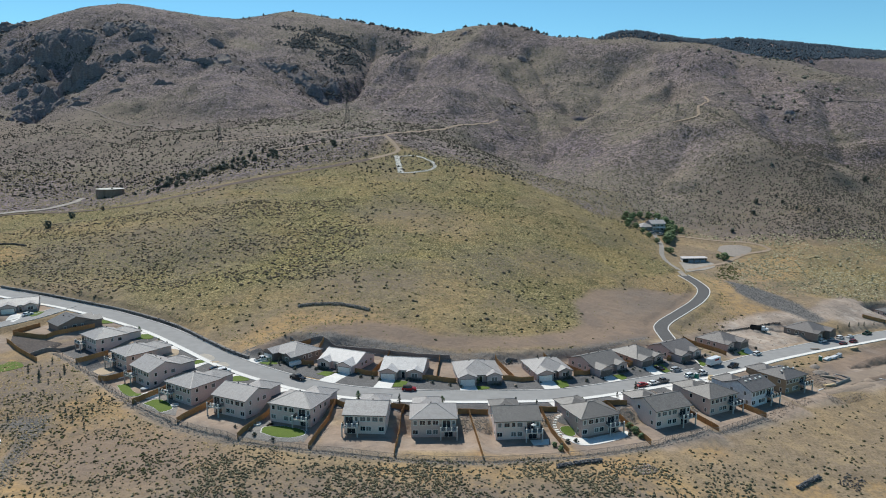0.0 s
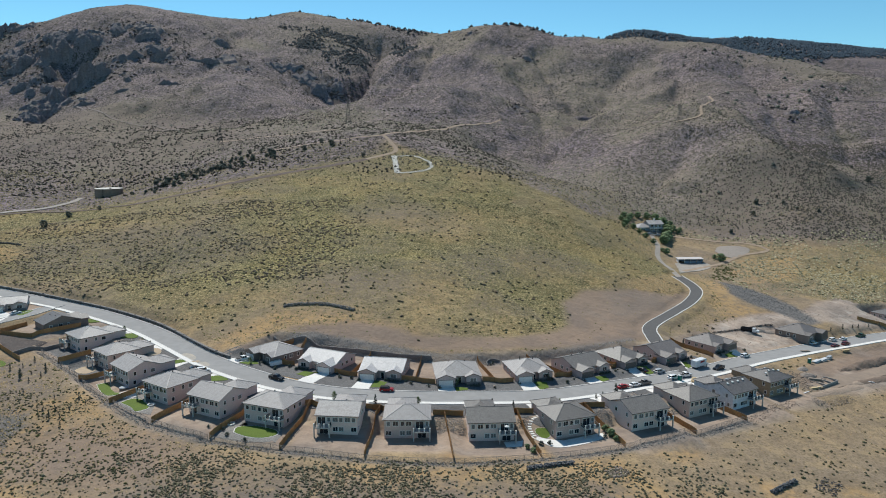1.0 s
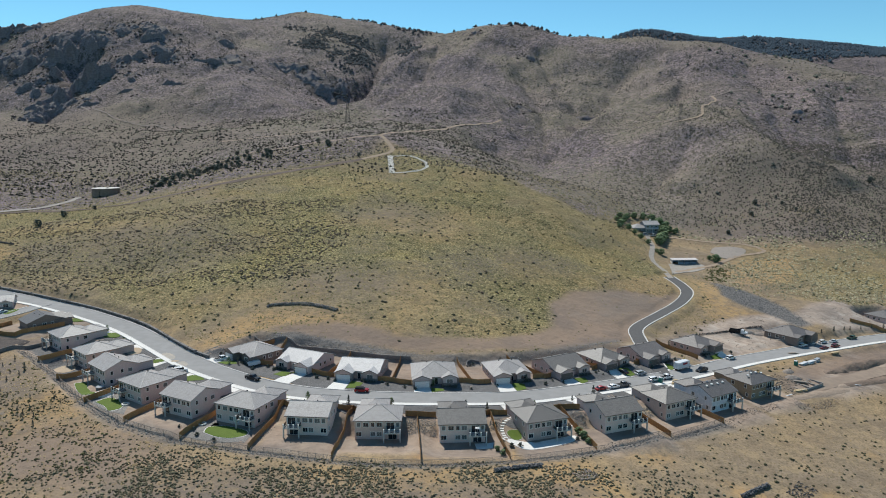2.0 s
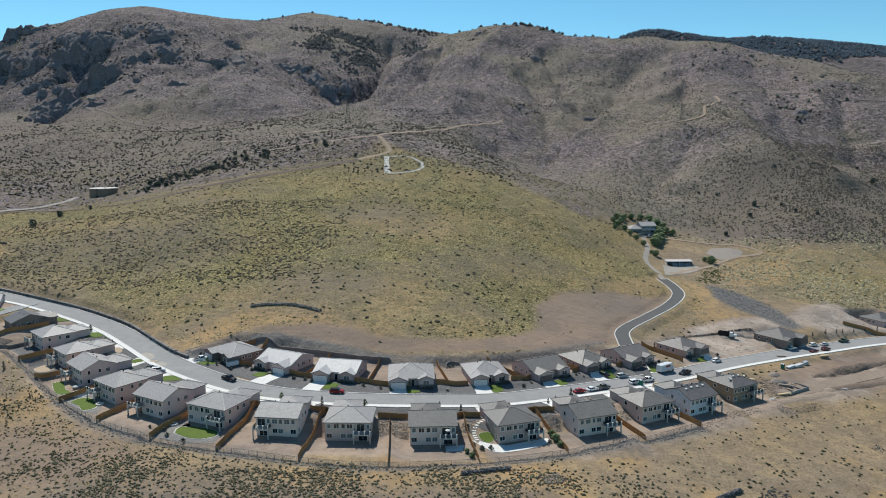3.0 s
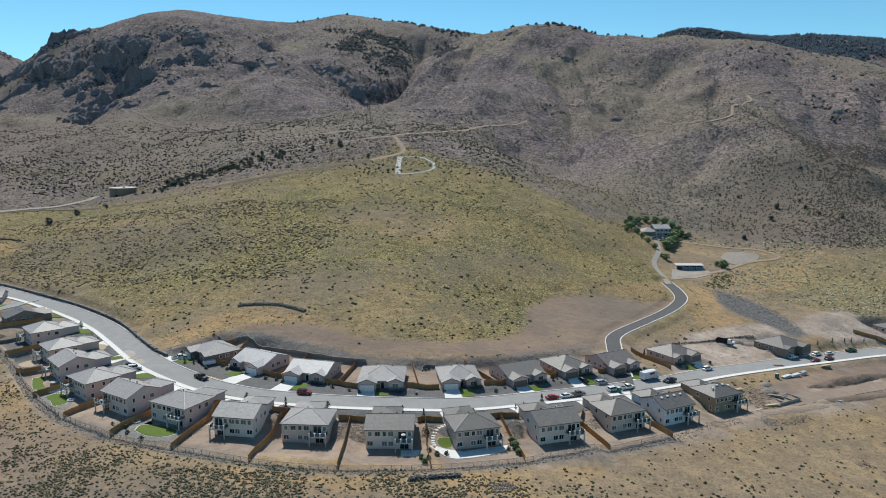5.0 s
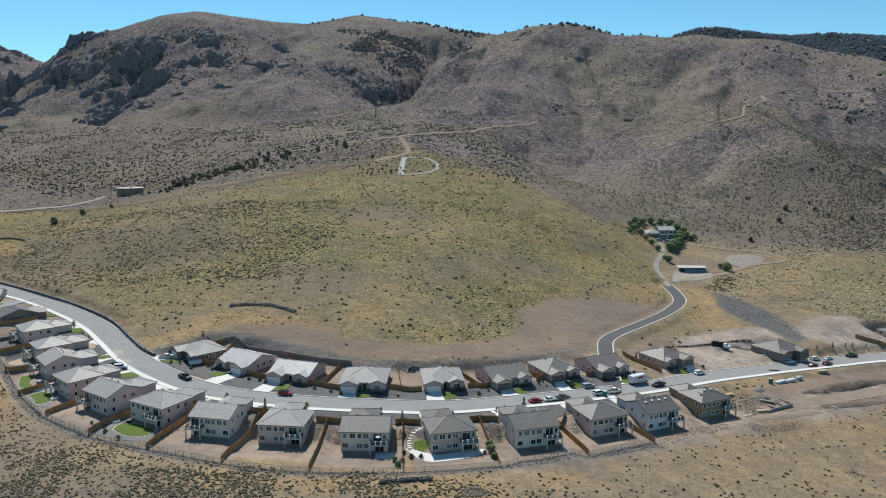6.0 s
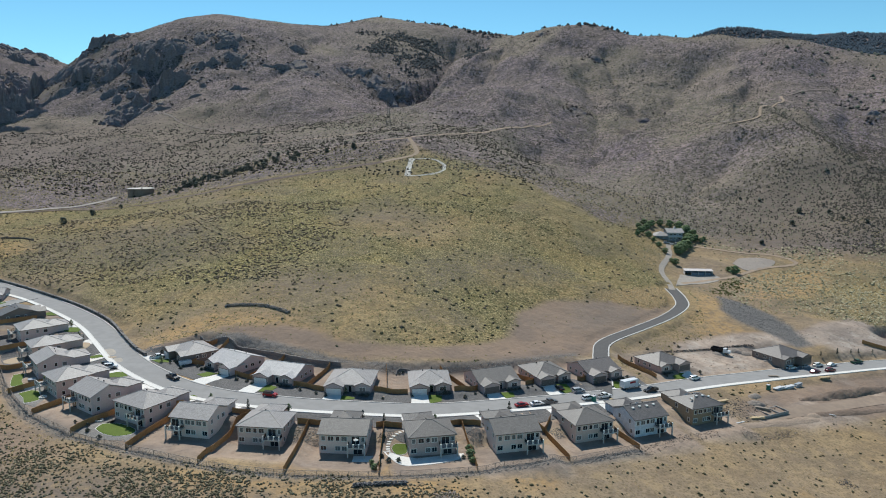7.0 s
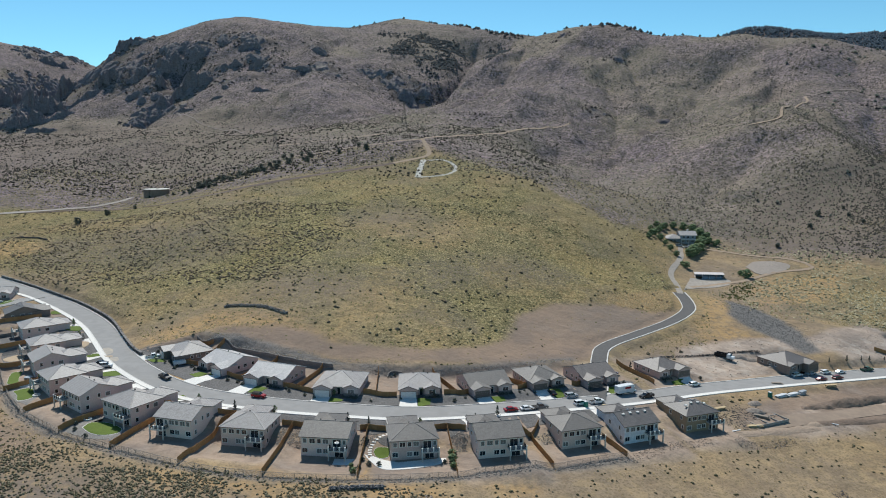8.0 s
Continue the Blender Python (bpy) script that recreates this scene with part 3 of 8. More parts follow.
def height(x, y):
    """The height of the ground at each place."""
    x, y = np.asarray(x, float), np.asarray(y, float)
    z = land(x, y)
    wild = smooth(560, 900, y + 0.25 * np.abs(x))
    wx, wy = x + 55 * fbm(x / 170, y / 170, 2, 61), y + 55 * fbm(x / 170 + 9, y / 170, 2, 62)
    crest = np.full(np.shape(x), 1e9)
    for name in ("west_crest", "middle_crest", "east_skyline", "forest_ridge"):
        crest = np.minimum(crest, from_line(x, y, LANDFORMS[name])[0])
    wild = wild * (0.12 + 0.88 * smooth(0, 110, crest))
    calm = np.ones(np.shape(x))
    far = y > 560
    if np.any(far):
        near = np.full(np.shape(x[far]), 1e9)
        for points in FAR_TRACKS.values():
            near = np.minimum(near, from_line(x[far], y[far], points)[0])
        calm[far] = 0.1 + 0.9 * smooth(4, 45, near)
    z = z + wild * (21 * (ridged(wx / 150 + 3.1, wy / 230 + 0.4, 4, 5) - 0.62) + calm * (9 * (ridged(wx / 60, wy / 100, 3, 15) - 0.6) + 5 * fbm(x / 30, y / 30, 3, 9)))
    far = y > 560
    if np.any(far):
        cut = np.zeros(np.shape(x[far]))
        for wide, deep, points in GULLIES:
            d, k = from_line(x[far], y[far], points)
            cut = np.maximum(cut, deep * np.exp(-(d / wide)) * smooth(0, 0.5, k) * smooth(len(points) - 1, len(points) - 1.6, k))
        rise = np.zeros(np.shape(x[far]))
        for wide, high, points in SPURS:
            d, k = from_line(x[far], y[far], points)
            rise = np.maximum(rise, high * np.exp(-(d / wide)) * smooth(0, 0.7, k) * smooth(len(points) - 1, len(points) - 1.8, k))
        z = np.array(z)
        z[far] = z[far] - cut + rise
    hill = smooth(300, 420, y) * (1 - wild)
    z = z + hill * (1.6 * fbm(x / 32, y / 32, 3, 21)) + (1 - smooth(150, 190, y)) * 1.2 * fbm(x / 25, y / 25, 3, 33)
    z = z + 0.10 * fbm(x / 3.1, y / 3.1, 2, 41)
    for cx, cy, a, hw, hd, pz in PADS:
        near = (np.abs(x - cx) < 30) & (np.abs(y - cy) < 30)
        u = (x - cx) * math.cos(a) + (y - cy) * math.sin(a)
        v = -(x - cx) * math.sin(a) + (y - cy) * math.cos(a)
        off = np.hypot(np.maximum(np.abs(u) - hw, 0), np.maximum(np.abs(v) - hd, 0))
        w = np.where(near, 1 - smooth(0.0, 5.5, off), 0.0)
        z = z + w * (pz - z)
    close = (y > 200) & (y < 440) & (np.abs(x) < 400)
    if np.any(close):
        xs, ys = x[close], y[close]
        d, k = from_line(xs, ys, LANE_LINE)
        w = 1 - smooth(4.6, 9.0, d)
        zc = z[close] + w * (np.interp(k, np.arange(len(LANE_LINE)), LANE_GRADE) - 0.12 - z[close])
        d, k = from_line(xs, ys, SIDE_LINE)
        w = 1 - smooth(4.0, 8.0, d)
        zc = zc + w * (np.interp(k, np.arange(len(SIDE_LINE)), SIDE_GRADE) - 0.12 - zc)
        d, k = from_line(xs, ys, STREET_LINE)
        w = 1 - smooth(7.2, 11.0, d)
        line_z = grade(STREET_LINE[:, 0])
        zc = zc + w * (np.interp(k, np.arange(len(STREET_LINE)), line_z) - 0.12 - zc)
        z = np.array(z)
        z[close] = zc
    return z

# ---------------------------------------------------------------- building blocks


def part(name, bm, material, parent=None, label=""):
    """Links a bmesh as one mesh object, under parent where there is one."""
    me = bpy.data.meshes.new(name)
    bm.to_mesh(me)
    bm.free()
    me.materials.append(material)
    ob = new(name, me)
    if parent:
        ob.parent = parent
    if label:
        ob["label"] = label
    return ob


def thing(name, m, label, category, group="", kind=""):
    ob = new(name)
    ob.empty_display_size = 0.5
    ob.matrix_world = m
    return tagged(ob, label, category, group, kind)


def solid(bm, verts, faces):
    vs = [bm.verts.new(v) for v in verts]
    for f in faces:
        bm.faces.new([vs[k] for k in f])
    return vs


BOX = ((0, 3, 2, 1), (4, 5, 6, 7), (0, 1, 5, 4), (1, 2, 6, 5), (2, 3, 7, 6), (3, 0, 4, 7))


def box(bm, x0, x1, y0, y1, z0, z1):
    solid(bm, [(x0, y0, z0), (x1, y0, z0), (x1, y1, z0), (x0, y1, z0), (x0, y0, z1), (x1, y0, z1), (x1, y1, z1), (x0, y1, z1)], BOX)


def blocks(*sizes):
    bm = bmesh.new()
    for s in sizes:
        box(bm, *s)
    return bm


def slab(bm, corners, thick):
    """A sloping slab: four corners of its top, in order, and its thickness straight down."""
    low = [(x, y, z - thick) for x, y, z in corners]
    solid(bm, [*low, *corners], BOX)


def from_arrays(name, verts, faces, material, gentle=False):
    me = bpy.data.meshes.new(name)
    me.from_pydata(np.asarray(verts).tolist(), [], faces if isinstance(faces, list) else faces.tolist())
    me.materials.append(material)
    me.polygons.foreach_set("use_smooth", np.full(len(me.polygons), gentle))
    me.update()
    return new(name, me)


# ---------------------------------------------------------------- the ground


def spread(fine0, fine1, step, low, high, growth, inner, outer=1.07):
    """Grid lines: even between fine0 and fine1, then widening gently as far as inner, and fast beyond it."""
    def tail(start, end, sign):
        out, s, at = [], step, start
        while sign * (end - at) > 0:
            s = s * (growth if sign * (at - start) < inner[sign > 0] else outer)
            at = at + sign * s
            out.append(at)
        return out
    return np.array(tail(fine0, low, -1)[::-1] + list(np.arange(fine0, fine1 + step / 2, step)) + tail(fine1, high, 1))


def inside(x, y, outline, soft):
    """1 inside an outline, fading to 0 over a soft, ragged margin."""
    p = np.array(outline, float)
    hit, best = np.zeros(np.shape(x), bool), np.full(np.shape(x), 1e9)
    for k in range(len(p)):
        (ax, ay), (bx, by) = p[k], p[(k + 1) % len(p)]
        cross = ((ay > y) != (by > y)) & (x < (bx - ax) * (y - ay) / (by - ay + 1e-9) + ax)
        hit ^= cross
        t = np.clip(((x - ax) * (bx - ax) + (y - ay) * (by - ay)) / ((bx - ax) ** 2 + (by - ay) ** 2), 0, 1)
        best = np.minimum(best, np.hypot(x - ax - t * (bx - ax), y - ay - t * (by - ay)))
    d = np.where(hit, best, -best) + soft * 0.8 * fbm(x / (soft * 3), y / (soft * 3), 3, 77)
    return smooth(-soft, soft, d)


BARE_FIELD = [(63, 333), (77, 354), (104, 366), (123, 366), (140, 381), (126, 350), (104, 318), (92, 299), (60, 276), (31, 264), (0, 262), (-40, 268),
              (-55, 278), (-30, 283), (-15, 280), (-5, 274), (13, 273), (30, 276), (52, 288), (60, 304), (62, 322)]
RUBBLE_SLOPE = [(164, 406), (167, 403), (177, 395), (185, 386), (191, 369), (194, 350), (186, 344), (180, 354), (172, 362), (164, 370), (160, 380)]
ROCK_BANK = [(-57, 273.5), (-47, 275), (-33, 270.4), (-16, 265.2), (-2, 261.4), (10, 259.2), (26, 260.2), (25, 258.4), (11, 256.8), (-3, 257.6), (-18, 260.6), (-37, 266.4), (-52, 270)]
WIRE_LINE = [(-144.6, 257.5), (-118.9, 234.4), (-100.2, 216.6), (-79.8, 201.6), (-59.2, 191.6), (-37.3, 185.8), (-13.4, 180.8), (-1.1, 180.0), (10.9, 180.8), (22.6, 182.8), (35.2, 185.9),
             (46.4, 189.4), (60.3, 194.8), (74.0, 200.6), (85.1, 207.9), (105.7, 220.8)]
RIPRAP_LINE = [(x + 0.35, y - 1.3) for x, y in WIRE_LINE]
GREY_FIELD = [(68, 320), (76, 345), (92, 360), (110, 366), (124, 364), (116, 350), (100, 334), (84, 318)]
BUILDING_SITE = [(135, 296), (165, 318), (176, 346), (205, 352), (240, 360), (255, 380), (225, 392), (190, 362), (160, 352), (132, 330), (128, 310)]
GRADED_STRIP = [(140, 262), (160, 290), (200, 322), (250, 348), (320, 372), (340, 345), (260, 322), (205, 288), (165, 262)]
OCHRE_PATCHES = [[(150, 401), (164, 412), (164, 376), (157, 360), (143, 354), (145, 374)], [(179, 402), (178, 435), (198, 461), (223, 478), (243, 484), (228, 438), (205, 417)], [(-265, 398), (-236, 393), (-222, 380), (-235, 366), (-265, 372)], [(-78, 262), (-74, 280), (-65, 293), (-33, 292), (-16, 282), (-3, 273), (-23, 274), (-55, 278), (-69, 262)],
                 [(140, 344), (153, 367), (165, 362), (178, 352), (166, 343), (146, 336)], [(102, 367), (121, 392), (138, 412), (138, 385), (127, 366), (108, 358)],
                 [(152, 392), (160, 392), (160, 363), (150, 362)], [(-215, 220), (-150, 200), (-120, 170), (-180, 170), (-240, 200)], [(40, 150), (75, 172), (110, 165), (90, 135)]]
BROWN_PATCHES = [[(-152, 240), (-120, 217), (-100, 196), (-128, 190), (-162, 215)], [(-85, 196), (-60, 181), (-30, 171), (-60, 163), (-100, 178)], [(-220, 345), (-150, 350), (-120, 385), (-170, 420), (-240, 400)], [(-60, 300), (-10, 310), (0, 340), (-50, 345)],
                 [(-160, 392), (-146, 408), (-117, 400), (-90, 374), (-104, 347), (-130, 340)], [(-240, 380), (-200, 400), (-170, 380), (-200, 360)],
                 [(-60, 430), (-20, 450), (0, 425), (-40, 410)], [(20, 330), (60, 370), (90, 390), (60, 400), (10, 360)]]
GRAVEL_WASH = [(-136, 202), (-130, 205.5), (-120, 208.5), (-116.5, 201), (-119.6, 196.5), (-119.5, 190), (-118, 184), (-115, 176), (-119, 174), (-122.5, 184), (-122.5, 191), (-124.5, 197), (-129, 199.5)]
DARK_SLOPE = [(-170, 252), (-135, 247), (-124, 232), (-114, 218), (-128, 212), (-150, 206), (-175, 225)]
FIELD_DIRT = [(-125, 190), (-100, 205), (-70, 192), (-55, 180), (-75, 168), (-110, 175)]


def ground_kinds(x, y):
    """How much of each kind of ground cover lies at each place."""
    rough = fbm(x / 60, y / 60, 4, 55)
    kinds = {}
    hill = inside(x, y, [(-700, 470), (-500, 390), (-330, 360), (-215, 347), (-160, 322), (-118, 298), (-90, 276), (-66, 296), (-33, 291), (0, 271), (40, 276), (62, 300), (84, 345), (100, 352), (136, 402), (136, 500),
                         (80, 560), (0, 585), (-120, 560), (-230, 510), (-400, 480)], 14)
    kinds["green"] = hill * (0.6 + 0.6 * smooth(-0.3, 0.15, rough)) * (0.75 + 0.25 * smooth(300, 360, y))
    east = smooth(180, 215, x) * smooth(372, 400, y) * (1 - smooth(470, 520, y))
    kinds["green"] = np.clip(np.maximum(kinds["green"], 0.8 * east * (0.5 + 0.5 * smooth(-0.15, 0.2, rough))), 0, 1)
    right = smooth(165, 215, x - 0.25 * (y - 520)) * smooth(490, 540, y)
    over_ridge = inside(x, y, [(-4500, 420), (-340, 468), (-235, 490), (-166, 498), (-104, 522), (-57, 563), (-44, 604), (20, 566), (110, 502), (150, 545), (215, 520),
                               (400, 490), (2500, 480), (4500, 5000), (-4500, 5000)], 8)
    kinds["heath"] = np.clip(np.maximum(over_ridge, right), 0, 1)
    bare = np.maximum.reduce([inside(x, y, BARE_FIELD, 3), inside(x, y, BUILDING_SITE, 3), inside(x, y, GRADED_STRIP, 4),
                              0.9 * inside(x, y, FIELD_DIRT, 8), 0.75 * smooth(0.05, 0.3, rough) * (1 - smooth(185, 215, y)) * smooth(-60, 40, x)])
    for cx, cy, a, hw, hd, _ in PADS:
        u = (x - cx) * math.cos(a) + (y - cy) * math.sin(a)
        v = -(x - cx) * math.sin(a) + (y - cy) * math.cos(a)
        bare = np.maximum(bare, 1 - smooth(1.0, 3.0, np.hypot(np.maximum(np.abs(u) - hw - 3, 0), np.maximum(np.abs(v) - hd - 1, 0))))
    kinds["bare"] = bare
    kinds["pale"] = np.maximum.reduce([0.9 * inside(x, y, BUILDING_SITE, 3), 0.6 * inside(x, y, GRADED_STRIP, 5) * smooth(-0.1, 0.25, fbm(x / 16, y / 16, 3, 19)),
                                       inside(x, y, [(205, 345), (228, 358), (250, 372), (236, 384), (214, 372), (200, 356)], 4)])
    for cx, cy, a, hw, hd, _ in PADS:
        u = (x - cx) * math.cos(a) + (y - cy) * math.sin(a)
        v = -(x - cx) * math.sin(a) + (y - cy) * math.cos(a)
        kinds["pale"] = np.maximum(kinds["pale"], 0.42 * (1 - smooth(0.5, 4.0, np.hypot(np.maximum(np.abs(u) - hw - 3, 0), np.maximum(np.abs(v) - hd - 3, 0)))))
    kinds["gravel"] = np.maximum(np.maximum(inside(x, y, RUBBLE_SLOPE, 2), 0.7 * np.exp(-(from_line(x, y, [(2, 256), (18.6, 256.6), (38.8, 262.4), (61, 275.5), (87.5, 298)])[0] / 2.0) ** 2)), 0.95 * inside(x, y, ROCK_BANK, 1.6))
    kinds["gravel"] = np.maximum(kinds["gravel"], 0.75 * np.exp(-(from_line(x, y, RIPRAP_LINE)[0] / 1.5) ** 2))
    kinds["gravel"] = np.maximum(kinds["gravel"], 0.2 * inside(x, y, GREY_FIELD, 7) * (0.5 + smooth(-0.2, 0.2, fbm(x / 9, y / 9, 3, 27))))
    kinds["gravel"] = np.maximum(kinds["gravel"], 0.85 * inside(x, y, GRAVEL_WASH, 1.6))
    kinds["green"] = np.maximum(kinds["green"], 0.55 * np.exp(-(from_line(x, y, LANE_LINE[6:])[0] / 9) ** 2))
    kinds["ochre"] = np.maximum.reduce([0.95 * inside(x, y, p, 6) for p in OCHRE_PATCHES] + [(0.26 + 0.62 * (y < 250) * smooth(164, 182, y + 0.1 * np.abs(x))) * smooth(0.02, 0.26, fbm(x / 26, y / 26, 3, 23)) * (y > 100) * (y < 560)])
    kinds["brown"] = np.maximum.reduce([0.6 * inside(x, y, p, 14) for p in BROWN_PATCHES] + [0.9 * inside(x, y, [(-75, 120), (-82, 166), (-60, 172), (0, 168), (50, 172), (80, 150), (0, 118)], 7), 0.95 * inside(x, y, DARK_SLOPE, 7), 0.8 * inside(x, y, [(-800, 590), (-400, 560), (-230, 600), (-170, 700), (-220, 840), (-360, 940), (-800, 930)], 40), 1.0 * inside(x, y, [(190, 530), (230, 516), (330, 505), (560, 500), (600, 640), (420, 700), (300, 660), (215, 600)], 18), 0.35 * smooth(0.08, 0.3, fbm(x / 34, y / 34, 4, 29)) * (y > 300)])
    kinds["olive"] = 0.48 * smooth(500, 560, y) * np.clip(smooth(0.05, 0.35, fbm(x / 130, y / 130, 3, 37)) + sum(np.exp(-((x - cx) ** 2 + (y - cy) ** 2) / r ** 2) for cx, cy, r in
                                                  ((220, 540, 100), (310, 560, 110), (140, 570, 70), (234, 938, 90), (200, 1080, 90), (-120, 720, 90), (-450, 800, 120), (40, 700, 70), (-230, 1400, 120), (180, 560, 60))), 0, 1)
    rock = np.zeros(np.shape(x))
    for cx, cy, reach, _ in OUTCROPS:
        rock = np.maximum(rock, 1.3 - np.hypot((x - cx) / 1.25, (y - cy) / 0.9) / reach)
    kinds["rock"] = np.clip(rock + 0.8 * fbm(x / 22, y / 22, 3, 91), 0, 1) * smooth(700, 850, y)
    return kinds


SHEET = {}


def settle(x, y):
    """The height of the finished ground sheet at each place."""
    x, y = np.asarray(x, float), np.asarray(y, float)
    j = np.clip(np.searchsorted(SHEET["x"], x) - 1, 0, len(SHEET["x"]) - 2)
    i = np.clip(np.searchsorted(SHEET["y"], y) - 1, 0, len(SHEET["y"]) - 2)
    u = (x - SHEET["x"][j]) / (SHEET["x"][j + 1] - SHEET["x"][j])
    v = (y - SHEET["y"][i]) / (SHEET["y"][i + 1] - SHEET["y"][i])
    z = SHEET["z"]
    return (z[i, j] * (1 - u) + z[i, j + 1] * u) * (1 - v) + (z[i + 1, j] * (1 - u) + z[i + 1, j + 1] * u) * v


def make_ground():
    gx = spread(-205, 262, 1.7, -3600, 3600, 1.0095, (900, 420))
    gy = spread(150, 380, 1.7, -900, 3900, 1.0095, (20, 1180))
    x, y = np.meshgrid(gx, gy)
    z = height(x, y)
    kinds = ground_kinds(x, y)
    z = z + kinds["rock"] * (2 + 6 * (ridged(x / 36, y / 36, 3, 3) - 0.5))
    nx, ny = len(gx), len(gy)
    verts = np.stack([x, y, z], -1).reshape(-1, 3)
    k = np.arange(nx * ny).reshape(ny, nx)
    faces = np.stack([k[:-1, :-1], k[:-1, 1:], k[1:, 1:], k[1:, :-1]], -1).reshape(-1, 4)
    SHEET.update(x=gx, y=gy, z=z)
    me = bpy.data.meshes.new("ground")
    me.vertices.add(len(verts))
    me.vertices.foreach_set("co", verts.ravel())
    me.loops.add(faces.size)
    me.loops.foreach_set("vertex_index", faces.ravel().astype(np.int32))
    me.polygons.add(len(faces))
    me.polygons.foreach_set("loop_start", np.arange(0, faces.size, 4, dtype=np.int32))
    me.polygons.foreach_set("use_smooth", np.ones(len(faces), bool))
    me.update(calc_edges=True)
    for name, values in kinds.items():
        me.attributes.new(name, "FLOAT", "POINT").data.foreach_set("value", values.ravel().astype(np.float32))
    me.materials.append(GROUND)
    return tagged(new("ground", me), "dry desert hillside of straw grass, sagebrush and bare dirt", "ground", kind="structure")


make_ground()

# ---------------------------------------------------------------- streets and tracks


def offset_line(line, side):
    """A line beside another, side metres to its left."""
    t = np.gradient(line[:, :2], axis=0)
    t = t / np.linalg.norm(t, axis=1)[:, None]
    return line[:, :2] + side * np.stack([-t[:, 1], t[:, 0]], -1)


def strip(name, line, z, left, right, thick, material, label, category, lift=0.0):
    """A paved strip along a line, between two offsets (left is plus), thick metres deep."""
    a, b = offset_line(line, left), offset_line(line, right)
    z = z + lift
    n = len(line)
    top = [np.column_stack([a, z]), np.column_stack([b, z])]
    low = [np.column_stack([a, z - thick]), np.column_stack([b, z - thick])]
    verts = np.vstack([*top, top[0], low[0], top[1], low[1]])
    k = np.arange(n - 1)
    faces = np.vstack([np.stack([k, k + n, k + n + 1, k + 1], -1), np.stack([k + 3 * n, k + 2 * n, k + 2 * n + 1, k + 3 * n + 1], -1),
                       np.stack([k + 4 * n, k + 5 * n, k + 5 * n + 1, k + 4 * n + 1], -1)])
    ob = from_arrays(name, verts, faces, material, True)
    return tagged(ob, label, category, kind="structure")


street_z = grade(STREET_LINE[:, 0])
strip("street", STREET_LINE, street_z, 4.6, -4.6, 0.4, ASPHALT, "grey worn asphalt street curving past the houses", "street")
strip("kerb", STREET_LINE, street_z, 5.0, 4.6, 0.5, KERB, "pale concrete kerb along the street", "kerb", 0.14)
strip("kerb", STREET_LINE, street_z, -4.6, -5.0, 0.5, KERB, "pale concrete kerb along the street", "kerb", 0.14)
strip("pavement", STREET_LINE, street_z, -5.0, -6.7, 0.5, CONCRETE, "pale concrete pavement along the street", "pavement", 0.15)
strip("lane", LANE_LINE, LANE_GRADE, 2.9, -2.9, 0.4, NEW_ASPHALT, "fresh dark asphalt lane winding up the draw", "lane", 0.03)
strip("kerb", LANE_LINE[3:], LANE_GRADE[3:], 3.3, 2.9, 0.5, KERB, "pale concrete kerb along the lane", "kerb", 0.12)
strip("kerb", LANE_LINE[3:], LANE_GRADE[3:], -2.9, -3.45, 0.5, KERB, "pale concrete kerb along the lane", "kerb", 0.12)
strip("side_street", SIDE_LINE, SIDE_GRADE, 3.6, -3.6, 0.4, ASPHALT, "grey asphalt side street between houses", "street", 0.02)
strip("kerb", SIDE_LINE[2:], SIDE_GRADE[2:], 3.95, 3.6, 0.5, KERB, "pale concrete kerb along the side street", "kerb", 0.14)
strip("kerb", SIDE_LINE[2:], SIDE_GRADE[2:], -3.6, -3.95, 0.5, KERB, "pale concrete kerb along the side street", "kerb", 0.14)


TRACK_LINES = []


def track(name, points, half, material, label, lift=0.25):
    line = curve_through(points, 5.0)
    TRACK_LINES.append((np.array(points, float), half + 0.9))
    across = [offset_line(line, s) for s in (half, half * 0.5, 0, -half * 0.5, -half)]
    wobble = [1 + 0.25 * fbm(line[:, 0] / 9 + k, line[:, 1] / 9, 2, 8) for k in range(2)]
    across[0] = line + (across[0] - line) * wobble[0][:, None]
    across[4] = line + (across[4] - line) * wobble[1][:, None]
    n = len(line)
    verts = np.vstack([np.column_stack([a, settle(a[:, 0], a[:, 1]) + lift]) for a in across])
    k = np.arange(n - 1)
    faces = np.vstack([np.stack([k + j * n, k + (j + 1) * n, k + (j + 1) * n + 1, k + j * n + 1], -1) for j in range(4)])
    ob = from_arrays(name, verts, faces, material, True)
    return tagged(ob, label, "track", kind="structure")


track("dirt_track", [(-204, 475), (-189, 477), (-171, 483), (-153, 490), (-132, 499), (-111, 510), (-93, 521), (-76, 536), (-57, 553)], 2.4, BROWN_TRACK, "narrow brown dirt track climbing the grassy hill")
track("dirt_track", [(-57, 553), (-43, 571), (-37, 585), (-38, 594), (-43, 605), (-50, 620)], 1.75,
      DIRT_TRACK, "pale dirt track at the top of the grassy hill")
track("dirt_track", FAR_TRACKS["foot"], 1.5, DIRT_TRACK, "pale dirt track along the mountain foot", 0.6)
track("dirt_track", [(-50, 620), (-63, 610), (-91, 602), (-125, 600), (-160, 598)], 1.2, DIRT_TRACK, "narrow dirt track along a bench", 0.4)
track("dirt_track", FAR_TRACKS["middle"], 0.8, HEATH_TRACK, "faint track round the head of a gully", 0.7)
track("dirt_track", FAR_TRACKS["pale"], 1.4, DIRT_TRACK, "pale dirt track below the mountain", 0.5)
track("gravel_track", [(-345, 440), (-300, 470), (-284, 482), (-274, 493), (-267, 511), (-269, 530)], 2.2, GRAVEL_TRACK, "grey gravel track to the water tank", 0.4)
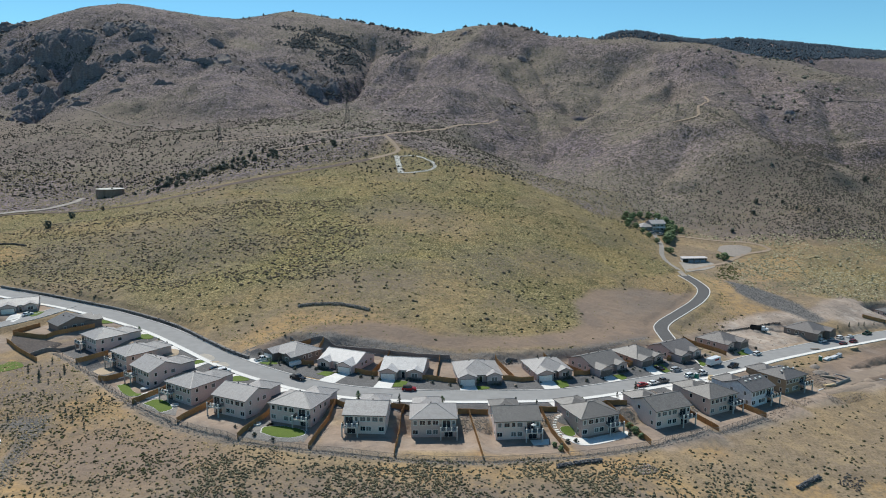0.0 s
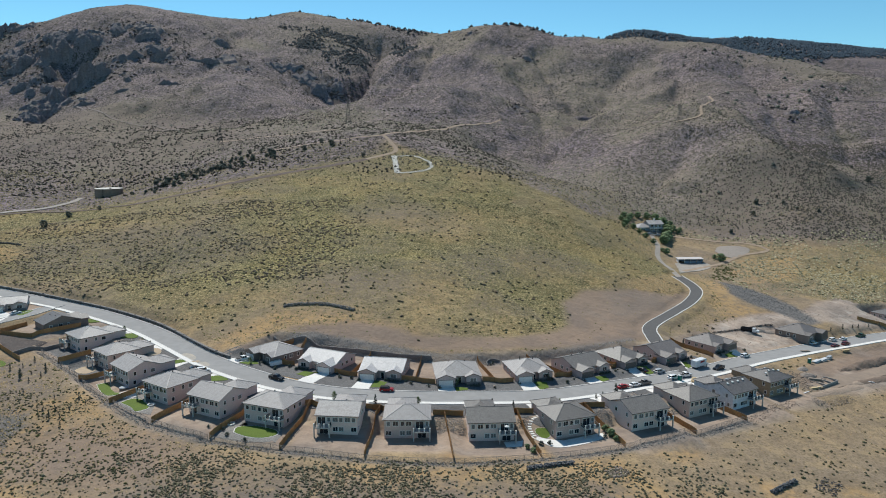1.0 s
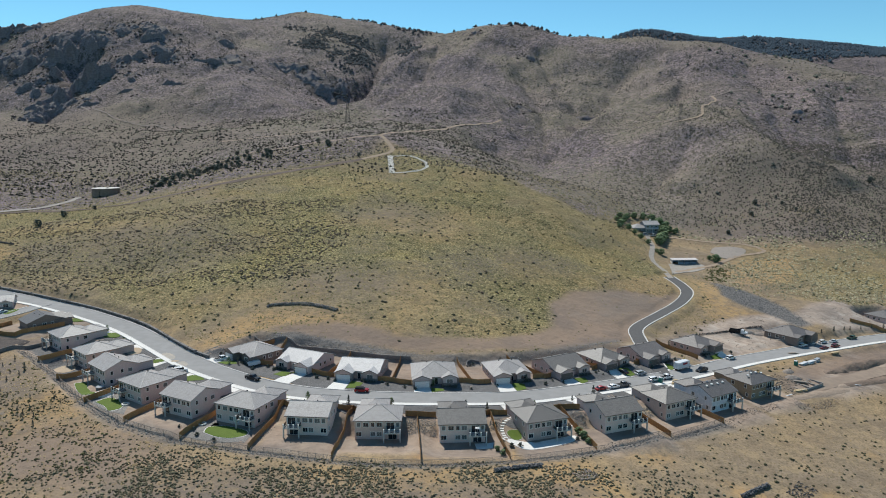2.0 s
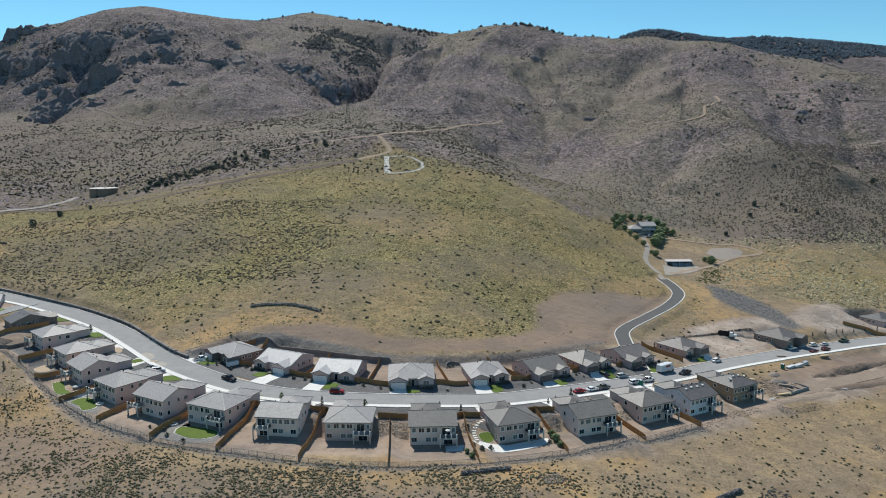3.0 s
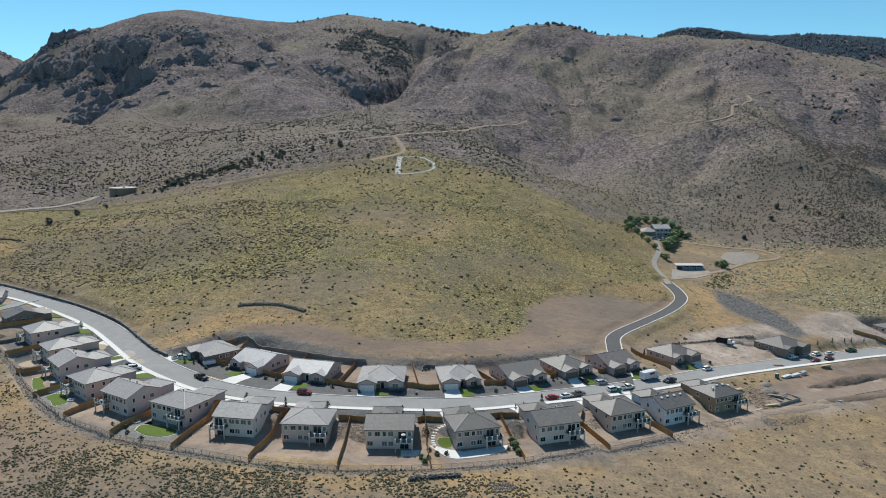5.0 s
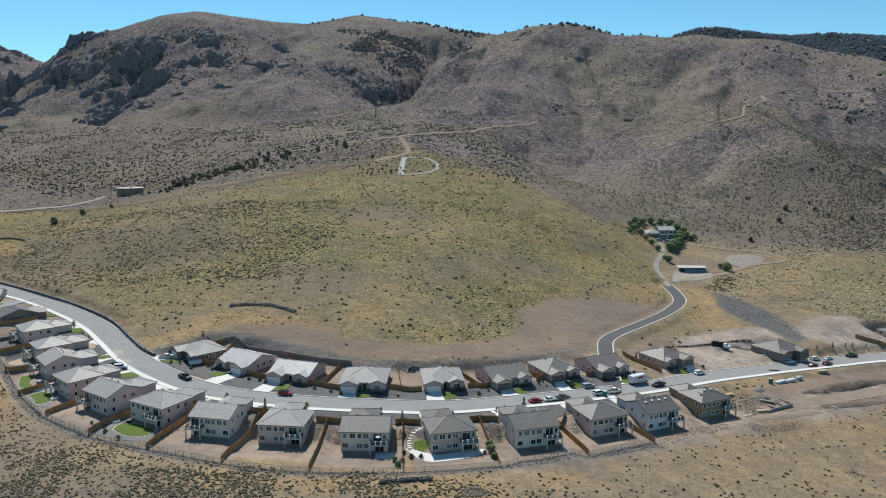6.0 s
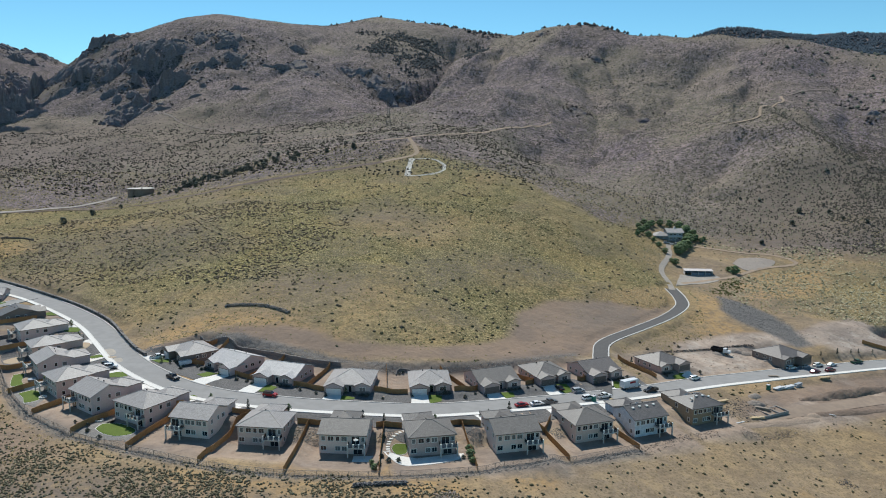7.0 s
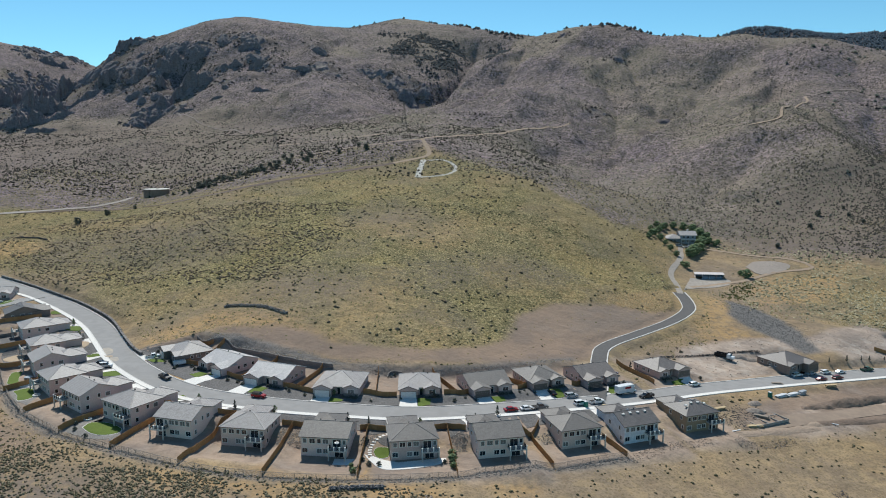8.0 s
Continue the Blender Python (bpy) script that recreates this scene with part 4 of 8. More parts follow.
track("dirt_track", [(-330, 452), (-298, 466), (-273, 479), (-250, 483), (-224, 477), (-204, 475)], 1.2, BROWN_TRACK, "narrow dirt track across the slope", 0.3)
track("dirt_track", FAR_TRACKS["zigzag"], 1.25, DIRT_TRACK,
      "pale zigzag dirt track on the mountain slope", 0.8)
track("dirt_track", FAR_TRACKS["upper"], 0.9, HEATH_TRACK, "faint dirt track across the mountain", 0.8)
track("dirt_track", [(153, 513), (167, 513), (186, 509), (206, 507), (219, 504), (229, 493), (211, 481), (190, 460), (181, 450), (165, 441), (148, 421)], 1.3,
      DIRT_TRACK, "pale gravel loop drive beside the shed")
track("gravel_drive", [(140.4, 405.5), (140.6, 414), (139, 437), (142, 456), (146, 469), (150, 486), (151, 501), (153, 512)], 1.6, GRAVEL_TRACK, "grey gravel drive up to the farmhouse")
track("graded_road", [(148, 262), (172, 278), (200, 298), (232, 318), (275, 338), (330, 356)], 3.0, GRADED, "pale graded construction road", 0.12)
track("dirt_track", FAR_TRACKS["old"], 1.0, HEATH_TRACK, "faint old track across the mountain foot", 0.8)

# ---------------------------------------------------------------- houses


def window(house, wall, at, sill, wide, high, base, parts=2, name="window"):
    """A window on a wall ('back', 'front', 'left' or 'right' at the depth base), centred at `at` along it."""
    turn = {"back": 0, "right": 90, "front": 180, "left": -90}[wall]
    place = {"back": (at, base), "front": (at, base), "left": (base, at), "right": (base, at)}[wall]
    h = wide / 2
    bars = [(-h - 0.13, -h, -0.06, 0.1, -0.13, high + 0.13), (h, h + 0.13, -0.06, 0.1, -0.13, high + 0.13), (-h, h, -0.06, 0.1, -0.13, 0), (-h, h, -0.06, 0.1, high, high + 0.13)]
    for k in range(1, parts):
        u = -h + wide * k / parts
        bars.append((u - 0.03, u + 0.03, -0.045, 0.1, 0, high))
    frame_part = part(name, blocks(*bars), TRIM, house)
    frame_part.matrix_local = pose(*place, sill, 0, 0, turn)
    drawn = name == "window" and math.sin(12.9 * at + 7.3 * sill + house.location.x) > 0.1
    part("pane", blocks((-h, h, -0.015, 0.02, 0, high)), DRAWN_GLASS if drawn else GLASS, frame_part, "glass with a pale blind drawn behind it" if drawn else "")
    return frame_part


def hip(bm, x0, x1, y0, y1, z, slope, thick=0.0):
    """A hipped roof over a rectangle."""
    w, d = x1 - x0, y1 - y0
    r = min(w, d) / 2
    top = z + r * slope
    if w >= d:
        ridge = [(x0 + r, y0 + r, top), (x1 - r, y0 + r, top)]
        faces = [(0, 1, 5, 4), (1, 2, 5), (2, 3, 4, 5), (3, 0, 4), (3, 2, 1, 0)]
    else:
        ridge = [(x0 + r, y0 + r, top), (x0 + r, y1 - r, top)]
        faces = [(0, 1, 4), (1, 2, 5, 4), (2, 3, 5), (3, 0, 4, 5), (3, 2, 1, 0)]
    solid(bm, [(x0, y0, z), (x1, y0, z), (x1, y1, z), (x0, y1, z), *ridge], faces)
    return top


def gable_x(bm, x0, x1, y0, y1, z, slope, thick=0.2):
    """Two slopes whose ridge runs along x."""
    m, top = (y0 + y1) / 2, z + (y1 - y0) / 2 * slope
    slab(bm, [(x0, y0, z), (x1, y0, z), (x1, m, top), (x0, m, top)], thick)
    slab(bm, [(x0, m, top), (x1, m, top), (x1, y1, z), (x0, y1, z)], thick)


def gable_y(bm, x0, x1, y0, y1, z, slope, thick=0.2):
    """Two slopes whose ridge runs along y."""
    m, top = (x0 + x1) / 2, z + (x1 - x0) / 2 * slope
    slab(bm, [(x0, y0, z), (m, y0, top), (m, y1, top), (x0, y1, z)], thick)
    slab(bm, [(m, y0, top), (x1, y0, z), (x1, y1, z), (m, y1, top)], thick)


def gable_wall_x(bm, x0, x1, y0, y1, z, slope):
    """The triangles that close a gable roof's two ends, as a prism a little under the roof."""
    m, top = (y0 + y1) / 2, z + (y1 - y0) / 2 * slope
    solid(bm, [(x0, y0, z), (x0, y1, z), (x0, m, top), (x1, y0, z), (x1, y1, z), (x1, m, top)], [(0, 2, 1), (3, 4, 5), (0, 3, 5, 2), (1, 2, 5, 4), (0, 1, 4, 3)])


def gable_wall_y(bm, x0, x1, y0, y1, z, slope):
    m, top = (x0 + x1) / 2, z + (x1 - x0) / 2 * slope
    solid(bm, [(x0, y0, z), (x1, y0, z), (m, y0, top), (x0, y1, z), (x1, y1, z), (m, y1, top)], [(0, 1, 2), (3, 5, 4), (0, 2, 5, 3), (1, 4, 5, 2), (0, 3, 4, 1)])


def fascia_ring(x0, x1, y0, y1, z, deep=0.22):
    t = 0.06
    return [(x0, x1, y0, y0 + t, z - deep, z), (x0, x1, y1 - t, y1, z - deep, z), (x0, x0 + t, y0 + t, y1 - t, z - deep, z), (x1 - t, x1, y0 + t, y1 - t, z - deep, z)]


SLOPE = 0.40


def ridge_caps(house, edges, material):
    """Rounded cap tiles along the hips and ridges, each edge a pair of points."""
    for p, q in edges:
        p, q = Vector(p), Vector(q)
        along = (q - p).normalized()
        side = along.cross(Vector((0, 0, 1))).normalized()
        up = side.cross(along)
        bm = bmesh.new()
        rows = [[bm.verts.new(e + side * u + up * v) for u, v in ((-0.17, -0.06), (-0.1, 0.075), (0.1, 0.075), (0.17, -0.06))] for e in (p, q)]
        for k in range(3):
            bm.faces.new((rows[0][k], rows[0][k + 1], rows[1][k + 1], rows[1][k]))
        bm.faces.new(rows[0][::-1]), bm.faces.new(rows[1])
        part("ridge_cap", bm, material, house)


def hip_edges(x0, x1, y0, y1, z, slope):
    w, d = x1 - x0, y1 - y0
    r = min(w, d) / 2
    a, b = ((x0 + r, y0 + r), (x1 - r, y0 + r)) if w >= d else ((x0 + r, y0 + r), (x0 + r, y1 - r))
    a, b = (*a, z + r * slope), (*b, z + r * slope)
    near = ((x0, y0), (x0, y1)) if w >= d else ((x0, y0), (x1, y0))
    far = ((x1, y0), (x1, y1)) if w >= d else ((x0, y1), (x1, y1))
    edges = [((*c, z), a) for c in near] + [((*c, z), b) for c in far]
    return edges + ([(a, b)] if abs(w - d) > 0.3 else [])


BROWN_DOOR = surface("brown_garage_door", (0.16, 0.13, 0.11), (0.12, 0.10, 0.085), 3, 0.5, 0.6, relief=0)
DECK_TRIM = surface("greige_deck_trim", (0.52, 0.49, 0.45), (0.45, 0.42, 0.385), 3, 0.5, 0.75, relief=0)
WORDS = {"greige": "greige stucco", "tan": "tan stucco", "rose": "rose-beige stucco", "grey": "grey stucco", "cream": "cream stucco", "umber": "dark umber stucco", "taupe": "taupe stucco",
         "wrap": "unfinished white-wrapped", "sheathing": "unfinished wood-sheathed"}


def deck(house, x0, x1, level, finished=True):
    """A balcony on columns at the back, with its black iron railing."""
    y0, y1 = -2.2, 0.45
    part("deck_floor", blocks((x0, x1, y0, y1, level - 0.3, level)), DECK_TRIM, house)
    for x in (x0 + 0.2, x1 - 0.2):
        part("deck_column", blocks((x - 0.16, x + 0.16, y0 + 0.02, y0 + 0.34, 0, level - 0.3)), DECK_TRIM, house)
    newels = [x0 + 0.2 + (x1 - x0 - 0.4) * k / 3 for k in range(4)]
    for x in newels:
        part("deck_newel", blocks((x - 0.14, x + 0.14, y0 + 0.02, y0 + 0.3, level, level + 1.05), (x - 0.18, x + 0.18, y0 - 0.02, y0 + 0.34, level + 1.05, level + 1.13)), TRIM, house)
    bars = []
    for a, b in [(p + 0.15, q - 0.15) for p, q in zip(newels, newels[1:])]:
        part("top_rail", blocks((a, b, y0 + 0.16, y0 + 0.22, level + 0.95, level + 1.0)), IRON, house)
        part("bottom_rail", blocks((a, b, y0 + 0.16, y0 + 0.22, level + 0.1, level + 0.15)), IRON, house)
        n = int((b - a) / 0.14)
        bars += [(a + (b - a) * (k + 0.5) / n - 0.02, a + (b - a) * (k + 0.5) / n + 0.02, y0 + 0.17, y0 + 0.21, level + 0.15, level + 0.95) for k in range(n)]
    for x in (x0 + 0.19, x1 - 0.19):
        n = int((y1 - y0) / 0.14)
        part("top_rail", blocks((x - 0.03, x + 0.03, y0 + 0.36, y1, level + 0.95, level + 1.0)), IRON, house)
        part("bottom_rail", blocks((x - 0.03, x + 0.03, y0 + 0.36, y1, level + 0.1, level + 0.15)), IRON, house)
        bars += [(x - 0.02, x + 0.02, y0 + 0.36 + k * 0.14, y0 + 0.4 + k * 0.14, level + 0.15, level + 0.95) for k in range(n - 2)]
    part("railing_infill", blocks(*bars), IRON, house)["kind"] = "stuff"


def lower_house(x, y, turn, w, d, eave, roof, deck_side, paint, wing):
    """Two storeys towards the field, one towards the street."""
    e = 5.75
    words = f"{WORDS[paint]} two-storey house, grey {roof} roof, back deck"
    house = thing("house", pose(x, y, eave - e, 0, 0, turn), words, "house", "houses below the street")
    o = 0.5
    low = -1.2
    wx0, wx1 = (w - 9.9, w - 0.7) if wing == "R" else (0.7, 9.9)
    walls = blocks((o, w - o, o, d - o, low, e - 0.2), (wx0 + o, wx1 - o, d - o, d + 5.0, 1.2, e - 0.2))
    if roof == "gable":
        gable_wall_x(walls, o, w - o, o, d - o, e - 0.2, SLOPE)
    part("wall", walls, PAINT[paint], house)
    top = bmesh.new()
    if roof == "gable":
        gable_x(top, 0, w, 0, d, e, SLOPE)
        ridge = e + d / 2 * SLOPE
    else:
        ridge = hip(top, 0, w, 0, d, e, SLOPE)
    tiles = ROOF_DARK if paint in ("wrap", "sheathing") else ROOF_MID if x > 10 else ROOF
    cover = part("roof", top, tiles, house)
    ridge_caps(house, hip_edges(0, w, 0, d, e, SLOPE) if roof == "hip" else [((0, d / 2, ridge), (w, d / 2, ridge))], tiles)
    ridge_caps(house, hip_edges(wx0, wx1, d - 4.5, d + 5.5, e - 0.02, SLOPE)[2:], tiles)
    wing_top = bmesh.new()
    hip(wing_top, wx0, wx1, d - 4.5, d + 5.5, e - 0.02, SLOPE)
    part("wing_roof", wing_top, tiles, house)
    ring = fascia_ring(0.05, w - 0.05, 0.05, d - 0.05, e - 0.01) if roof == "hip" else [(0, w, -0.05, 0.0, e - 0.24, e - 0.02)]
    for board in (*ring, *fascia_ring(wx0 + 0.05, wx1 - 0.05, d + 0.1, d + 5.45, e - 0.03)):
        part("fascia", blocks(board), FASCIA, house)
    vents = [(w * 0.3, d * 0.62), (w * 0.62, d * 0.58)] if roof == "gable" else [(w * 0.45, d * 0.6)]
    for vx, vy in vents:
        z = e + min(vy, d - vy) * SLOPE
        part("roof_vent", blocks((vx - 0.15, vx + 0.15, vy - 0.15, vy + 0.15, z - 0.2, z + 0.4)), IRON, house)
    if deck_side == "R":
        dx0, dx1, cells = w - 5.3, w - 0.2, (0.09, 0.25, 0.4, 0.54)
    else:
        dx0, dx1, cells = 0.2, 5.0, (0.91, 0.76, 0.6, 0.46)
    deck(house, dx0, dx1, 2.95)
    mid = (dx0 + dx1) / 2
    for k, c in enumerate(cells):
        window(house, "back", o + (w - 1) * c, 3.8, 1.5 if k % 2 else 0.95, 1.25, o, 2 if k % 2 else 1)
        if k != 1:
            window(house, "back", o + (w - 1) * c, 0.95, 1.35 if k else 1.5, 1.25, o, 2)
    window(house, "back", mid - 0.6, 3.0, 2.2, 2.1, o, 2, "glass_door")
    window(house, "back", mid + 1.5, 3.8, 0.8, 1.2, o, 1)
    window(house, "back", mid, 0.05, 2.4, 2.1, o, 2, "glass_door")
    for c, s, ww in ((0.22, 3.8, 0.8), (0.5, 3.8, 0.8), (0.72, 3.6, 1.4), (0.2, 0.9, 0.9)):
        window(house, "right", d * c, s, ww, 1.2, w - o, 1)
    for c, s, ww in ((0.25, 3.8, 0.8), (0.68, 3.7, 1.1), (0.18, 0.9, 0.8)):
        window(house, "left", d * c, s, ww, 1.2, o, 1)
    return house


def upper_house(x, y, turn, w, d, eave, roof, garage, paint):
    """One storey, with a garage gable and a bedroom gable towards the street."""
    e = 2.9
    words = f"{WORDS[paint]} single-storey house, grey {roof} roof, front garage"
    house = thing("house", pose(x, y, eave - e, 0, 0, turn), words, "house", "houses above the street")
    # two roofs west of the middle take the tiles with painted glint
    tiles = ROOF_DARK if x > 200 or turn > 90 else ROOF_BROWN if x > 90 else ROOF_MID if x > 45 else ROOF_GLINT if -50 < x < -10 else ROOF
    o, low, back = 0.45, -1.0, 3.0
    gx0, gx1 = (0.1, 6.9) if garage == "L" else (w - 6.9, w - 0.1)
    bx0, bx1 = (w - 5.9, w - 0.1) if garage == "L" else (0.1, 5.9)
    gy, by = 0.0, 1.2
    pitch = 0.33 if x > 45 else 0.40
    walls = blocks((o, w - o, back + o, d - o, low, e - 0.18), (gx0 + o, gx1 - o, gy + o, back + o, low, e - 0.18), (bx0 + o, bx1 - o, by + o, back + o, low, e - 0.18))
    if roof == "gable":
        gable_wall_x(walls, o, w - o, back + o, d - o, e - 0.18, 0.36)
    gable_wall_y(walls, gx0 + o, gx1 - o, gy + o, back + 2.5, e - 0.18, pitch)
    gable_wall_y(walls, bx0 + o, bx1 - o, by + o, back + 2.5, e - 0.18, pitch)
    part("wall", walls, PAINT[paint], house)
    top = bmesh.new()
    if roof == "gable":
        gable_x(top, 0, w, back, d, e, 0.36)
    else:
        hip(top, 0, w, back - 0.6, d, e, 0.40)
    part("roof", top, tiles, house)
    middle = (back + d) / 2
    ridge_caps(house, hip_edges(0, w, back - 0.6, d, e, 0.40) if roof == "hip" else [((0, middle, e + (d - back) / 2 * 0.36), (w, middle, e + (d - back) / 2 * 0.36))], tiles)
    for x0, x1, y0 in ((gx0, gx1, gy), (bx0, bx1, by)):
        wing = bmesh.new()
        gable_y(wing, x0, x1, y0, back + (x1 - x0) / 2 * pitch / 0.36 + 0.4, e + 0.02, pitch)
        part("gable_roof", wing, tiles, house)
        m, rise = (x0 + x1) / 2, (x1 - x0) / 2 * pitch
        bm = bmesh.new()
        for a, b in ((x0, m), (x1, m)):
            za, zb = e - 0.02, e + rise - 0.02
            solid(bm, [(a, y0 - 0.05, za - 0.2), (b, y0 - 0.05, zb - 0.2), (b, y0, zb - 0.2), (a, y0, za - 0.2), (a, y0 - 0.05, za), (b, y0 - 0.05, zb), (b, y0, zb), (a, y0, za)], BOX)
        part("bargeboard", bm, FASCIA, house)
    ring = fascia_ring(0.05, w - 0.05, back - 0.55, d - 0.05, e - 0.02) if roof == "hip" else [(0, w, d - 0.05, d, e - 0.22, e)]
    for board in ring:
        part("fascia", blocks(board), FASCIA, house)
    gm = (gx0 + gx1) / 2
    door = part("garage_door", blocks(*[(gm - 2.45, gm + 2.45, gy + o - 0.05, gy + o + 0.02, 0.02 + 0.54 * k, 0.53 + 0.54 * k) for k in range(4)]), BROWN_DOOR if x > 50 else TRIM, house, "dark brown panelled garage door" if x > 50 else "off-white panelled garage door")
    part("door_trim", blocks((gm - 2.6, gm - 2.45, gy + o - 0.08, gy + o + 0.02, 0, 2.3), (gm + 2.45, gm + 2.6, gy + o - 0.08, gy + o + 0.02, 0, 2.3),
                             (gm - 2.6, gm + 2.6, gy + o - 0.08, gy + o + 0.02, 2.18, 2.33)), FASCIA, door)
    for a, b in ((gx0 + o, gm - 2.62), (gm + 2.62, gx1 - o), (bx0 + o, bx1 - o)):
        f = gy if a < gm + 3 and a > gx0 - 0.1 and b < gx1 + 0.1 else by
        part("stone_wainscot", blocks((a - 0.03, b + 0.03, f + o - 0.1, f + o - 0.005, -0.5, 1.0)), STONE, house)
    bm_ = (bx0 + bx1) / 2
    window(house, "back", bm_, 1.0, 2.0, 1.25, by + o, 2)
    window(house, "back", (gx1 + bx0) / 2 if garage == "L" else (bx1 + gx0) / 2, 0.05, 1.0, 2.1, back + o, 1, "front_door")
    for c, ww in ((0.35, 0.9), (0.55, 1.4), (0.8, 0.9)):
        window(house, "right", back + (d - back) * c, 1.0, ww, 1.1, w - o, 1 if ww < 1 else 2)
        window(house, "left", back + (d - back) * c, 1.0, ww, 1.1, o, 1 if ww < 1 else 2)
    for vx, vy in ((w * 0.35, d * 0.66), (w * 0.7, d * 0.7)):
        z = e + (d - vy) * 0.36
        part("roof_vent", blocks((vx - 0.15, vx + 0.15, vy - 0.15, vy + 0.15, z - 0.3, z + 0.3)), IRON, house)
    return house


def tile_bundles(spec, spots):
    """Bundles of roof tiles laid out on an unfinished roof."""
    x, y, turn, w, d, eave = spec[:6]
    for u, v in spots:
        bundle = thing("tile_bundle", pose(x, y, eave, 0, 0, turn) @ pose(u, v, min(v, d - v) * SLOPE + 0.02, math.degrees(math.atan(SLOPE)) if v < d / 2 else -math.degrees(math.atan(SLOPE))),
                       "wrapped bundle of roof tiles on an unfinished roof", "roof tiles", "tile bundles")
        part("wrapping", blocks((-0.42, 0.42, -0.3, 0.3, 0, 0.32)), TRIM, bundle)
        part("pallet", blocks((-0.45, 0.45, -0.33, 0.33, -0.08, 0)), FASCIA, bundle)


for spec in LOWER_ROW:
    lower_house(*spec)
tile_bundles(LOWER_ROW[13], ((3.0, 4.4), (5.6, 5.2), (8.0, 5.0), (10.0, 4.2), (4.4, 8.6), (7.6, 8.2)))
tile_bundles(LOWER_ROW[12], ((2.6, 4.8), (5.2, 5.0), (7.8, 4.8), (10.4, 4.9), (6.4, 8.0)))
for spec in UPPER_ROW:
    upper_house(*spec)

# ---------------------------------------------------------------- rocks, brush and trees


def brush_material(name, tones, rough=0.95):
    """Foliage whose tone differs from clump to clump."""
    m, n, l, b = shader(name, rough)
    b.inputs["Specular IOR Level"].default_value = 0.1
    r = n.new("ShaderNodeValToRGB")
    r.color_ramp.interpolation = "LINEAR"
    while len(r.color_ramp.elements) < len(tones):
        r.color_ramp.elements.new(0.5)
    for k, tone in enumerate(tones):
        r.color_ramp.elements[k].position = k / (len(tones) - 1)
        r.color_ramp.elements[k].color = (*tone, 1)
    l.new(n.new("ShaderNodeNewGeometry").outputs["Random Per Island"], r.inputs["Fac"])
    p = place_of(n)
    c = mixed(n, l, ramp(n, l, noise_node(n, l, p, 4.0, 3), 0.35, 0.7), r.outputs["Color"], tuple(v * 0.55 for v in tones[0]))
    l.new(c, b.inputs["Base Color"])
    return m


SAGE = brush_material("sagebrush", [(0.105, 0.098, 0.055), (0.14, 0.13, 0.075), (0.185, 0.17, 0.11), (0.115, 0.108, 0.062), (0.21, 0.185, 0.118)])
NEAR_SAGE = brush_material("dry_sagebrush", [(0.155, 0.139, 0.084), (0.235, 0.208, 0.132), (0.34, 0.3, 0.205), (0.095, 0.088, 0.054), (0.28, 0.25, 0.175)])
PALE_SAGE = brush_material("pale_sagebrush", [(0.17, 0.165, 0.11), (0.23, 0.22, 0.155), (0.29, 0.27, 0.19), (0.14, 0.145, 0.08)])
BRIGHT_SAGE = brush_material("silvery_sagebrush", [(0.33, 0.295, 0.185), (0.42, 0.375, 0.245), (0.49, 0.435, 0.29), (0.21, 0.195, 0.11), (0.38, 0.32, 0.19)])
BROWN_BRUSH = brush_material("brown_brush", [(0.165, 0.118, 0.088), (0.205, 0.165, 0.115), (0.26, 0.228, 0.158), (0.13, 0.1, 0.076), (0.195, 0.178, 0.12)])
GREEN_BRUSH = brush_material("green_brush", [(0.09, 0.098, 0.038), (0.14, 0.145, 0.055), (0.19, 0.18, 0.078), (0.11, 0.12, 0.05), (0.215, 0.19, 0.09)])
MOUNTAIN_SAGE = brush_material("dark_mountain_scrub", [(0.056, 0.051, 0.042), (0.078, 0.071, 0.058), (0.108, 0.096, 0.078), (0.064, 0.06, 0.05)])
STRAW_BANK = [(100, 372), (114, 385), (128, 395), (139, 404), (139, 383), (128, 365), (113, 357)]
STRAW = brush_material("dry_straw", [(0.36, 0.27, 0.15), (0.45, 0.35, 0.21), (0.28, 0.215, 0.125), (0.40, 0.28, 0.14)])
TUFT = brush_material("straw_tufts", [(0.20, 0.165, 0.07), (0.26, 0.205, 0.09), (0.145, 0.13, 0.055), (0.30, 0.23, 0.12)])
BUNCHGRASS = brush_material("bunchgrass", [(0.27, 0.218, 0.108), (0.36, 0.288, 0.158), (0.205, 0.172, 0.08), (0.24, 0.21, 0.105), (0.31, 0.238, 0.13)])
JUNIPER = brush_material("juniper_foliage", [(0.10, 0.112, 0.095), (0.13, 0.14, 0.115), (0.165, 0.172, 0.135)])
# distance haze put into the foliage colour as a blue cast
HAZED_PINE = brush_material("hazed_ridge_conifers", [(0.052, 0.077, 0.104), (0.058, 0.084, 0.112), (0.066, 0.092, 0.12)])
# dark junipers, their bluish tint painted in for the haze before them
RAVINE_PINE = brush_material("dark_ravine_conifers", [(0.042, 0.052, 0.062), (0.055, 0.066, 0.075), (0.072, 0.082, 0.084)])
LEAVES = brush_material("broad_leaves", [(0.165, 0.215, 0.11), (0.22, 0.275, 0.14), (0.28, 0.33, 0.175)])
BARK = surface("grey_bark", (0.13, 0.10, 0.075), (0.08, 0.062, 0.05), 6.0, 1.0, 0.95, relief=0.6)


def boulder_material(name, tones):
    m = brush_material(name, tones, 0.9)
    return m


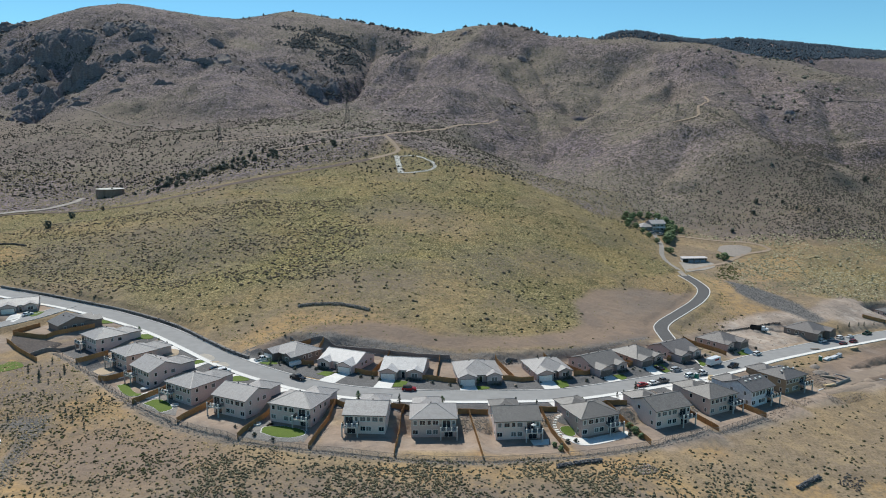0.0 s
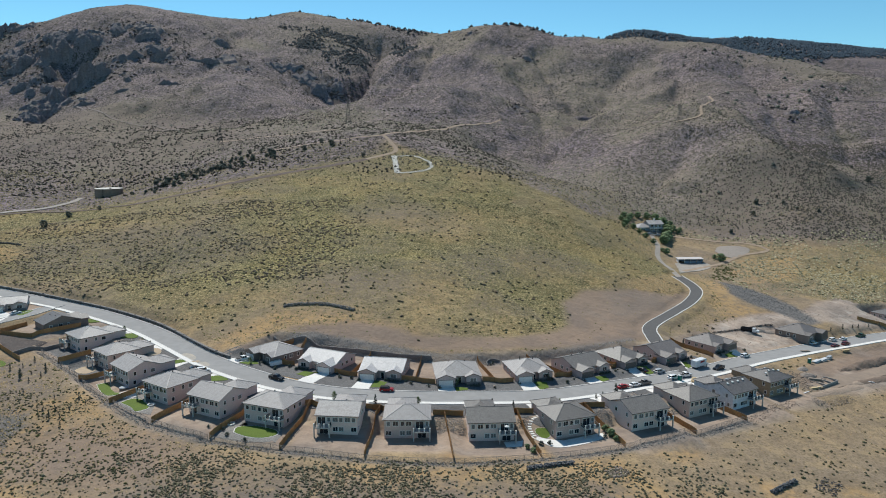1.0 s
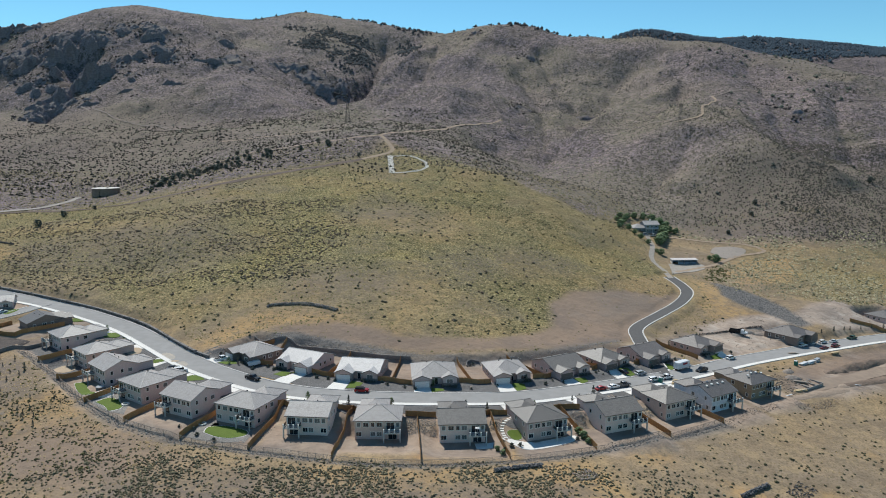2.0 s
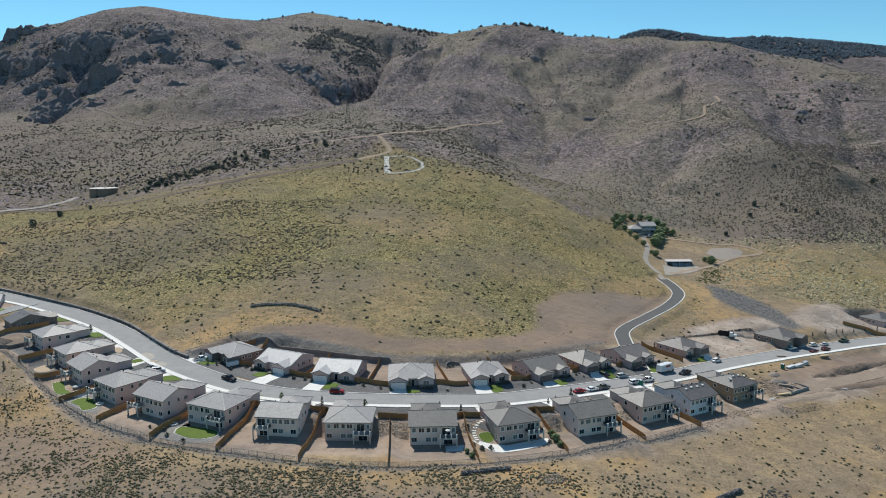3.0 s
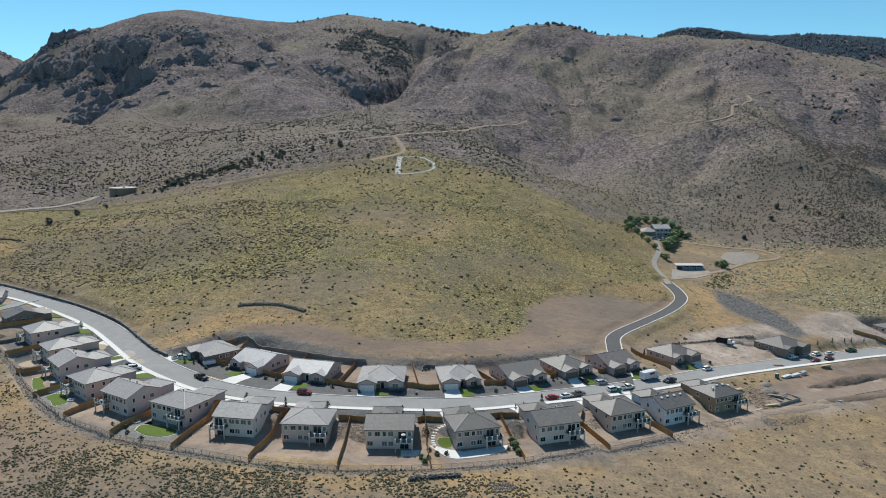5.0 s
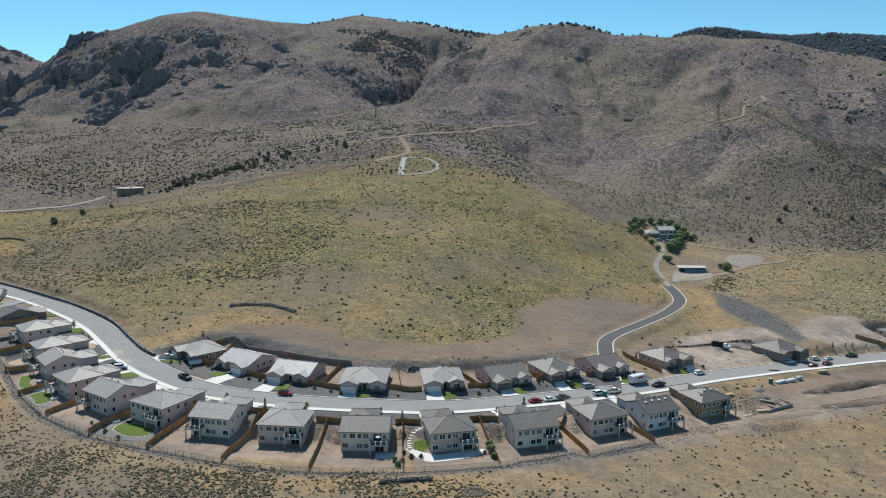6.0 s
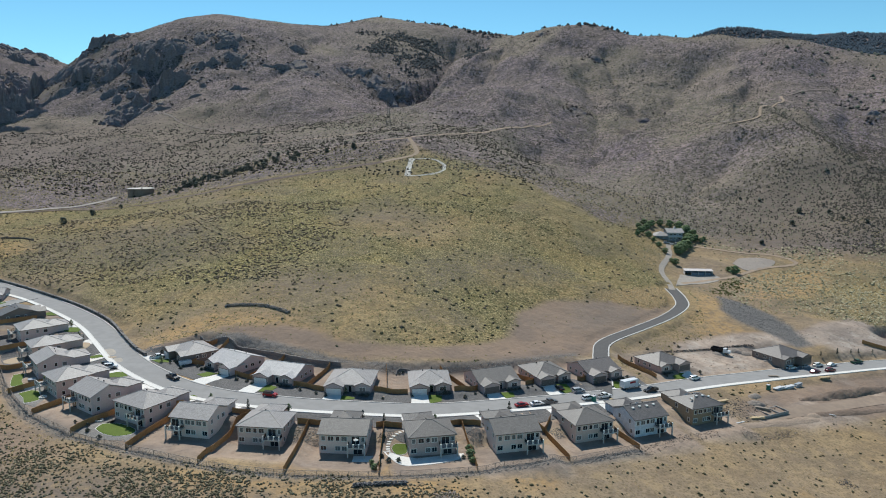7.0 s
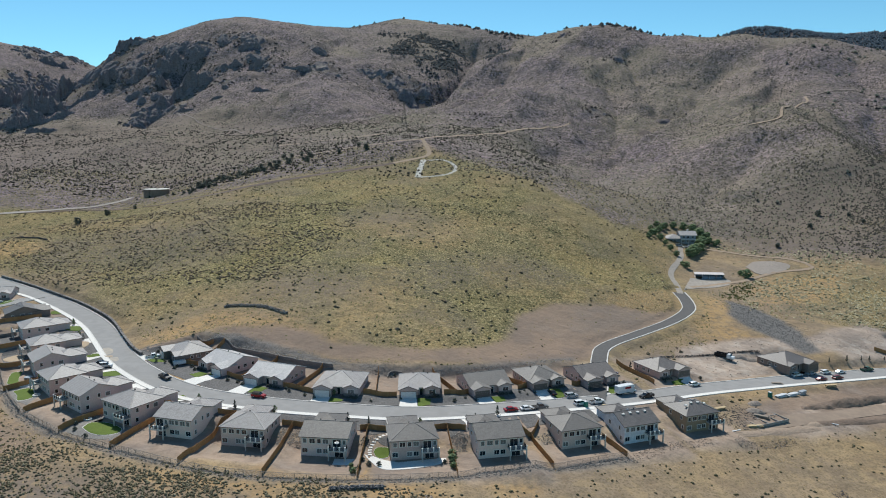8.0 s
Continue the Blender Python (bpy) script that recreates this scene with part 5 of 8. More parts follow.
GREY_ROCK = boulder_material("grey_riprap", [(0.23, 0.21, 0.192), (0.30, 0.278, 0.255), (0.38, 0.352, 0.322), (0.26, 0.24, 0.22)])
PALE_ROCK = boulder_material("pale_grey_boulders", [(0.33, 0.32, 0.30), (0.42, 0.405, 0.38), (0.5, 0.48, 0.45), (0.28, 0.27, 0.255)])
RUBBLE = boulder_material("grey_rubble", [(0.125, 0.122, 0.126), (0.17, 0.165, 0.167), (0.24, 0.232, 0.23), (0.145, 0.142, 0.145)])
DARK_ROCK = boulder_material("dark_stacked_rock", [(0.11, 0.102, 0.098), (0.155, 0.145, 0.137), (0.21, 0.195, 0.183)])
BASALT = boulder_material("dark_basalt", [(0.085, 0.072, 0.07), (0.11, 0.09, 0.084), (0.145, 0.115, 0.102)])


def cliff_material():
    """Dark jointed rock, with soil and dry grass lying on its flatter ledges."""
    m, n, l, b = shader("dark_cliff_rock", 0.95)
    p = place_of(n)
    grain, broad = noise_node(n, l, p, 0.45, 5, 0.7), noise_node(n, l, p, 0.08, 3)
    # rock tones raised and cooled here to carry the distance haze
    rock = mixed(n, l, ramp(n, l, grain, 0.35, 0.65), (0.25, 0.208, 0.21), (0.12, 0.107, 0.118))
    rock = mixed(n, l, times(n, l, ramp(n, l, broad, 0.45, 0.65), 0.5), rock, (0.16, 0.12, 0.11))
    soil = mixed(n, l, ramp(n, l, noise_node(n, l, p, 0.7, 3), 0.4, 0.6), (0.24, 0.19, 0.17), (0.13, 0.115, 0.085))
    up = n.new("ShaderNodeSeparateXYZ")
    l.new(n.new("ShaderNodeNewGeometry").outputs["Normal"], up.inputs[0])
    lie = n.new("ShaderNodeMath")
    lie.operation = "ADD"
    l.new(up.outputs["Z"], lie.inputs[0])
    l.new(times(n, l, grain, 0.5), lie.inputs[1])
    l.new(mixed(n, l, ramp(n, l, lie.outputs[0], 1.0, 1.16), rock, soil), b.inputs["Base Color"])
    bump(n, l, b, grain, 0.9, 0.8)
    return m


CLIFF = cliff_material()
CLOD = boulder_material("dirt_clods", [(0.34, 0.27, 0.215), (0.41, 0.335, 0.275), (0.29, 0.235, 0.19)])

PHI = (1 + 5 ** 0.5) / 2
ICO = np.array([(-1, PHI, 0), (1, PHI, 0), (-1, -PHI, 0), (1, -PHI, 0), (0, -1, PHI), (0, 1, PHI), (0, -1, -PHI), (0, 1, -PHI), (PHI, 0, -1), (PHI, 0, 1),
                (-PHI, 0, -1), (-PHI, 0, 1)]) / (1 + PHI * PHI) ** 0.5
ICO_FACES = np.array([(0, 11, 5), (0, 5, 1), (0, 1, 7), (0, 7, 10), (0, 10, 11), (1, 5, 9), (5, 11, 4), (11, 10, 2), (10, 7, 6), (7, 1, 8), (3, 9, 4), (3, 4, 2),
                      (3, 2, 6), (3, 6, 8), (3, 8, 9), (4, 9, 5), (2, 4, 11), (6, 2, 10), (8, 6, 7), (9, 8, 1)])


OCTA = np.array([(1, 0, -0.15), (0, 1, 0.1), (-1, 0, -0.1), (0, -1, 0.15), (0.1, 0.1, 1), (0, 0, -1)])
OCTA_FACES = np.array([(0, 1, 4), (1, 2, 4), (2, 3, 4), (3, 0, 4), (1, 0, 5), (2, 1, 5), (3, 2, 5), (0, 3, 5)])


RING = 2 * np.pi * np.arange(5) / 5
CONE = np.vstack([np.column_stack([np.cos(RING), np.sin(RING), np.full(5, -0.42)]), [(0.12, 0.08, 1.0)]])
CONE_FACES = np.array([(k, (k + 1) % 5, 5) for k in range(5)])


def lumps(name, centres, sizes, flat, jag, material, label, category, rng, sink=0.35, simple=False):
    """Many small irregular lumps (stones or tufts of brush) as one mesh: centres (n, 3), sizes (n,)."""
    n = len(centres)
    base, base_faces = (CONE, CONE_FACES) if simple == "cone" else (OCTA, OCTA_FACES) if simple else (ICO, ICO_FACES)
    a = rng.uniform(0, 2 * np.pi, n)
    shape = base[None] * (1 + rng.uniform(-jag, jag, (n, len(base), 1)))
    c, s = np.cos(a)[:, None], np.sin(a)[:, None]
    x, y = shape[..., 0] * c - shape[..., 1] * s, shape[..., 0] * s + shape[..., 1] * c
    long = rng.uniform(0.8, 1.3, n)[:, None]
    v = np.stack([x * long, y / long, (shape[..., 2] + 1 - 2 * sink) * flat], -1) * np.asarray(sizes)[:, None, None] + np.asarray(centres)[:, None, :]
    f = base_faces[None] + len(base) * np.arange(n)[:, None, None]
    me = bpy.data.meshes.new(name)
    verts, faces = v.reshape(-1, 3), f.reshape(-1, 3)
    me.vertices.add(len(verts))
    me.vertices.foreach_set("co", verts.ravel())
    me.loops.add(faces.size)
    me.loops.foreach_set("vertex_index", faces.ravel().astype(np.int32))
    me.polygons.add(len(faces))
    me.polygons.foreach_set("loop_start", np.arange(0, faces.size, 3, dtype=np.int32))
    me.update(calc_edges=True)
    me.materials.append(material)
    return tagged(new(name, me), label, category, kind="stuff")




FARM_YARD = [(136, 405), (146, 405), (172, 440), (196, 458), (224, 482), (228, 498), (205, 508), (165, 515), (150, 505), (138, 440)]


def open_ground(x, y):
    """1 where brush can grow: off the streets, the lots and the graded dirt."""
    ok = np.ones(len(x))
    near = (y > 150) & (y < 720) & (np.abs(x) < 350)
    xs, ys = x[near], y[near]
    free = np.ones(len(xs))
    for line, reach in ((STREET_LINE, 9.0), (LANE_LINE, 6.5), (SIDE_LINE, 7.0)):
        free = free * smooth(reach, reach + 1.5, from_line(xs, ys, line)[0])
    for cx, cy, a, hw, hd, _ in PADS:
        u = (xs - cx) * math.cos(a) + (ys - cy) * math.sin(a)
        v = -(xs - cx) * math.sin(a) + (ys - cy) * math.cos(a)
        free = free * np.where((np.abs(u) < hw + 5) & (np.abs(v) < hd + 5.5), 0, 1)
    for line, reach in TRACK_LINES:
        free = free * smooth(reach - 0.5, reach + 0.5, from_line(xs, ys, line)[0])
    lots = inside(xs, ys, LOTS, 1.0)
    ok[near] = free * (1 - lots)
    for zone, left in ((BARE_FIELD, 0.03), (BUILDING_SITE, 0.0), (GRADED_STRIP, 0.02), (RUBBLE_SLOPE, 0.05), (ROCK_BANK, 0.05), (FARM_YARD, 0.12)):
        ok[near] = ok[near] * (1 - (1 - left) * inside(xs, ys, zone, 2.0))
    return ok


LOTS = [(-146, 257), (-119, 234), (-100, 216), (-80, 201), (-59, 191), (-37, 185.5), (-13, 180.5), (11, 180.4), (35, 185.5), (60, 194.5), (85, 207.5), (106, 221),
        (150, 252), (170, 290), (100, 256), (112, 290), (95, 300), (70, 282), (38, 261), (2, 255), (-28, 260), (-53, 269), (-68, 253), (-100, 285), (-185, 330),
        (-215, 300), (-160, 245)]


def scatter(rng, count, x0, x1, y0, y1, density):
    """Places in a rectangle, thinned by a density from 0 to 1."""
    x, y = rng.uniform(x0, x1, count), rng.uniform(y0, y1, count)
    keep = rng.uniform(0, 1, count) < density(x, y) * open_ground(x, y)
    return x[keep], y[keep]


def in_view(x, y, margin=60):
    """Ground that lies within the sweep of the flight."""
    return (x > -0.80 * y - margin) & (x < 0.66 * y + 95 + margin)


def brush_field(name, seed, count, area, density, size, material, label, blobs=1, flat=0.8, shape=True):
    rng = np.random.default_rng(seed)
    x, y = scatter(rng, count, *area, lambda u, v: density(u, v) * in_view(u, v))
    s = size[0] + (size[1] - size[0]) * rng.beta(1.6, 3.0, len(x))
    cx, cy, cs = [x], [y], [s]
    for k in range(1, blobs):
        a = rng.uniform(0, 2 * np.pi, len(x))
        cx.append(x + np.cos(a) * s * 0.6), cy.append(y + np.sin(a) * s * 0.6), cs.append(s * rng.uniform(0.55, 0.85, len(x)))
    x, y, s = np.concatenate(cx), np.concatenate(cy), np.concatenate(cs)
    return lumps(name, np.column_stack([x, y, settle(x, y)]), s, flat, 0.38, material, label, "brush", rng, 0.35, shape)


def clump(x, y, scale, seed, low=0.42, high=0.58):
    return smooth(low, high, 0.5 + 0.5 * fbm(x / scale, y / scale, 3, seed))


# sagebrush in the near field, thick below the lots and thin towards the graded east
brush_field("sagebrush", 11, 52000, (-150, 110, 122, 200), lambda x, y: (0.07 + 0.93 * smooth(186, 172, y - 0.06 * np.abs(x))) * (0.22 + 0.78 * clump(x, y, 13, 3, 0.43, 0.56)) * smooth(100, 45, x) * (0.2 + 0.8 * smooth(-92, -58, x)),
            (0.17, 0.54), NEAR_SAGE, "olive-grey sagebrush on dry ground below the houses", 2, 1.0)
brush_field("sagebrush", 12, 5200, (40, 270, 130, 300), lambda x, y: 0.2 + 0.5 * clump(x, y, 12, 4, 0.52, 0.62), (0.26, 0.62), SAGE, "scattered green rabbitbrush on bare tan ground", 3)
brush_field("dark_brush", 31, 5000, (-160, -40, 172, 222), lambda x, y: 0.15 + 0.85 * clump(x, y, 9, 87, 0.45, 0.57), (0.2, 0.5), SAGE, "small dark bushes on the slope below the fence", 2)
brush_field("sagebrush", 13, 2200, (-240, -60, 130, 245), lambda x, y: 0.15 + 0.7 * clump(x, y, 12, 6, 0.48, 0.58), (0.2, 0.6), GREEN_BRUSH, "scattered green brush on straw-coloured slope", 3)
brush_field("straw_tufts", 14, 38000, (-240, 270, 120, 300), lambda x, y: 0.12 + 0.88 * clump(x, y, 9, 8, 0.42, 0.58), (0.12, 0.34), STRAW, "dry straw grass tufts on tan ground", 1, 0.7, "cone")
brush_field("straw_tufts", 29, 16000, (-240, -60, 150, 250), lambda x, y: 0.15 + 0.85 * clump(x, y, 11, 83, 0.44, 0.56), (0.18, 0.5), STRAW, "tall dry straw grass on the slope below the fence", 1, 0.8, "cone")
# the grassy hill
brush_field("green_brush", 15, 22000, (-420, 150, 262, 600), lambda x, y: (0.2 + 0.8 * clump(x, y, 26, 5, 0.40, 0.62)), (0.2, 0.55), GREEN_BRUSH,
            "yellow-green low brush covering the rounded hill", 2, 0.7, "cone")
brush_field("bunchgrass", 17, 116000, (-420, 150, 262, 600), lambda x, y: 0.35 + 0.6 * clump(x, y, 12, 9, 0.40, 0.6), (0.2, 0.55), BUNCHGRASS, "pale bunchgrass tussocks all over the rounded hill", 1, 0.75, "cone")
brush_field("sagebrush", 16, 9000, (-420, 150, 262, 600), lambda x, y: 0.14 + 0.7 * clump(x, y, 30, 7, 0.46, 0.62), (0.3, 0.95), SAGE, "dark sagebrush dotted over the rounded hill", 2, 0.8)
brush_field("brown_brush", 24, 7500, (-270, -40, 325, 450), lambda x, y: 0.2 + 0.8 * clump(x, y, 22, 57, 0.42, 0.58), (0.3, 0.85), BROWN_BRUSH, "brown and olive brush on the hill flank", 2, 0.75)
brush_field("dark_brush", 23, 2200, (-420, 150, 275, 600), lambda x, y: 0.2 + 0.8 * clump(x, y, 40, 51, 0.45, 0.6), (0.5, 1.05), BROWN_BRUSH, "larger dark bushes dotted over the rounded hill", 3, 0.85)
# the draw to the east and the slopes behind
brush_field("sagebrush", 18, 13000, (120, 520, 385, 620), lambda x, y: 0.2 + 0.8 * clump(x, y, 24, 12, 0.42, 0.58), (0.3, 0.8), PALE_SAGE, "pale grey-green sagebrush in the draw", 2, 0.8, "cone")
brush_field("sagebrush", 32, 5000, (172, 430, 390, 520), lambda x, y: 0.06 + 0.94 * clump(x, y, 24, 44, 0.43, 0.53), (0.45, 1.1), BRIGHT_SAGE, "silvery sagebrush in a flat below the mountain", 2, 0.6, "cone")
brush_field("sagebrush", 22, 2600, (172, 430, 390, 520), lambda x, y: 0.06 + 0.94 * clump(x, y, 24, 44, 0.43, 0.53), (0.4, 1.1), BRIGHT_SAGE, "silvery sagebrush in a flat below the mountain", 2)
brush_field("straw_tufts", 27, 9000, (98, 142, 352, 418), lambda x, y: 0.9 * inside(x, y, STRAW_BANK, 4), (0.25, 0.6), STRAW, "thick straw grass on the bank beside the lane", 1, 0.8, "cone")
brush_field("green_brush", 28, 900, (160, 192, 408, 462), lambda x, y: np.exp(-(from_line(x, y, [(168, 414), (176, 429), (180, 446), (186, 456)])[0] / 5) ** 2), (0.35, 0.85), GREEN_BRUSH, "green brush along a dry creek", 2)
brush_field("straw_tufts", 19, 22000, (120, 480, 385, 560), lambda x, y: 0.2 + 0.8 * clump(x, y, 18, 14, 0.42, 0.6), (0.25, 0.5), TUFT, "dry straw grass tufts in the draw", 1, 0.6, "cone")
brush_field("sagebrush", 20, 62000, (-760, 640, 540, 1000), lambda x, y: 0.28 + 0.72 * clump(x, y, 60, 15, 0.38, 0.6), (0.4, 1.2), MOUNTAIN_SAGE, "dark grey-green sagebrush on the mountain foot", 1, 0.85, "cone")
brush_field("pale_brush", 26, 36000, (-420, 560, 540, 960), lambda x, y: 0.2 + 0.8 * clump(x, y, 34, 65, 0.42, 0.58), (0.35, 0.9), PALE_SAGE, "pale dry brush on the mountain foot", 1, 0.8, "cone")
brush_field("dark_brush", 25, 12000, (-760, 60, 520, 860), lambda x, y: 0.2 + 0.8 * clump(x, y, 45, 61, 0.42, 0.6), (0.6, 1.5), MOUNTAIN_SAGE, "larger dark bushes on the mountain foot", 1, 0.9)
brush_field("sagebrush", 30, 28000, (180, 560, 505, 760), lambda x, y: (0.25 + 0.75 * clump(x, y, 40, 71, 0.40, 0.58)) * smooth(170, 260, x - 0.3 * (y - 520)), (0.45, 1.25), MOUNTAIN_SAGE, "dense dark brush on the brown slope", 1, 0.85, "cone")
brush_field("sagebrush", 21, 40000, (-1150, 900, 1000, 1700), lambda x, y: 0.25 + 0.75 * clump(x, y, 80, 16, 0.4, 0.6), (0.6, 1.9), MOUNTAIN_SAGE, "dark sagebrush and scrub on the mountain", 1, 0.85, "cone")


def outcrop(x, y, reach, high, seed, label):
    """A broken outcrop of dark rock: stepped ledges and gaps, sunk into the slope at its edges."""
    rng = np.random.default_rng(seed)
    n = int(np.clip(reach * 1.7, 12, 52))
    t = np.linspace(-1.35, 1.35, n)
    u, v = np.meshgrid(t * reach * 1.25, t * reach * 0.95)
    cell = 2.7 * reach / n
    u, v = u + rng.uniform(-0.4, 0.4, u.shape) * cell, v + rng.uniform(-0.4, 0.4, u.shape) * cell
    px, py = x + u, y + v
    mask = 1 - np.hypot(u / 1.25, v / 0.9) / reach
    rise = high * (0.85 * mask - 0.12 + 0.95 * fbm(px / (4 + reach * 0.35), py / (4 + reach * 0.35), 3, seed) + 0.25 * fbm(px / 6, py / 6, 2, seed + 5))
    step = 2.0 + high * 0.16
    ledge = np.floor(rise / step) * step + step * smooth(0.55, 1.0, rise / step - np.floor(rise / step)) + rng.uniform(-0.12, 0.12, u.shape) * step
    z = settle(px, py) + np.clip(ledge, -2.5, high * 1.1)
    k = np.arange(n * n).reshape(n, n)
    faces = np.stack([k[:-1, :-1], k[:-1, 1:], k[1:, 1:], k[1:, :-1]], -1).reshape(-1, 4)
    shown = (ledge.reshape(-1)[faces] > -0.6).any(1)
    ob = from_arrays("rock_outcrop", np.stack([px, py, z], -1).reshape(-1, 3), faces[shown], CLIFF)
    return tagged(ob, label, "rock outcrop", "mountain outcrops")


for k, (x, y, reach, high) in enumerate(OUTCROPS):
    outcrop(x, y, reach, high, 300 + k, "dark broken basalt ledges on the western mountain" if x < -420 else "dark broken rock ledge on the mountain slope")


def crag(x, y, half, high, bearing, seed):
    """A block of jointed cliff: a steep broken face towards the valley, and a top that runs back into the slope."""
    rng = np.random.default_rng(seed)
    half, high = 0.85 * half, 0.72 * high
    nu, nv = int(np.clip(half * 1.7, 18, 96)), 30
    u, v = np.meshgrid(np.linspace(-1.1, 1.1, nu) * half, (-0.35 + 2.2 * np.linspace(0, 1, nv) ** 1.5) * high)
    u = u + rng.uniform(-0.35, 0.35, u.shape) * half / nu
    a = radians(bearing)
    px, py = x + u * math.cos(a) - v * math.sin(a), y + u * math.sin(a) + v * math.cos(a)
    still = np.zeros_like(u) + 0.37 * seed
    along = fbm(u / (0.35 * half + 4) + seed, still, 3, seed)
    broken = fbm(px / 12, py / 12, 4, seed + 1)
    crown = np.clip(1.05 - np.abs(u / half) ** 2.5, -0.3, 1) * (0.75 + 0.8 * along) + 0.55 * broken
    f = v / high - 0.4 * fbm(u / 11, still, 3, seed + 3) - 0.12 * (ridged(u / 5 + seed, v / 16, 2, seed) - 0.5)
    step = np.where(f < 0, f * 0.5, np.where(f < 0.3, f / 0.3, 1 - (f - 0.3) / 1.1))
    ledge = np.floor(step * 3.5 + 1.2 * broken + 0.5) / 3.5
    rise = high * (crown * (0.45 * step + 0.55 * np.clip(ledge, -0.3, 1.1)) - 0.12) + 0.11 * high * fbm(px / 4, py / 4, 2, seed + 2) + rng.uniform(-0.5, 0.5, u.shape)
    z = settle(px, py) + np.clip(rise, -4, 2 * high)
    k = np.arange(u.size).reshape(u.shape)
    faces = np.stack([k[:-1, :-1], k[:-1, 1:], k[1:, 1:], k[1:, :-1]], -1).reshape(-1, 4)
    ob = from_arrays("crag", np.stack([px, py, z], -1).reshape(-1, 3), faces, CLIFF)
    return tagged(ob, "steep dark crag of jointed basalt on the mountain", "crag", "mountain crags")


for k, spec in enumerate(CRAGS):
    crag(*spec, 700 + 3 * k)


def loose_rocks(name, seed, label):
    """Boulders shed below and around the ledges."""
    rng = np.random.default_rng(seed)
    c, s = [], []
    for x, y, reach, high in OUTCROPS:
        for _ in range(int(6 + reach * 1.5)):
            a, r = rng.uniform(0, 2 * np.pi), reach * (0.5 + 1.1 * rng.uniform(0, 1))
            px, py = x + math.cos(a) * r * 1.25, y + math.sin(a) * r * 0.9
            c.append((px, py, float(settle(px, py)) - 0.3)), s.append(rng.uniform(0.6, 2.4))
    for _ in range(420):
        px, py = rng.uniform(-480, 480), rng.uniform(820, 1250)
        c.append((px, py, float(settle(px, py)) - 0.3)), s.append(rng.uniform(0.5, 1.7))
    return lumps(name, np.array(c), np.array(s), 0.95, 0.5, BASALT, label, "boulders", rng, 0.35, True)


loose_rocks("loose_boulders", 31, "loose dark boulders strewn over the mountain")


def woods(name, seed, count, area, density, size, label, foliage=None):
    rng = np.random.default_rng(seed)
    x, y = scatter(rng, count, *area, density)
    s = rng.uniform(*size, len(x))
    c, r = [], []
    z = settle(x, y)
    clumps = ((0, 0, 0.2, 1), (0.5, 0.2, 0.5, 0.75), (-0.45, 0.3, 0.6, 0.7), (0.1, -0.4, 0.55, 0.75), (0, 0, 1.15, 0.6))
    for dx, dy, dz, k in clumps if len(x) < 5000 else clumps[:1] + clumps[3:]:
        c.append(np.column_stack([x + dx * s, y + dy * s, z + dz * s])), r.append(s * k)
    return lumps(name, np.vstack(c), np.concatenate(r), 0.9, 0.4, foliage or JUNIPER, label, "woods", rng, 0.2, "cone")


def around(x, y, cx, cy, rx, ry, turn=0.0):
    u = (x - cx) * math.cos(turn) + (y - cy) * math.sin(turn)
    v = -(x - cx) * math.sin(turn) + (y - cy) * math.cos(turn)
    return np.exp(-(u / rx) ** 2 - (v / ry) ** 2)


RAVINE_WOOD = [(-296, 1310), (-262, 1400), (-240, 1445), (-190, 1420), (-170, 1420), (-140, 1360), (-138, 1300), (-172, 1246), (-205, 1270), (-225, 1320), (-262, 1290)]
SIDE_WOOD = [(-112, 1400), (-88, 1432), (-58, 1330), (-72, 1272), (-92, 1310)]
woods("juniper_woods", 41, 12000, (-330, -40, 1150, 1460), lambda x, y: 0.85 * inside(x, y, RAVINE_WOOD, 16) * (0.12 + 0.88 * clump(x, y, 20, 71, 0.40, 0.52)) + 0.7 * inside(x, y, SIDE_WOOD, 9) * (0.3 + 0.7 * clump(x, y, 14, 72, 0.4, 0.5))
      + 0.14 * around(x, y, -158, 1190, 26, 70) + 0.25 * around(x, y, -300, 1420, 60, 12), (0.8, 2.0),
      "dark junipers filling a mountain ravine", RAVINE_PINE)
woods("juniper_woods", 42, 5600, (-420, 300, 1240, 1680), lambda x, y: 0.8 * np.exp(-((y - np.interp(x, (-400, -338, -273, -190, -63, 48, 147, 236), (1500, 1635, 1600, 1550, 1450, 1350, 1320, 1260))) / 16) ** 2)
      * (0.15 + smooth(-300, -150, x) * smooth(-20, -80, x) + smooth(40, 90, x) * smooth(190, 150, x)), (1.5, 3.0), "dark junipers along the skyline", RAVINE_PINE)
woods("juniper_woods", 43, 19000, (300, 1350, 1560, 1990), lambda x, y: 0.9 * smooth(-230, -190, y - np.interp(x, (372, 640, 966, 1200), (1750, 1800, 1900, 1950))) * (y < np.interp(x, (372, 640, 966, 1200), (1765, 1815, 1915, 1965))), (1.8, 3.6), "dark juniper forest on the distant ridge", HAZED_PINE)
woods("juniper_woods", 44, 1100, (340, 640, 860, 1130), lambda x, y: 0.6 * around(x, y, 450, 905, 50, 18) + 0.5 * around(x, y, 440, 965, 30, 16) + 0.4 * around(x, y, 480, 1085, 90, 18) + 0.02, (1.1, 2.3), "dark junipers scattered on the eastern shoulder")
woods("juniper_woods", 45, 500, (-700, 700, 560, 1150), lambda x, y: 0.12 + 0.0 * x, (0.7, 1.5), "lone junipers on the mountain foot")


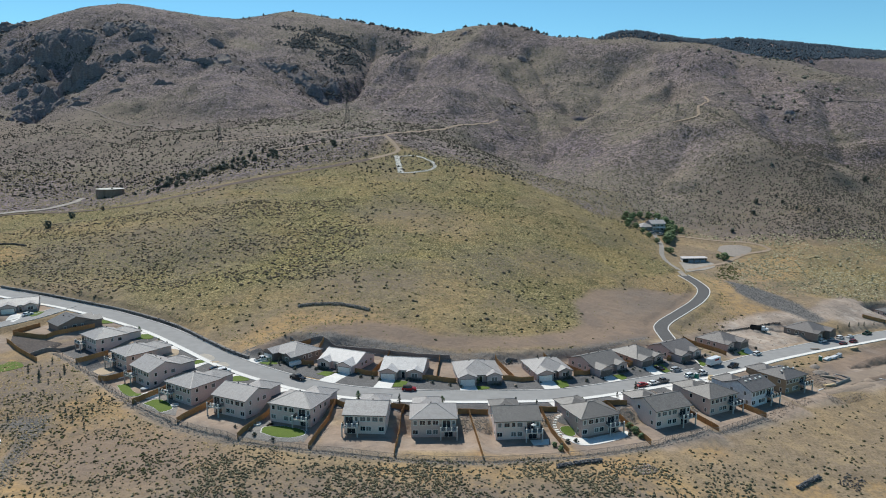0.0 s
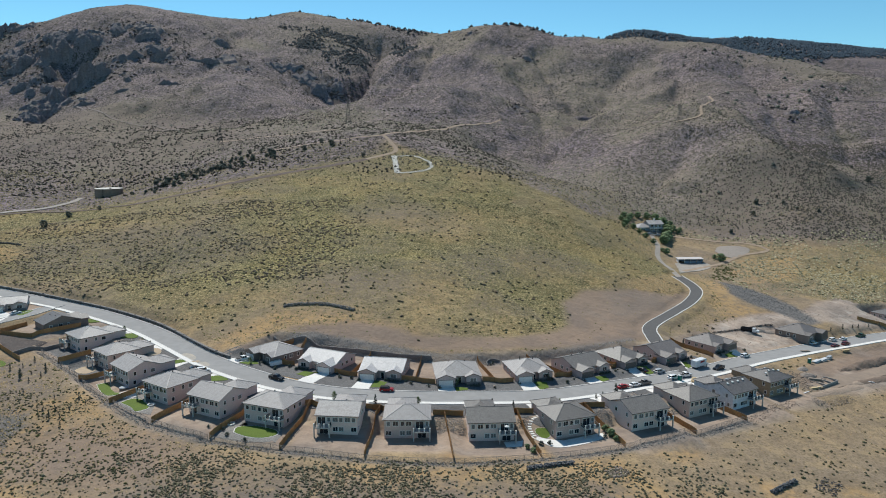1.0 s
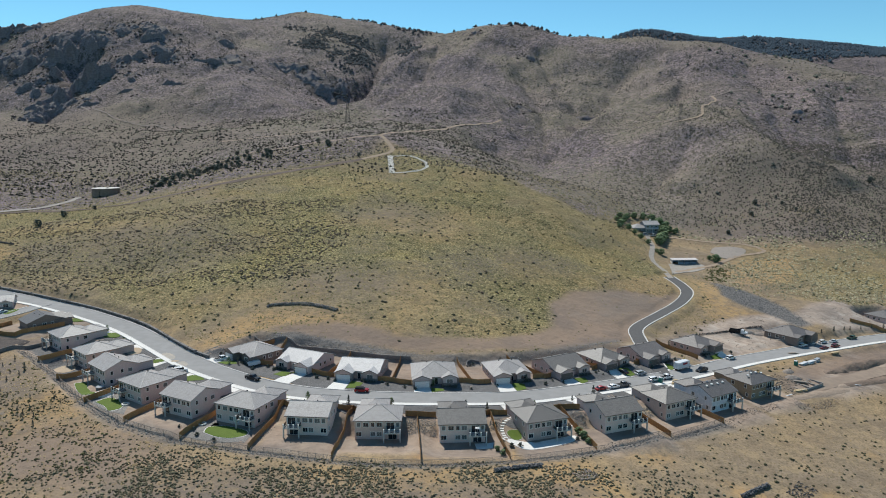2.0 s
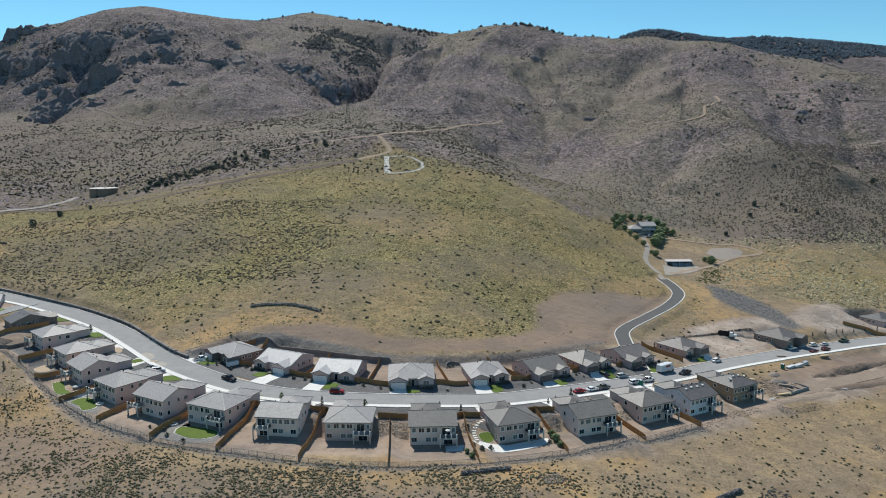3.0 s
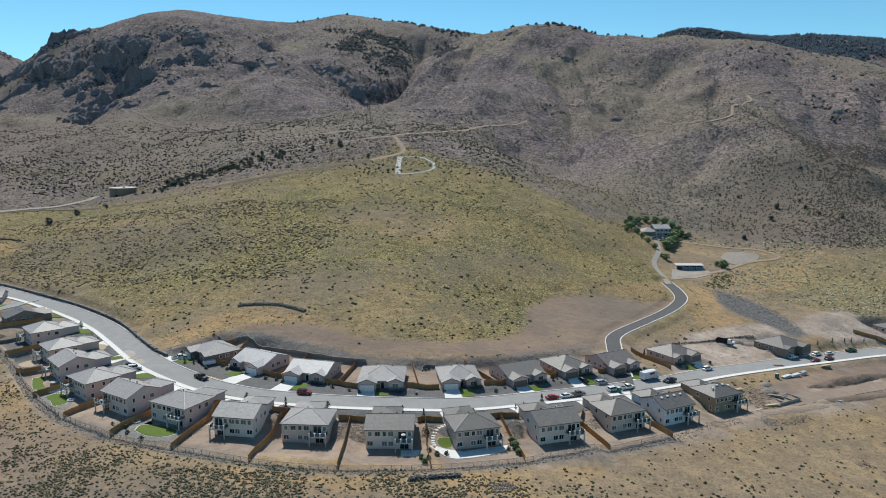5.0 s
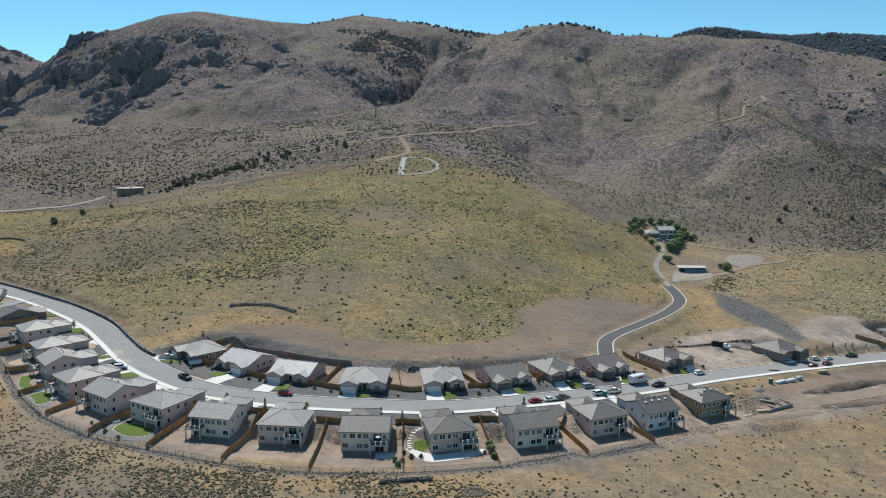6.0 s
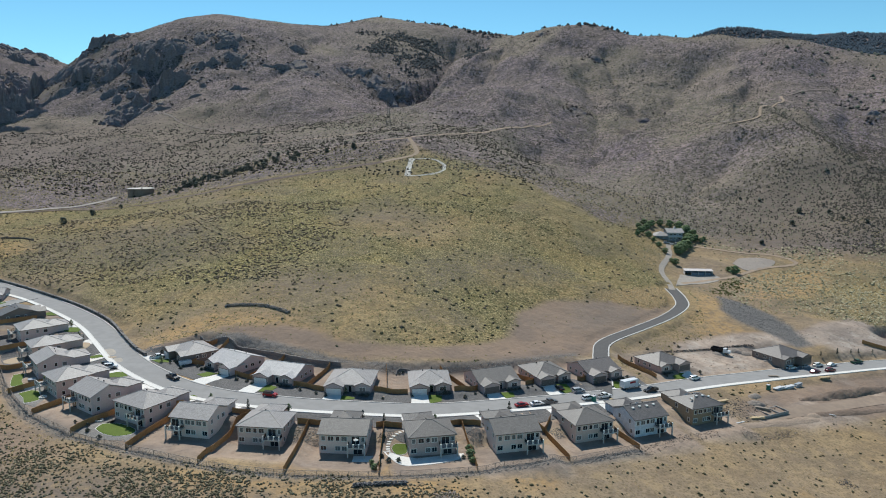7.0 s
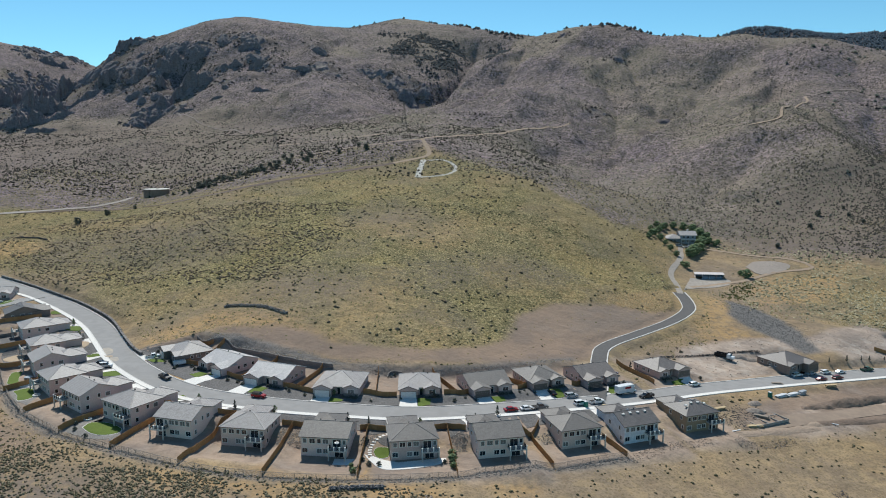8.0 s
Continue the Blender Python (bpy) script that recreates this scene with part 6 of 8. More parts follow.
def tree(name, m, high, wide, kind, label, seed):
    """A small tree: tapered trunk, a few limbs, and a ragged crown of many clumps."""
    rng = np.random.default_rng(seed)
    top = thing(name, m, label, "tree")
    bm = bmesh.new()
    lean = rng.uniform(-0.05, 0.05, 2)
    trunk_top = high * (0.55 if kind != "juniper" else 0.5)
    rings = []
    for k in range(4):
        f = k / 3
        r = high * 0.035 * (1 - 0.7 * f) + 0.015
        rings.append([bm.verts.new((lean[0] * f * high + r * math.cos(a), lean[1] * f * high + r * math.sin(a), f * trunk_top)) for a in np.arange(6) * math.pi / 3])
    for a, b in zip(rings, rings[1:]):
        for k in range(6):
            bm.faces.new((a[k], a[(k + 1) % 6], b[(k + 1) % 6], b[k]))
    for k in range(4):
        a = k * 1.7 + rng.uniform(0, 0.5)
        z0, r = trunk_top * rng.uniform(0.5, 0.85), wide * 0.3
        tip = (math.cos(a) * r, math.sin(a) * r, z0 + high * 0.22)
        root = [(0.02 * high * math.cos(b), 0.02 * high * math.sin(b), z0) for b in (0, 2.1, 4.2)]
        solid(bm, [*root, tip], [(0, 1, 3), (1, 2, 3), (2, 0, 3)])
    part("trunk", bm, BARK, top)
    n = 150 if kind == "broad" else 70
    z = rng.uniform(0, 1, n)
    a = rng.uniform(0, 2 * np.pi, n)
    if kind == "spire":
        reach = wide / 2 * (1.02 - z) ** 0.8
        base = 0.08
    elif kind == "juniper":
        reach = wide / 2 * np.sqrt(np.clip(1 - (1.25 * z - 0.3) ** 2, 0.02, 1))
        base = 0.06
    else:
        reach = wide / 2 * np.sqrt(np.clip(1 - (2 * z - 0.9) ** 2, 0.05, 1))
        base = 0.08
    r = reach * rng.uniform(0.3, 1.0, n) * rng.uniform(0.7, 1.3, n)
    c = np.column_stack([r * np.cos(a), r * np.sin(a), high * (base + (0.96 - base) * z)])
    s = wide * (rng.uniform(0.05, 0.13, n) if kind == "broad" else rng.uniform(0.07, 0.17, n))
    crown = lumps("crown", c, s, 0.8, 0.45, LEAVES if kind == "broad" else JUNIPER, "", "", rng, 0.5, True)
    for key in ("kind",):
        del crown[key]
    crown.parent = top
    return top

# ---------------------------------------------------------------- yards, fences and walls


def patch(name, outline, material, label, category, lift=0.06, rounded=True, rings=5, kind="structure"):
    """A sheet of paving, lawn or gravel laid over the ground inside an outline."""
    p = np.array(outline, float)
    if rounded:
        p = curve_through(np.vstack([p, p[:1]]), 1.0)[:-1]
    else:
        p = np.vstack([np.linspace(p[k], p[(k + 1) % len(p)], max(2, int(np.linalg.norm(p[(k + 1) % len(p)] - p[k]) / 1.2)), endpoint=False) for k in range(len(p))])
    c, n = p.mean(0), len(p)
    loops = [c + (p - c) * (k / rings) for k in range(rings, 0, -1)]
    flat = np.vstack(loops + [c[None]])
    z = settle(flat[:, 0], flat[:, 1]) + lift
    verts = np.vstack([np.column_stack([flat, z]), np.column_stack([p, z[:n] - 0.25])])
    faces = []
    for k in range(rings - 1):
        faces += [(k * n + j, k * n + (j + 1) % n, (k + 1) * n + (j + 1) % n, (k + 1) * n + j) for j in range(n)]
    m = rings * n
    faces += [((rings - 1) * n + j, (rings - 1) * n + (j + 1) % n, m) for j in range(n)]
    faces += [(m + 1 + j, m + 1 + (j + 1) % n, (j + 1) % n, j) for j in range(n)]
    me = bpy.data.meshes.new(name)
    me.from_pydata(verts.tolist(), [], faces)
    me.materials.append(material)
    me.update()
    return tagged(new(name, me), label, category, kind=kind)


def local(spec, u, v):
    a = radians(spec[2])
    return spec[0] + u * math.cos(a) - v * math.sin(a), spec[1] + u * math.sin(a) + v * math.cos(a)


def to_street(spec, u, v, step, line=STREET_LINE, reach=5.0):
    """How far one must go from a point of a house's plan along its depth to meet the kerb."""
    for _ in range(60):
        x, y = local(spec, u, v)
        if from_line(np.array([x]), np.array([y]), line)[0][0] < reach:
            break
        v += step
    return v


for spec in LOWER_ROW[:13]:
    w, d, wing = spec[3], spec[4], spec[9]
    m = w - 4.25 if wing == "R" else 4.25
    a, b = to_street(spec, m - 2.6, d + 5, 0.4, reach=6.6), to_street(spec, m + 2.6, d + 5, 0.4, reach=6.6)
    patch("driveway", [local(spec, m - 3.1, d + 4.9), local(spec, m + 3.1, d + 4.9), local(spec, m + 3.3, b), local(spec, m - 3.3, a)], CONCRETE,
          "pale concrete driveway to a garage", "driveway", 0.14, False)
    u0, u1 = -5.2, w + 5.2
    a, b = to_street(spec, u0, d + 1, 0.4, reach=6.8), to_street(spec, u1, d + 1, 0.4, reach=6.8)
    patch("yard_gravel", [local(spec, u0, d + 0.3), local(spec, u1, d + 0.3), local(spec, u1, b), local(spec, u0, a)], YARD_GRAVEL, "grey gravel front yard", "gravel", 0.05 + 0.03 * (int(abs(spec[0])) % 3), False, 8)
for spec in UPPER_ROW[:10]:
    w, garage = spec[3], spec[7]
    m = 3.5 if garage == "L" else w - 3.5
    a, b = to_street(spec, -6.8, -1, -0.4), to_street(spec, w + 6.8, -1, -0.4)
    if spec[0] < 100:
        patch("yard_gravel", [local(spec, -6.8, 3.3), local(spec, w + 6.8, 3.3), local(spec, w + 6.8, b), local(spec, -6.8, a)], YARD_GRAVEL, "dark grey gravel front yard", "gravel", 0.05 + 0.03 * (int(abs(spec[0])) % 3), False, 8)
    a, b = to_street(spec, m - 2.6, 0, -0.4), to_street(spec, m + 2.6, 0, -0.4)
    patch("driveway", [local(spec, m - 2.6, 0.6), local(spec, m + 2.6, 0.6), local(spec, m + 3.0, b), local(spec, m - 3.0, a)], CONCRETE, "pale concrete driveway to a garage", "driveway", 0.15, False)
    u0, u1 = (m + 3.1, m + 7.4) if garage == "L" else (m - 3.1, m - 7.4)
    if spec[0] < 130:
        a, b = to_street(spec, u0, -0.5, -0.4), to_street(spec, u1, -0.5, -0.4)
        patch("lawn", [local(spec, u0, 0.3), local(spec, u0 + 2.5, -0.1), local(spec, u1, -0.6), local(spec, u1 - 0.4, max(b + 1.8, -5.0)), local(spec, u0, max(a + 0.6, -6.0))], LAWN, "small watered green front lawn", "lawn", 0.17, False)

for corners in ([(-73.5, 228.7), (-69.9, 233.1), (-65.0, 229.5), (-69.5, 226.8)], [(-40.3, 218.0), (-34.9, 219.8), (-32.8, 217.0), (-37.2, 214.7)],
                [(-123.8, 275.0), (-117.4, 276.5), (-114.6, 271.9), (-119.6, 270.3)], [(-91.8, 246.5), (-88.3, 248.1), (-85.1, 246.1), (-89.0, 244.6)],
                [(-145.0, 291.5), (-142.0, 292.9), (-137.8, 289.6), (-142.0, 288.8)]):
    patch("lawn", corners, LAWN, "small watered green lawn beside a driveway", "lawn", 0.18)
patch("lawn", [(-178.4, 296.6), (-177.0, 301.8), (-173.4, 301.6), (-174.2, 294.8)], LAWN, "small watered green lawn at a street corner", "lawn", 0.18)
patch("driveway", [(-184.4, 291.6), (-184.0, 298.4), (-178.9, 296.4), (-178.2, 286.6)], CONCRETE, "pale concrete driveway to a garage", "driveway", 0.15, False)
patch("lawn", [(-107.5, 260.1), (-100.5, 259.4), (-98.3, 254.4), (-102.3, 253.2)], TAN_GRAVEL, "dead straw-yellow front lawn", "lawn", 0.18)
patch("garden_bed", [(34.8, 206.0), (36.2, 208.2), (38.6, 209.6), (40.2, 208.6), (40.0, 205.4), (36.8, 204.8)], YARD_GRAVEL, "dark gravel bed inside a curving path", "gravel", 0.07)
BACK_LAWNS = (
    [(-110.5, 231.0), (-107.5, 232.4), (-103.0, 226.0), (-97.5, 220.0), (-101.0, 219.0), (-106.0, 224.5)],
    [(-94.5, 214.3), (-92.2, 217.8), (-88.5, 216.5), (-84.0, 210.5), (-86.5, 207.5), (-90.0, 211.0)],
    [(-52.4, 194.4), (-52.4, 198.0), (-47.3, 198.8), (-40.8, 195.9), (-39.8, 192.8), (-43.0, 190.8), (-48.0, 191.8)],
    [(35.2, 200.9), (35.4, 203.2), (38.6, 204.2), (39.4, 200.6), (37.0, 198.8)],
)
for outline in BACK_LAWNS:
    middle = np.array(outline).mean(0)
    patch("lawn_edging", [tuple(middle + (np.array(q) - middle) * 1.05) for q in outline], KERB, "pale concrete edging round a back lawn", "edging", 0.11)
    patch("lawn", outline, LAWN, "green back lawn with a curved edge", "lawn", 0.15)
patch("yard_gravel", [(-58.0, 192.6), (-54.0, 202.5), (-51.5, 203.5), (-52.2, 198.8), (-47.0, 199.8), (-39.0, 197.0), (-38.2, 193.0), (-39.0, 188.6), (-48.0, 189.2)], PALE_CHIPS, "pale stone chips round a back lawn", "gravel", 0.05, False, 8)
patch("yard_gravel", [(-97.0, 214.8), (-91.5, 222.5), (-86.5, 219.0), (-82.5, 211.0), (-81.0, 205.0), (-88.0, 207.5)], PALE_CHIPS, "pale stone chips round a back lawn", "gravel", 0.05, False, 8)
for spec in LOWER_ROW[:2]:
    patch("yard_gravel", [local(spec, -2.4, -7.6), local(spec, spec[3] + 2.6, -7.6), local(spec, spec[3] + 2.6, 1.5), local(spec, -2.4, 1.5)], YARD_GRAVEL, "dark grey gravel back yard", "gravel", 0.04, False, 6)
patch("lawn", [(-158.5, 243.4), (-154.7, 247.2), (-148.7, 242.5), (-155.1, 238.0)], LAWN, "green lawn beside a wooden fence", "lawn", 0.10)
patch("yard_gravel", [(-126.5, 251.0), (-119.0, 245.5), (-113.0, 238.0), (-118.5, 236.5), (-128.0, 245.5)], YARD_GRAVEL, "dark gravel back yard", "gravel", 0.05)
patch("sand_circle", [(-124.5, 243.5), (-123.0, 247.2), (-118.6, 246.3), (-116.8, 242.6), (-118.6, 239.6), (-122.4, 240.0)], TAN_GRAVEL, "pale sand circle in a gravel yard", "gravel", 0.12)
patch("patio", [(33.0, 199.2), (35.5, 196.2), (40.2, 193.2), (47.5, 195.2), (54.5, 199.6), (55.5, 203.2), (52.5, 202.4), (41.5, 197.6), (36.5, 198.4)], CONCRETE, "curved pale concrete patio", "patio", 0.10)
PATH_LINE = curve_through([(37.6, 210.4), (35.8, 208.6), (34.4, 206.7), (33.7, 204.3), (33.9, 201.5), (34.6, 199.2)], 1.05)
garden_path = thing("garden_path", pose(*PATH_LINE[0][:2], float(settle(*PATH_LINE[0][:2]))), "curving path of pale stepping stones round a bed", "path")
for k in range(len(PATH_LINE)):
    px, py = PATH_LINE[k][:2]
    qx, qy = PATH_LINE[min(k + 1, len(PATH_LINE) - 1)][:2] - PATH_LINE[max(k - 1, 0)][:2]
    paver = part("paver", blocks((-0.36, 0.36, -0.55, 0.55, -0.1, 0.12)), CONCRETE, garden_path)
    paver.matrix_local = pose(px - PATH_LINE[0][0], py - PATH_LINE[0][1], float(settle(px, py)) - float(settle(*PATH_LINE[0][:2])), 0, 0, math.degrees(math.atan2(qy, qx)) + 6 * (k % 3 - 1))
patch("patio", [(26.0, 192.6), (30.5, 193.2), (31.0, 196.8), (25.4, 196.2)], CONCRETE, "small concrete slab under a deck", "patio", 0.08, False)
patch("patio", [(-114.0, 242.0), (-110.0, 239.0), (-112.0, 236.0), (-116.0, 239.0)], CONCRETE, "pale concrete patio slab", "patio", 0.11, False)
patch("patio", [(-97.5, 220.5), (-94.0, 223.0), (-91.5, 220.0), (-95.0, 217.5)], CONCRETE, "pale paved corner of a yard", "patio", 0.11)
patch("basin_rim", [(-141.6, 191), (-137.6, 196.6), (-130.6, 197), (-127.2, 193), (-129.2, 187.4), (-136.6, 185.4)], CONCRETE, "pale rim of a small basin", "basin", 0.12)
WATER = plain("still_dark_water", (0.02, 0.028, 0.03), 0.08)
patch("water", [(-140.8, 191.2), (-137.2, 195.8), (-130.8, 196.2), (-127.9, 192.8), (-129.6, 188.2), (-136.4, 186.2)], WATER, "still dark water in a small basin", "water", 0.2)
patch("shed_yard", [(143.5, 413.5), (149, 438), (153, 449.5), (171, 451), (172, 443), (158, 428)], GRAVEL_TRACK, "grey gravel yard before the shed", "gravel", 0.2)
patch("gravel_lot", [(187, 479), (195, 493), (207, 498), (216, 493), (207, 478), (193, 466)], surface("pale_gravel", (0.31, 0.265, 0.225), (0.25, 0.215, 0.185), 0.8, 0.1, 0.95),
      "pale round gravel lot beside the shed", "gravel", 0.25)


def board_fence(points, label="cedar board fence between yards", high=1.75):
    """Panels of upright boards between posts, stepping with the ground."""
    p = [np.array(q, float) for q in points]
    top = thing("fence", pose(p[0][0], p[0][1], float(settle(*p[0]))), label, "fence", "board fences")
    origin = np.array([p[0][0], p[0][1], float(settle(*p[0]))])
    for a, b in zip(p, p[1:]):
        run = np.linalg.norm(b - a)
        n = max(1, round(run / 2.4))
        side = np.array([-(b - a)[1], (b - a)[0]]) / run
        for k in range(n):
            q0, q1 = a + (b - a) * k / n, a + (b - a) * (k + 1) / n
            z0, z1 = float(settle(*q0)) - origin[2], float(settle(*q1)) - origin[2]
            bm = bmesh.new()
            m, rows = 18, []
            for j in range(m + 1):
                f = min((j // 2 + (0.96 if j % 2 else 0.0)) / (m / 2), 1.0)
                off = side * (0.022 if (j // 2) % 2 else -0.012)
                e, h = q0 + (q1 - q0) * f - origin[:2], z0 + (z1 - z0) * f
                lift, t = 0.02 * (((j // 2) * 7 + k * 3) % 4), side * 0.03
                rows.append([bm.verts.new((*(e + off + t), h - 0.15)), bm.verts.new((*(e + off + t), h + high + lift)),
                             bm.verts.new((*(e + off - t), h + high + lift)), bm.verts.new((*(e + off - t), h - 0.15))])
            for r0, r1 in zip(rows, rows[1:]):
                for s0 in range(3):
                    bm.faces.new((r0[s0], r0[s0 + 1], r1[s0 + 1], r1[s0]))
            bm.faces.new(rows[0]), bm.faces.new(rows[-1][::-1])
            part("panel", bm, CEDAR, top)
            x, y = q0 - origin[:2]
            part("post", blocks((x - 0.06, x + 0.06, y - 0.06, y + 0.06, z0 - 0.3, z0 + high + 0.08)), CEDAR, top)
        x, y = b - origin[:2]
        z = float(settle(*b)) - origin[2]
        part("post", blocks((x - 0.06, x + 0.06, y - 0.06, y + 0.06, z - 0.3, z + high + 0.08)), CEDAR, top)
    return top


for line in ([(-79.5, 201.9), (-72.0, 214.5)], [(-58.6, 191.8), (-52.8, 208.0)], [(-37.2, 185.9), (-33.0, 209.5)], [(-13.2, 181.2), (-12.7, 200.7), (-11.9, 211.0)],
             [(10.9, 181.4), (9.6, 194.8), (8.0, 208.4)], [(35.1, 186.7), (32.3, 199.6), (30.3, 211.7)], [(60.3, 194.9), (56.6, 206.8), (52.5, 218.7)],
             [(84.9, 207.9), (77.3, 221.5)], [(105.2, 220.4), (98.5, 230.0)], [(-97.9, 213.8), (-90.5, 225.0)], [(-116.8, 231.5), (-108.5, 241.0)], [(-131.5, 245.5), (-124.5, 255.2)]):
    board_fence(line, "cedar board fence between back yards")
for line in ([(-15.8, 207.5), (-11.9, 211.0), (-9.8, 209.5)], [(4.6, 208.0), (8.0, 208.4), (13.8, 208.6)], [(28.3, 210.0), (30.3, 211.7), (35.6, 211.6)], [(49.5, 215.5), (52.5, 218.7), (58.6, 216.5)],
             [(72.0, 221.5), (77.3, 221.5), (79.0, 230.0)], [(-35.0, 208.5), (-33.0, 209.5), (-29.6, 207.0)]):
    board_fence(line, "cedar board fence closing a side yard")
for line in ([(-1.2, 256.1), (-2.3, 235.0), (-7.0, 235.0)], [(-2.3, 235.0), (4.6, 233.2)], [(19.6, 257.4), (25.0, 236.4), (20.8, 236.2)], [(25.0, 236.4), (31.6, 238.2)],
             [(38.4, 262.4), (50.5, 245.4), (46.6, 243.6)], [(50.5, 245.4), (54.5, 251.0)], [(-20.3, 259.8), (-25.0, 239.0), (-31.0, 241.0)], [(-25.0, 239.0), (-22.8, 239.0)],
             [(-46.3, 267.6), (-51.5, 249.0), (-47.0, 249.0)], [(-51.5, 249.0), (-56.0, 248.6)], [(60.5, 268.5), (72.5, 262.0), (69.8, 258.2)], [(86.0, 285.0), (91.0, 273.5), (88.0, 269.5)],
             [(-51.6, 268.6), (-59.2, 269.7)], [(104.6, 300.6), (109.0, 295.4), (118.0, 286.0)], [(219.6, 362.5), (240.0, 356.5), (258.0, 363.0)]):
    board_fence(line, "cedar board fence beside a street-facing house")
for line in ([(-172.4, 276.7), (-167.0, 286.5)], [(-155.4, 270.1), (-143.1, 283.8)], [(-167.4, 264.3), (-156.7, 255.1), (-146.0, 246.4)], [(-171.6, 275.2), (-155.4, 270.1)]):
    board_fence(line, "weathered cedar board fence round a corner yard")

WOOD_POST = surface("grey_wood_post", (0.30, 0.25, 0.2), (0.2, 0.165, 0.135), 6, 1, 0.9)
WIRE = plain("galvanised_wire", (0.17, 0.15, 0.135), 0.6, 0.2)


def wire_fence(points):
    line = curve_through(points, 2.4)
    z = settle(line[:, 0], line[:, 1])
    top = thing("wire_fence", pose(line[0][0], line[0][1], float(z[0])), "low wire-mesh fence with grey wooden posts", "fence")
    o = np.array([*line[0][:2], z[0]])
    bm = bmesh.new()
    for k in range(len(line)):
        x, y, h = np.array([*line[k][:2], z[k]]) - o
        part("post", blocks((x - 0.04, x + 0.04, y - 0.04, y + 0.04, h - 0.3, h + 1.15)), WOOD_POST, top)
        if k + 1 < len(line):
            x1, y1, h1 = np.array([*line[k + 1][:2], z[k + 1]]) - o
            for up, t in ((0.15, 0.016), (0.32, 0.016), (0.49, 0.016), (0.66, 0.016), (0.83, 0.016), (1.0, 0.016), (1.2, 0.04)):
                solid(bm, [(x, y - t, h + up - t), (x1, y1 - t, h1 + up - t), (x1, y1 + t, h1 + up - t), (x, y + t, h + up - t),
                           (x, y - t, h + up + t), (x1, y1 - t, h1 + up + t), (x1, y1 + t, h1 + up + t), (x, y + t, h + up + t)], BOX)
    part("wire", bm, WIRE, top)
    return top


wire_fence(WIRE_LINE)


def stones_along(name, points, per_metre, width, size, seed, material, label, tall=0.0, side=0.0):
    """Loose or stacked stones strewn along a line; tall: how high they are stacked."""
    rng = np.random.default_rng(seed)
    line = curve_through(points, 1.0)
    n = int(len(line) * per_metre)
    k = rng.uniform(0, len(line) - 1.01, n)
    i = k.astype(int)
    t = np.gradient(line[:, :2], axis=0)
    t = t / np.linalg.norm(t, axis=1)[:, None]
    q = line[i, :2] + (line[i + 1, :2] - line[i, :2]) * (k - i)[:, None]
    off = side + width * rng.uniform(-1, 1, n)
    q = q + np.stack([-t[i, 1], t[i, 0]], -1) * off[:, None]
    up = rng.uniform(0, 1, n) * tall * (1 - 0.35 * np.abs(off - side) / max(width, 0.01))
    s = size[0] + (size[1] - size[0]) * rng.beta(1.5, 2.5, n)
    return lumps(name, np.column_stack([q, settle(q[:, 0], q[:, 1]) + up]), s, 0.55, 0.35, material, label, "rocks", rng, 0.35, size[1] < 0.35)


NORTH_WALL = [(-215, 339.5), (-199, 332.5), (-178, 323.5), (-157, 314), (-137, 304), (-118, 292.5), (-106, 283), (-92, 269), (-79, 256.5), (-71, 250.5)]


def wall_strip(name, points, thick, high, material, label):
    """A low wall that follows the ground."""
    line = curve_through(points, 2.0)
    a, b = offset_line(line, thick / 2), offset_line(line, -thick / 2)
    za, zb = settle(a[:, 0], a[:, 1]), settle(b[:, 0], b[:, 1])
    low = np.minimum(za, zb) - 0.4
    wob = high + 0.12 * fbm(line[:, 0] / 2, line[:, 1] / 2, 2, 4)
    n = len(line)
    verts = np.vstack([np.column_stack([a, low]), np.column_stack([a, np.minimum(za, zb) + wob]), np.column_stack([b, np.minimum(za, zb) + wob]), np.column_stack([b, low])])
    k = np.arange(n - 1)
    faces = np.vstack([np.stack([k + j * n, k + 1 + j * n, k + 1 + (j + 1) * n, k + (j + 1) * n], -1) for j in range(3)])
    faces = faces.tolist() + [(0, n, 2 * n, 3 * n), (n - 1, 4 * n - 1, 3 * n - 1, 2 * n - 1)]
    me = bpy.data.meshes.new(name)
    me.from_pydata(verts.tolist(), [], faces)
    me.materials.append(material)
    return tagged(new(name, me), label, "wall", kind="structure")


wall_strip("rock_wall", NORTH_WALL, 0.9, 1.3, STONE, "dark stacked-rock retaining wall above the street")
stones_along("rock_wall_stones", NORTH_WALL, 9, 0.55, (0.25, 0.55), 51, DARK_ROCK, "dark stacked boulders along the street", 1.35)
stones_along("verge_stones", NORTH_WALL, 7, 1.2, (0.10, 0.26), 52, GREY_ROCK, "grey cobbles between kerb and wall", 0.0, -1.6)
BACK_WALL = [(-60, 271), (-51, 269.2), (-38.5, 266.4), (-29.8, 263.2), (-14.3, 258.4), (-5.5, 256.9), (2.5, 256.2)]
wall_strip("block_wall", BACK_WALL, 0.4, 1.6, STONE, "dark block retaining wall behind the yards")
stones_along("rock_row", BACK_WALL, 16, 0.55, (0.12, 0.3), 88, PALE_ROCK, "pale boulders heaped behind the block wall", 1.3, 0.8)
wall_strip("block_wall", [(-151.7, 251.0), (-147, 259.5), (-142.0, 268.1)], 0.35, 1.5, STONE, "grey block wall between yards")
wall_strip("garden_wall", [(23.6, 255.6), (23.2, 257.6), (24.6, 259.0), (28.0, 259.3)], 0.35, 0.7, STONE, "low curved dark block wall in a yard")
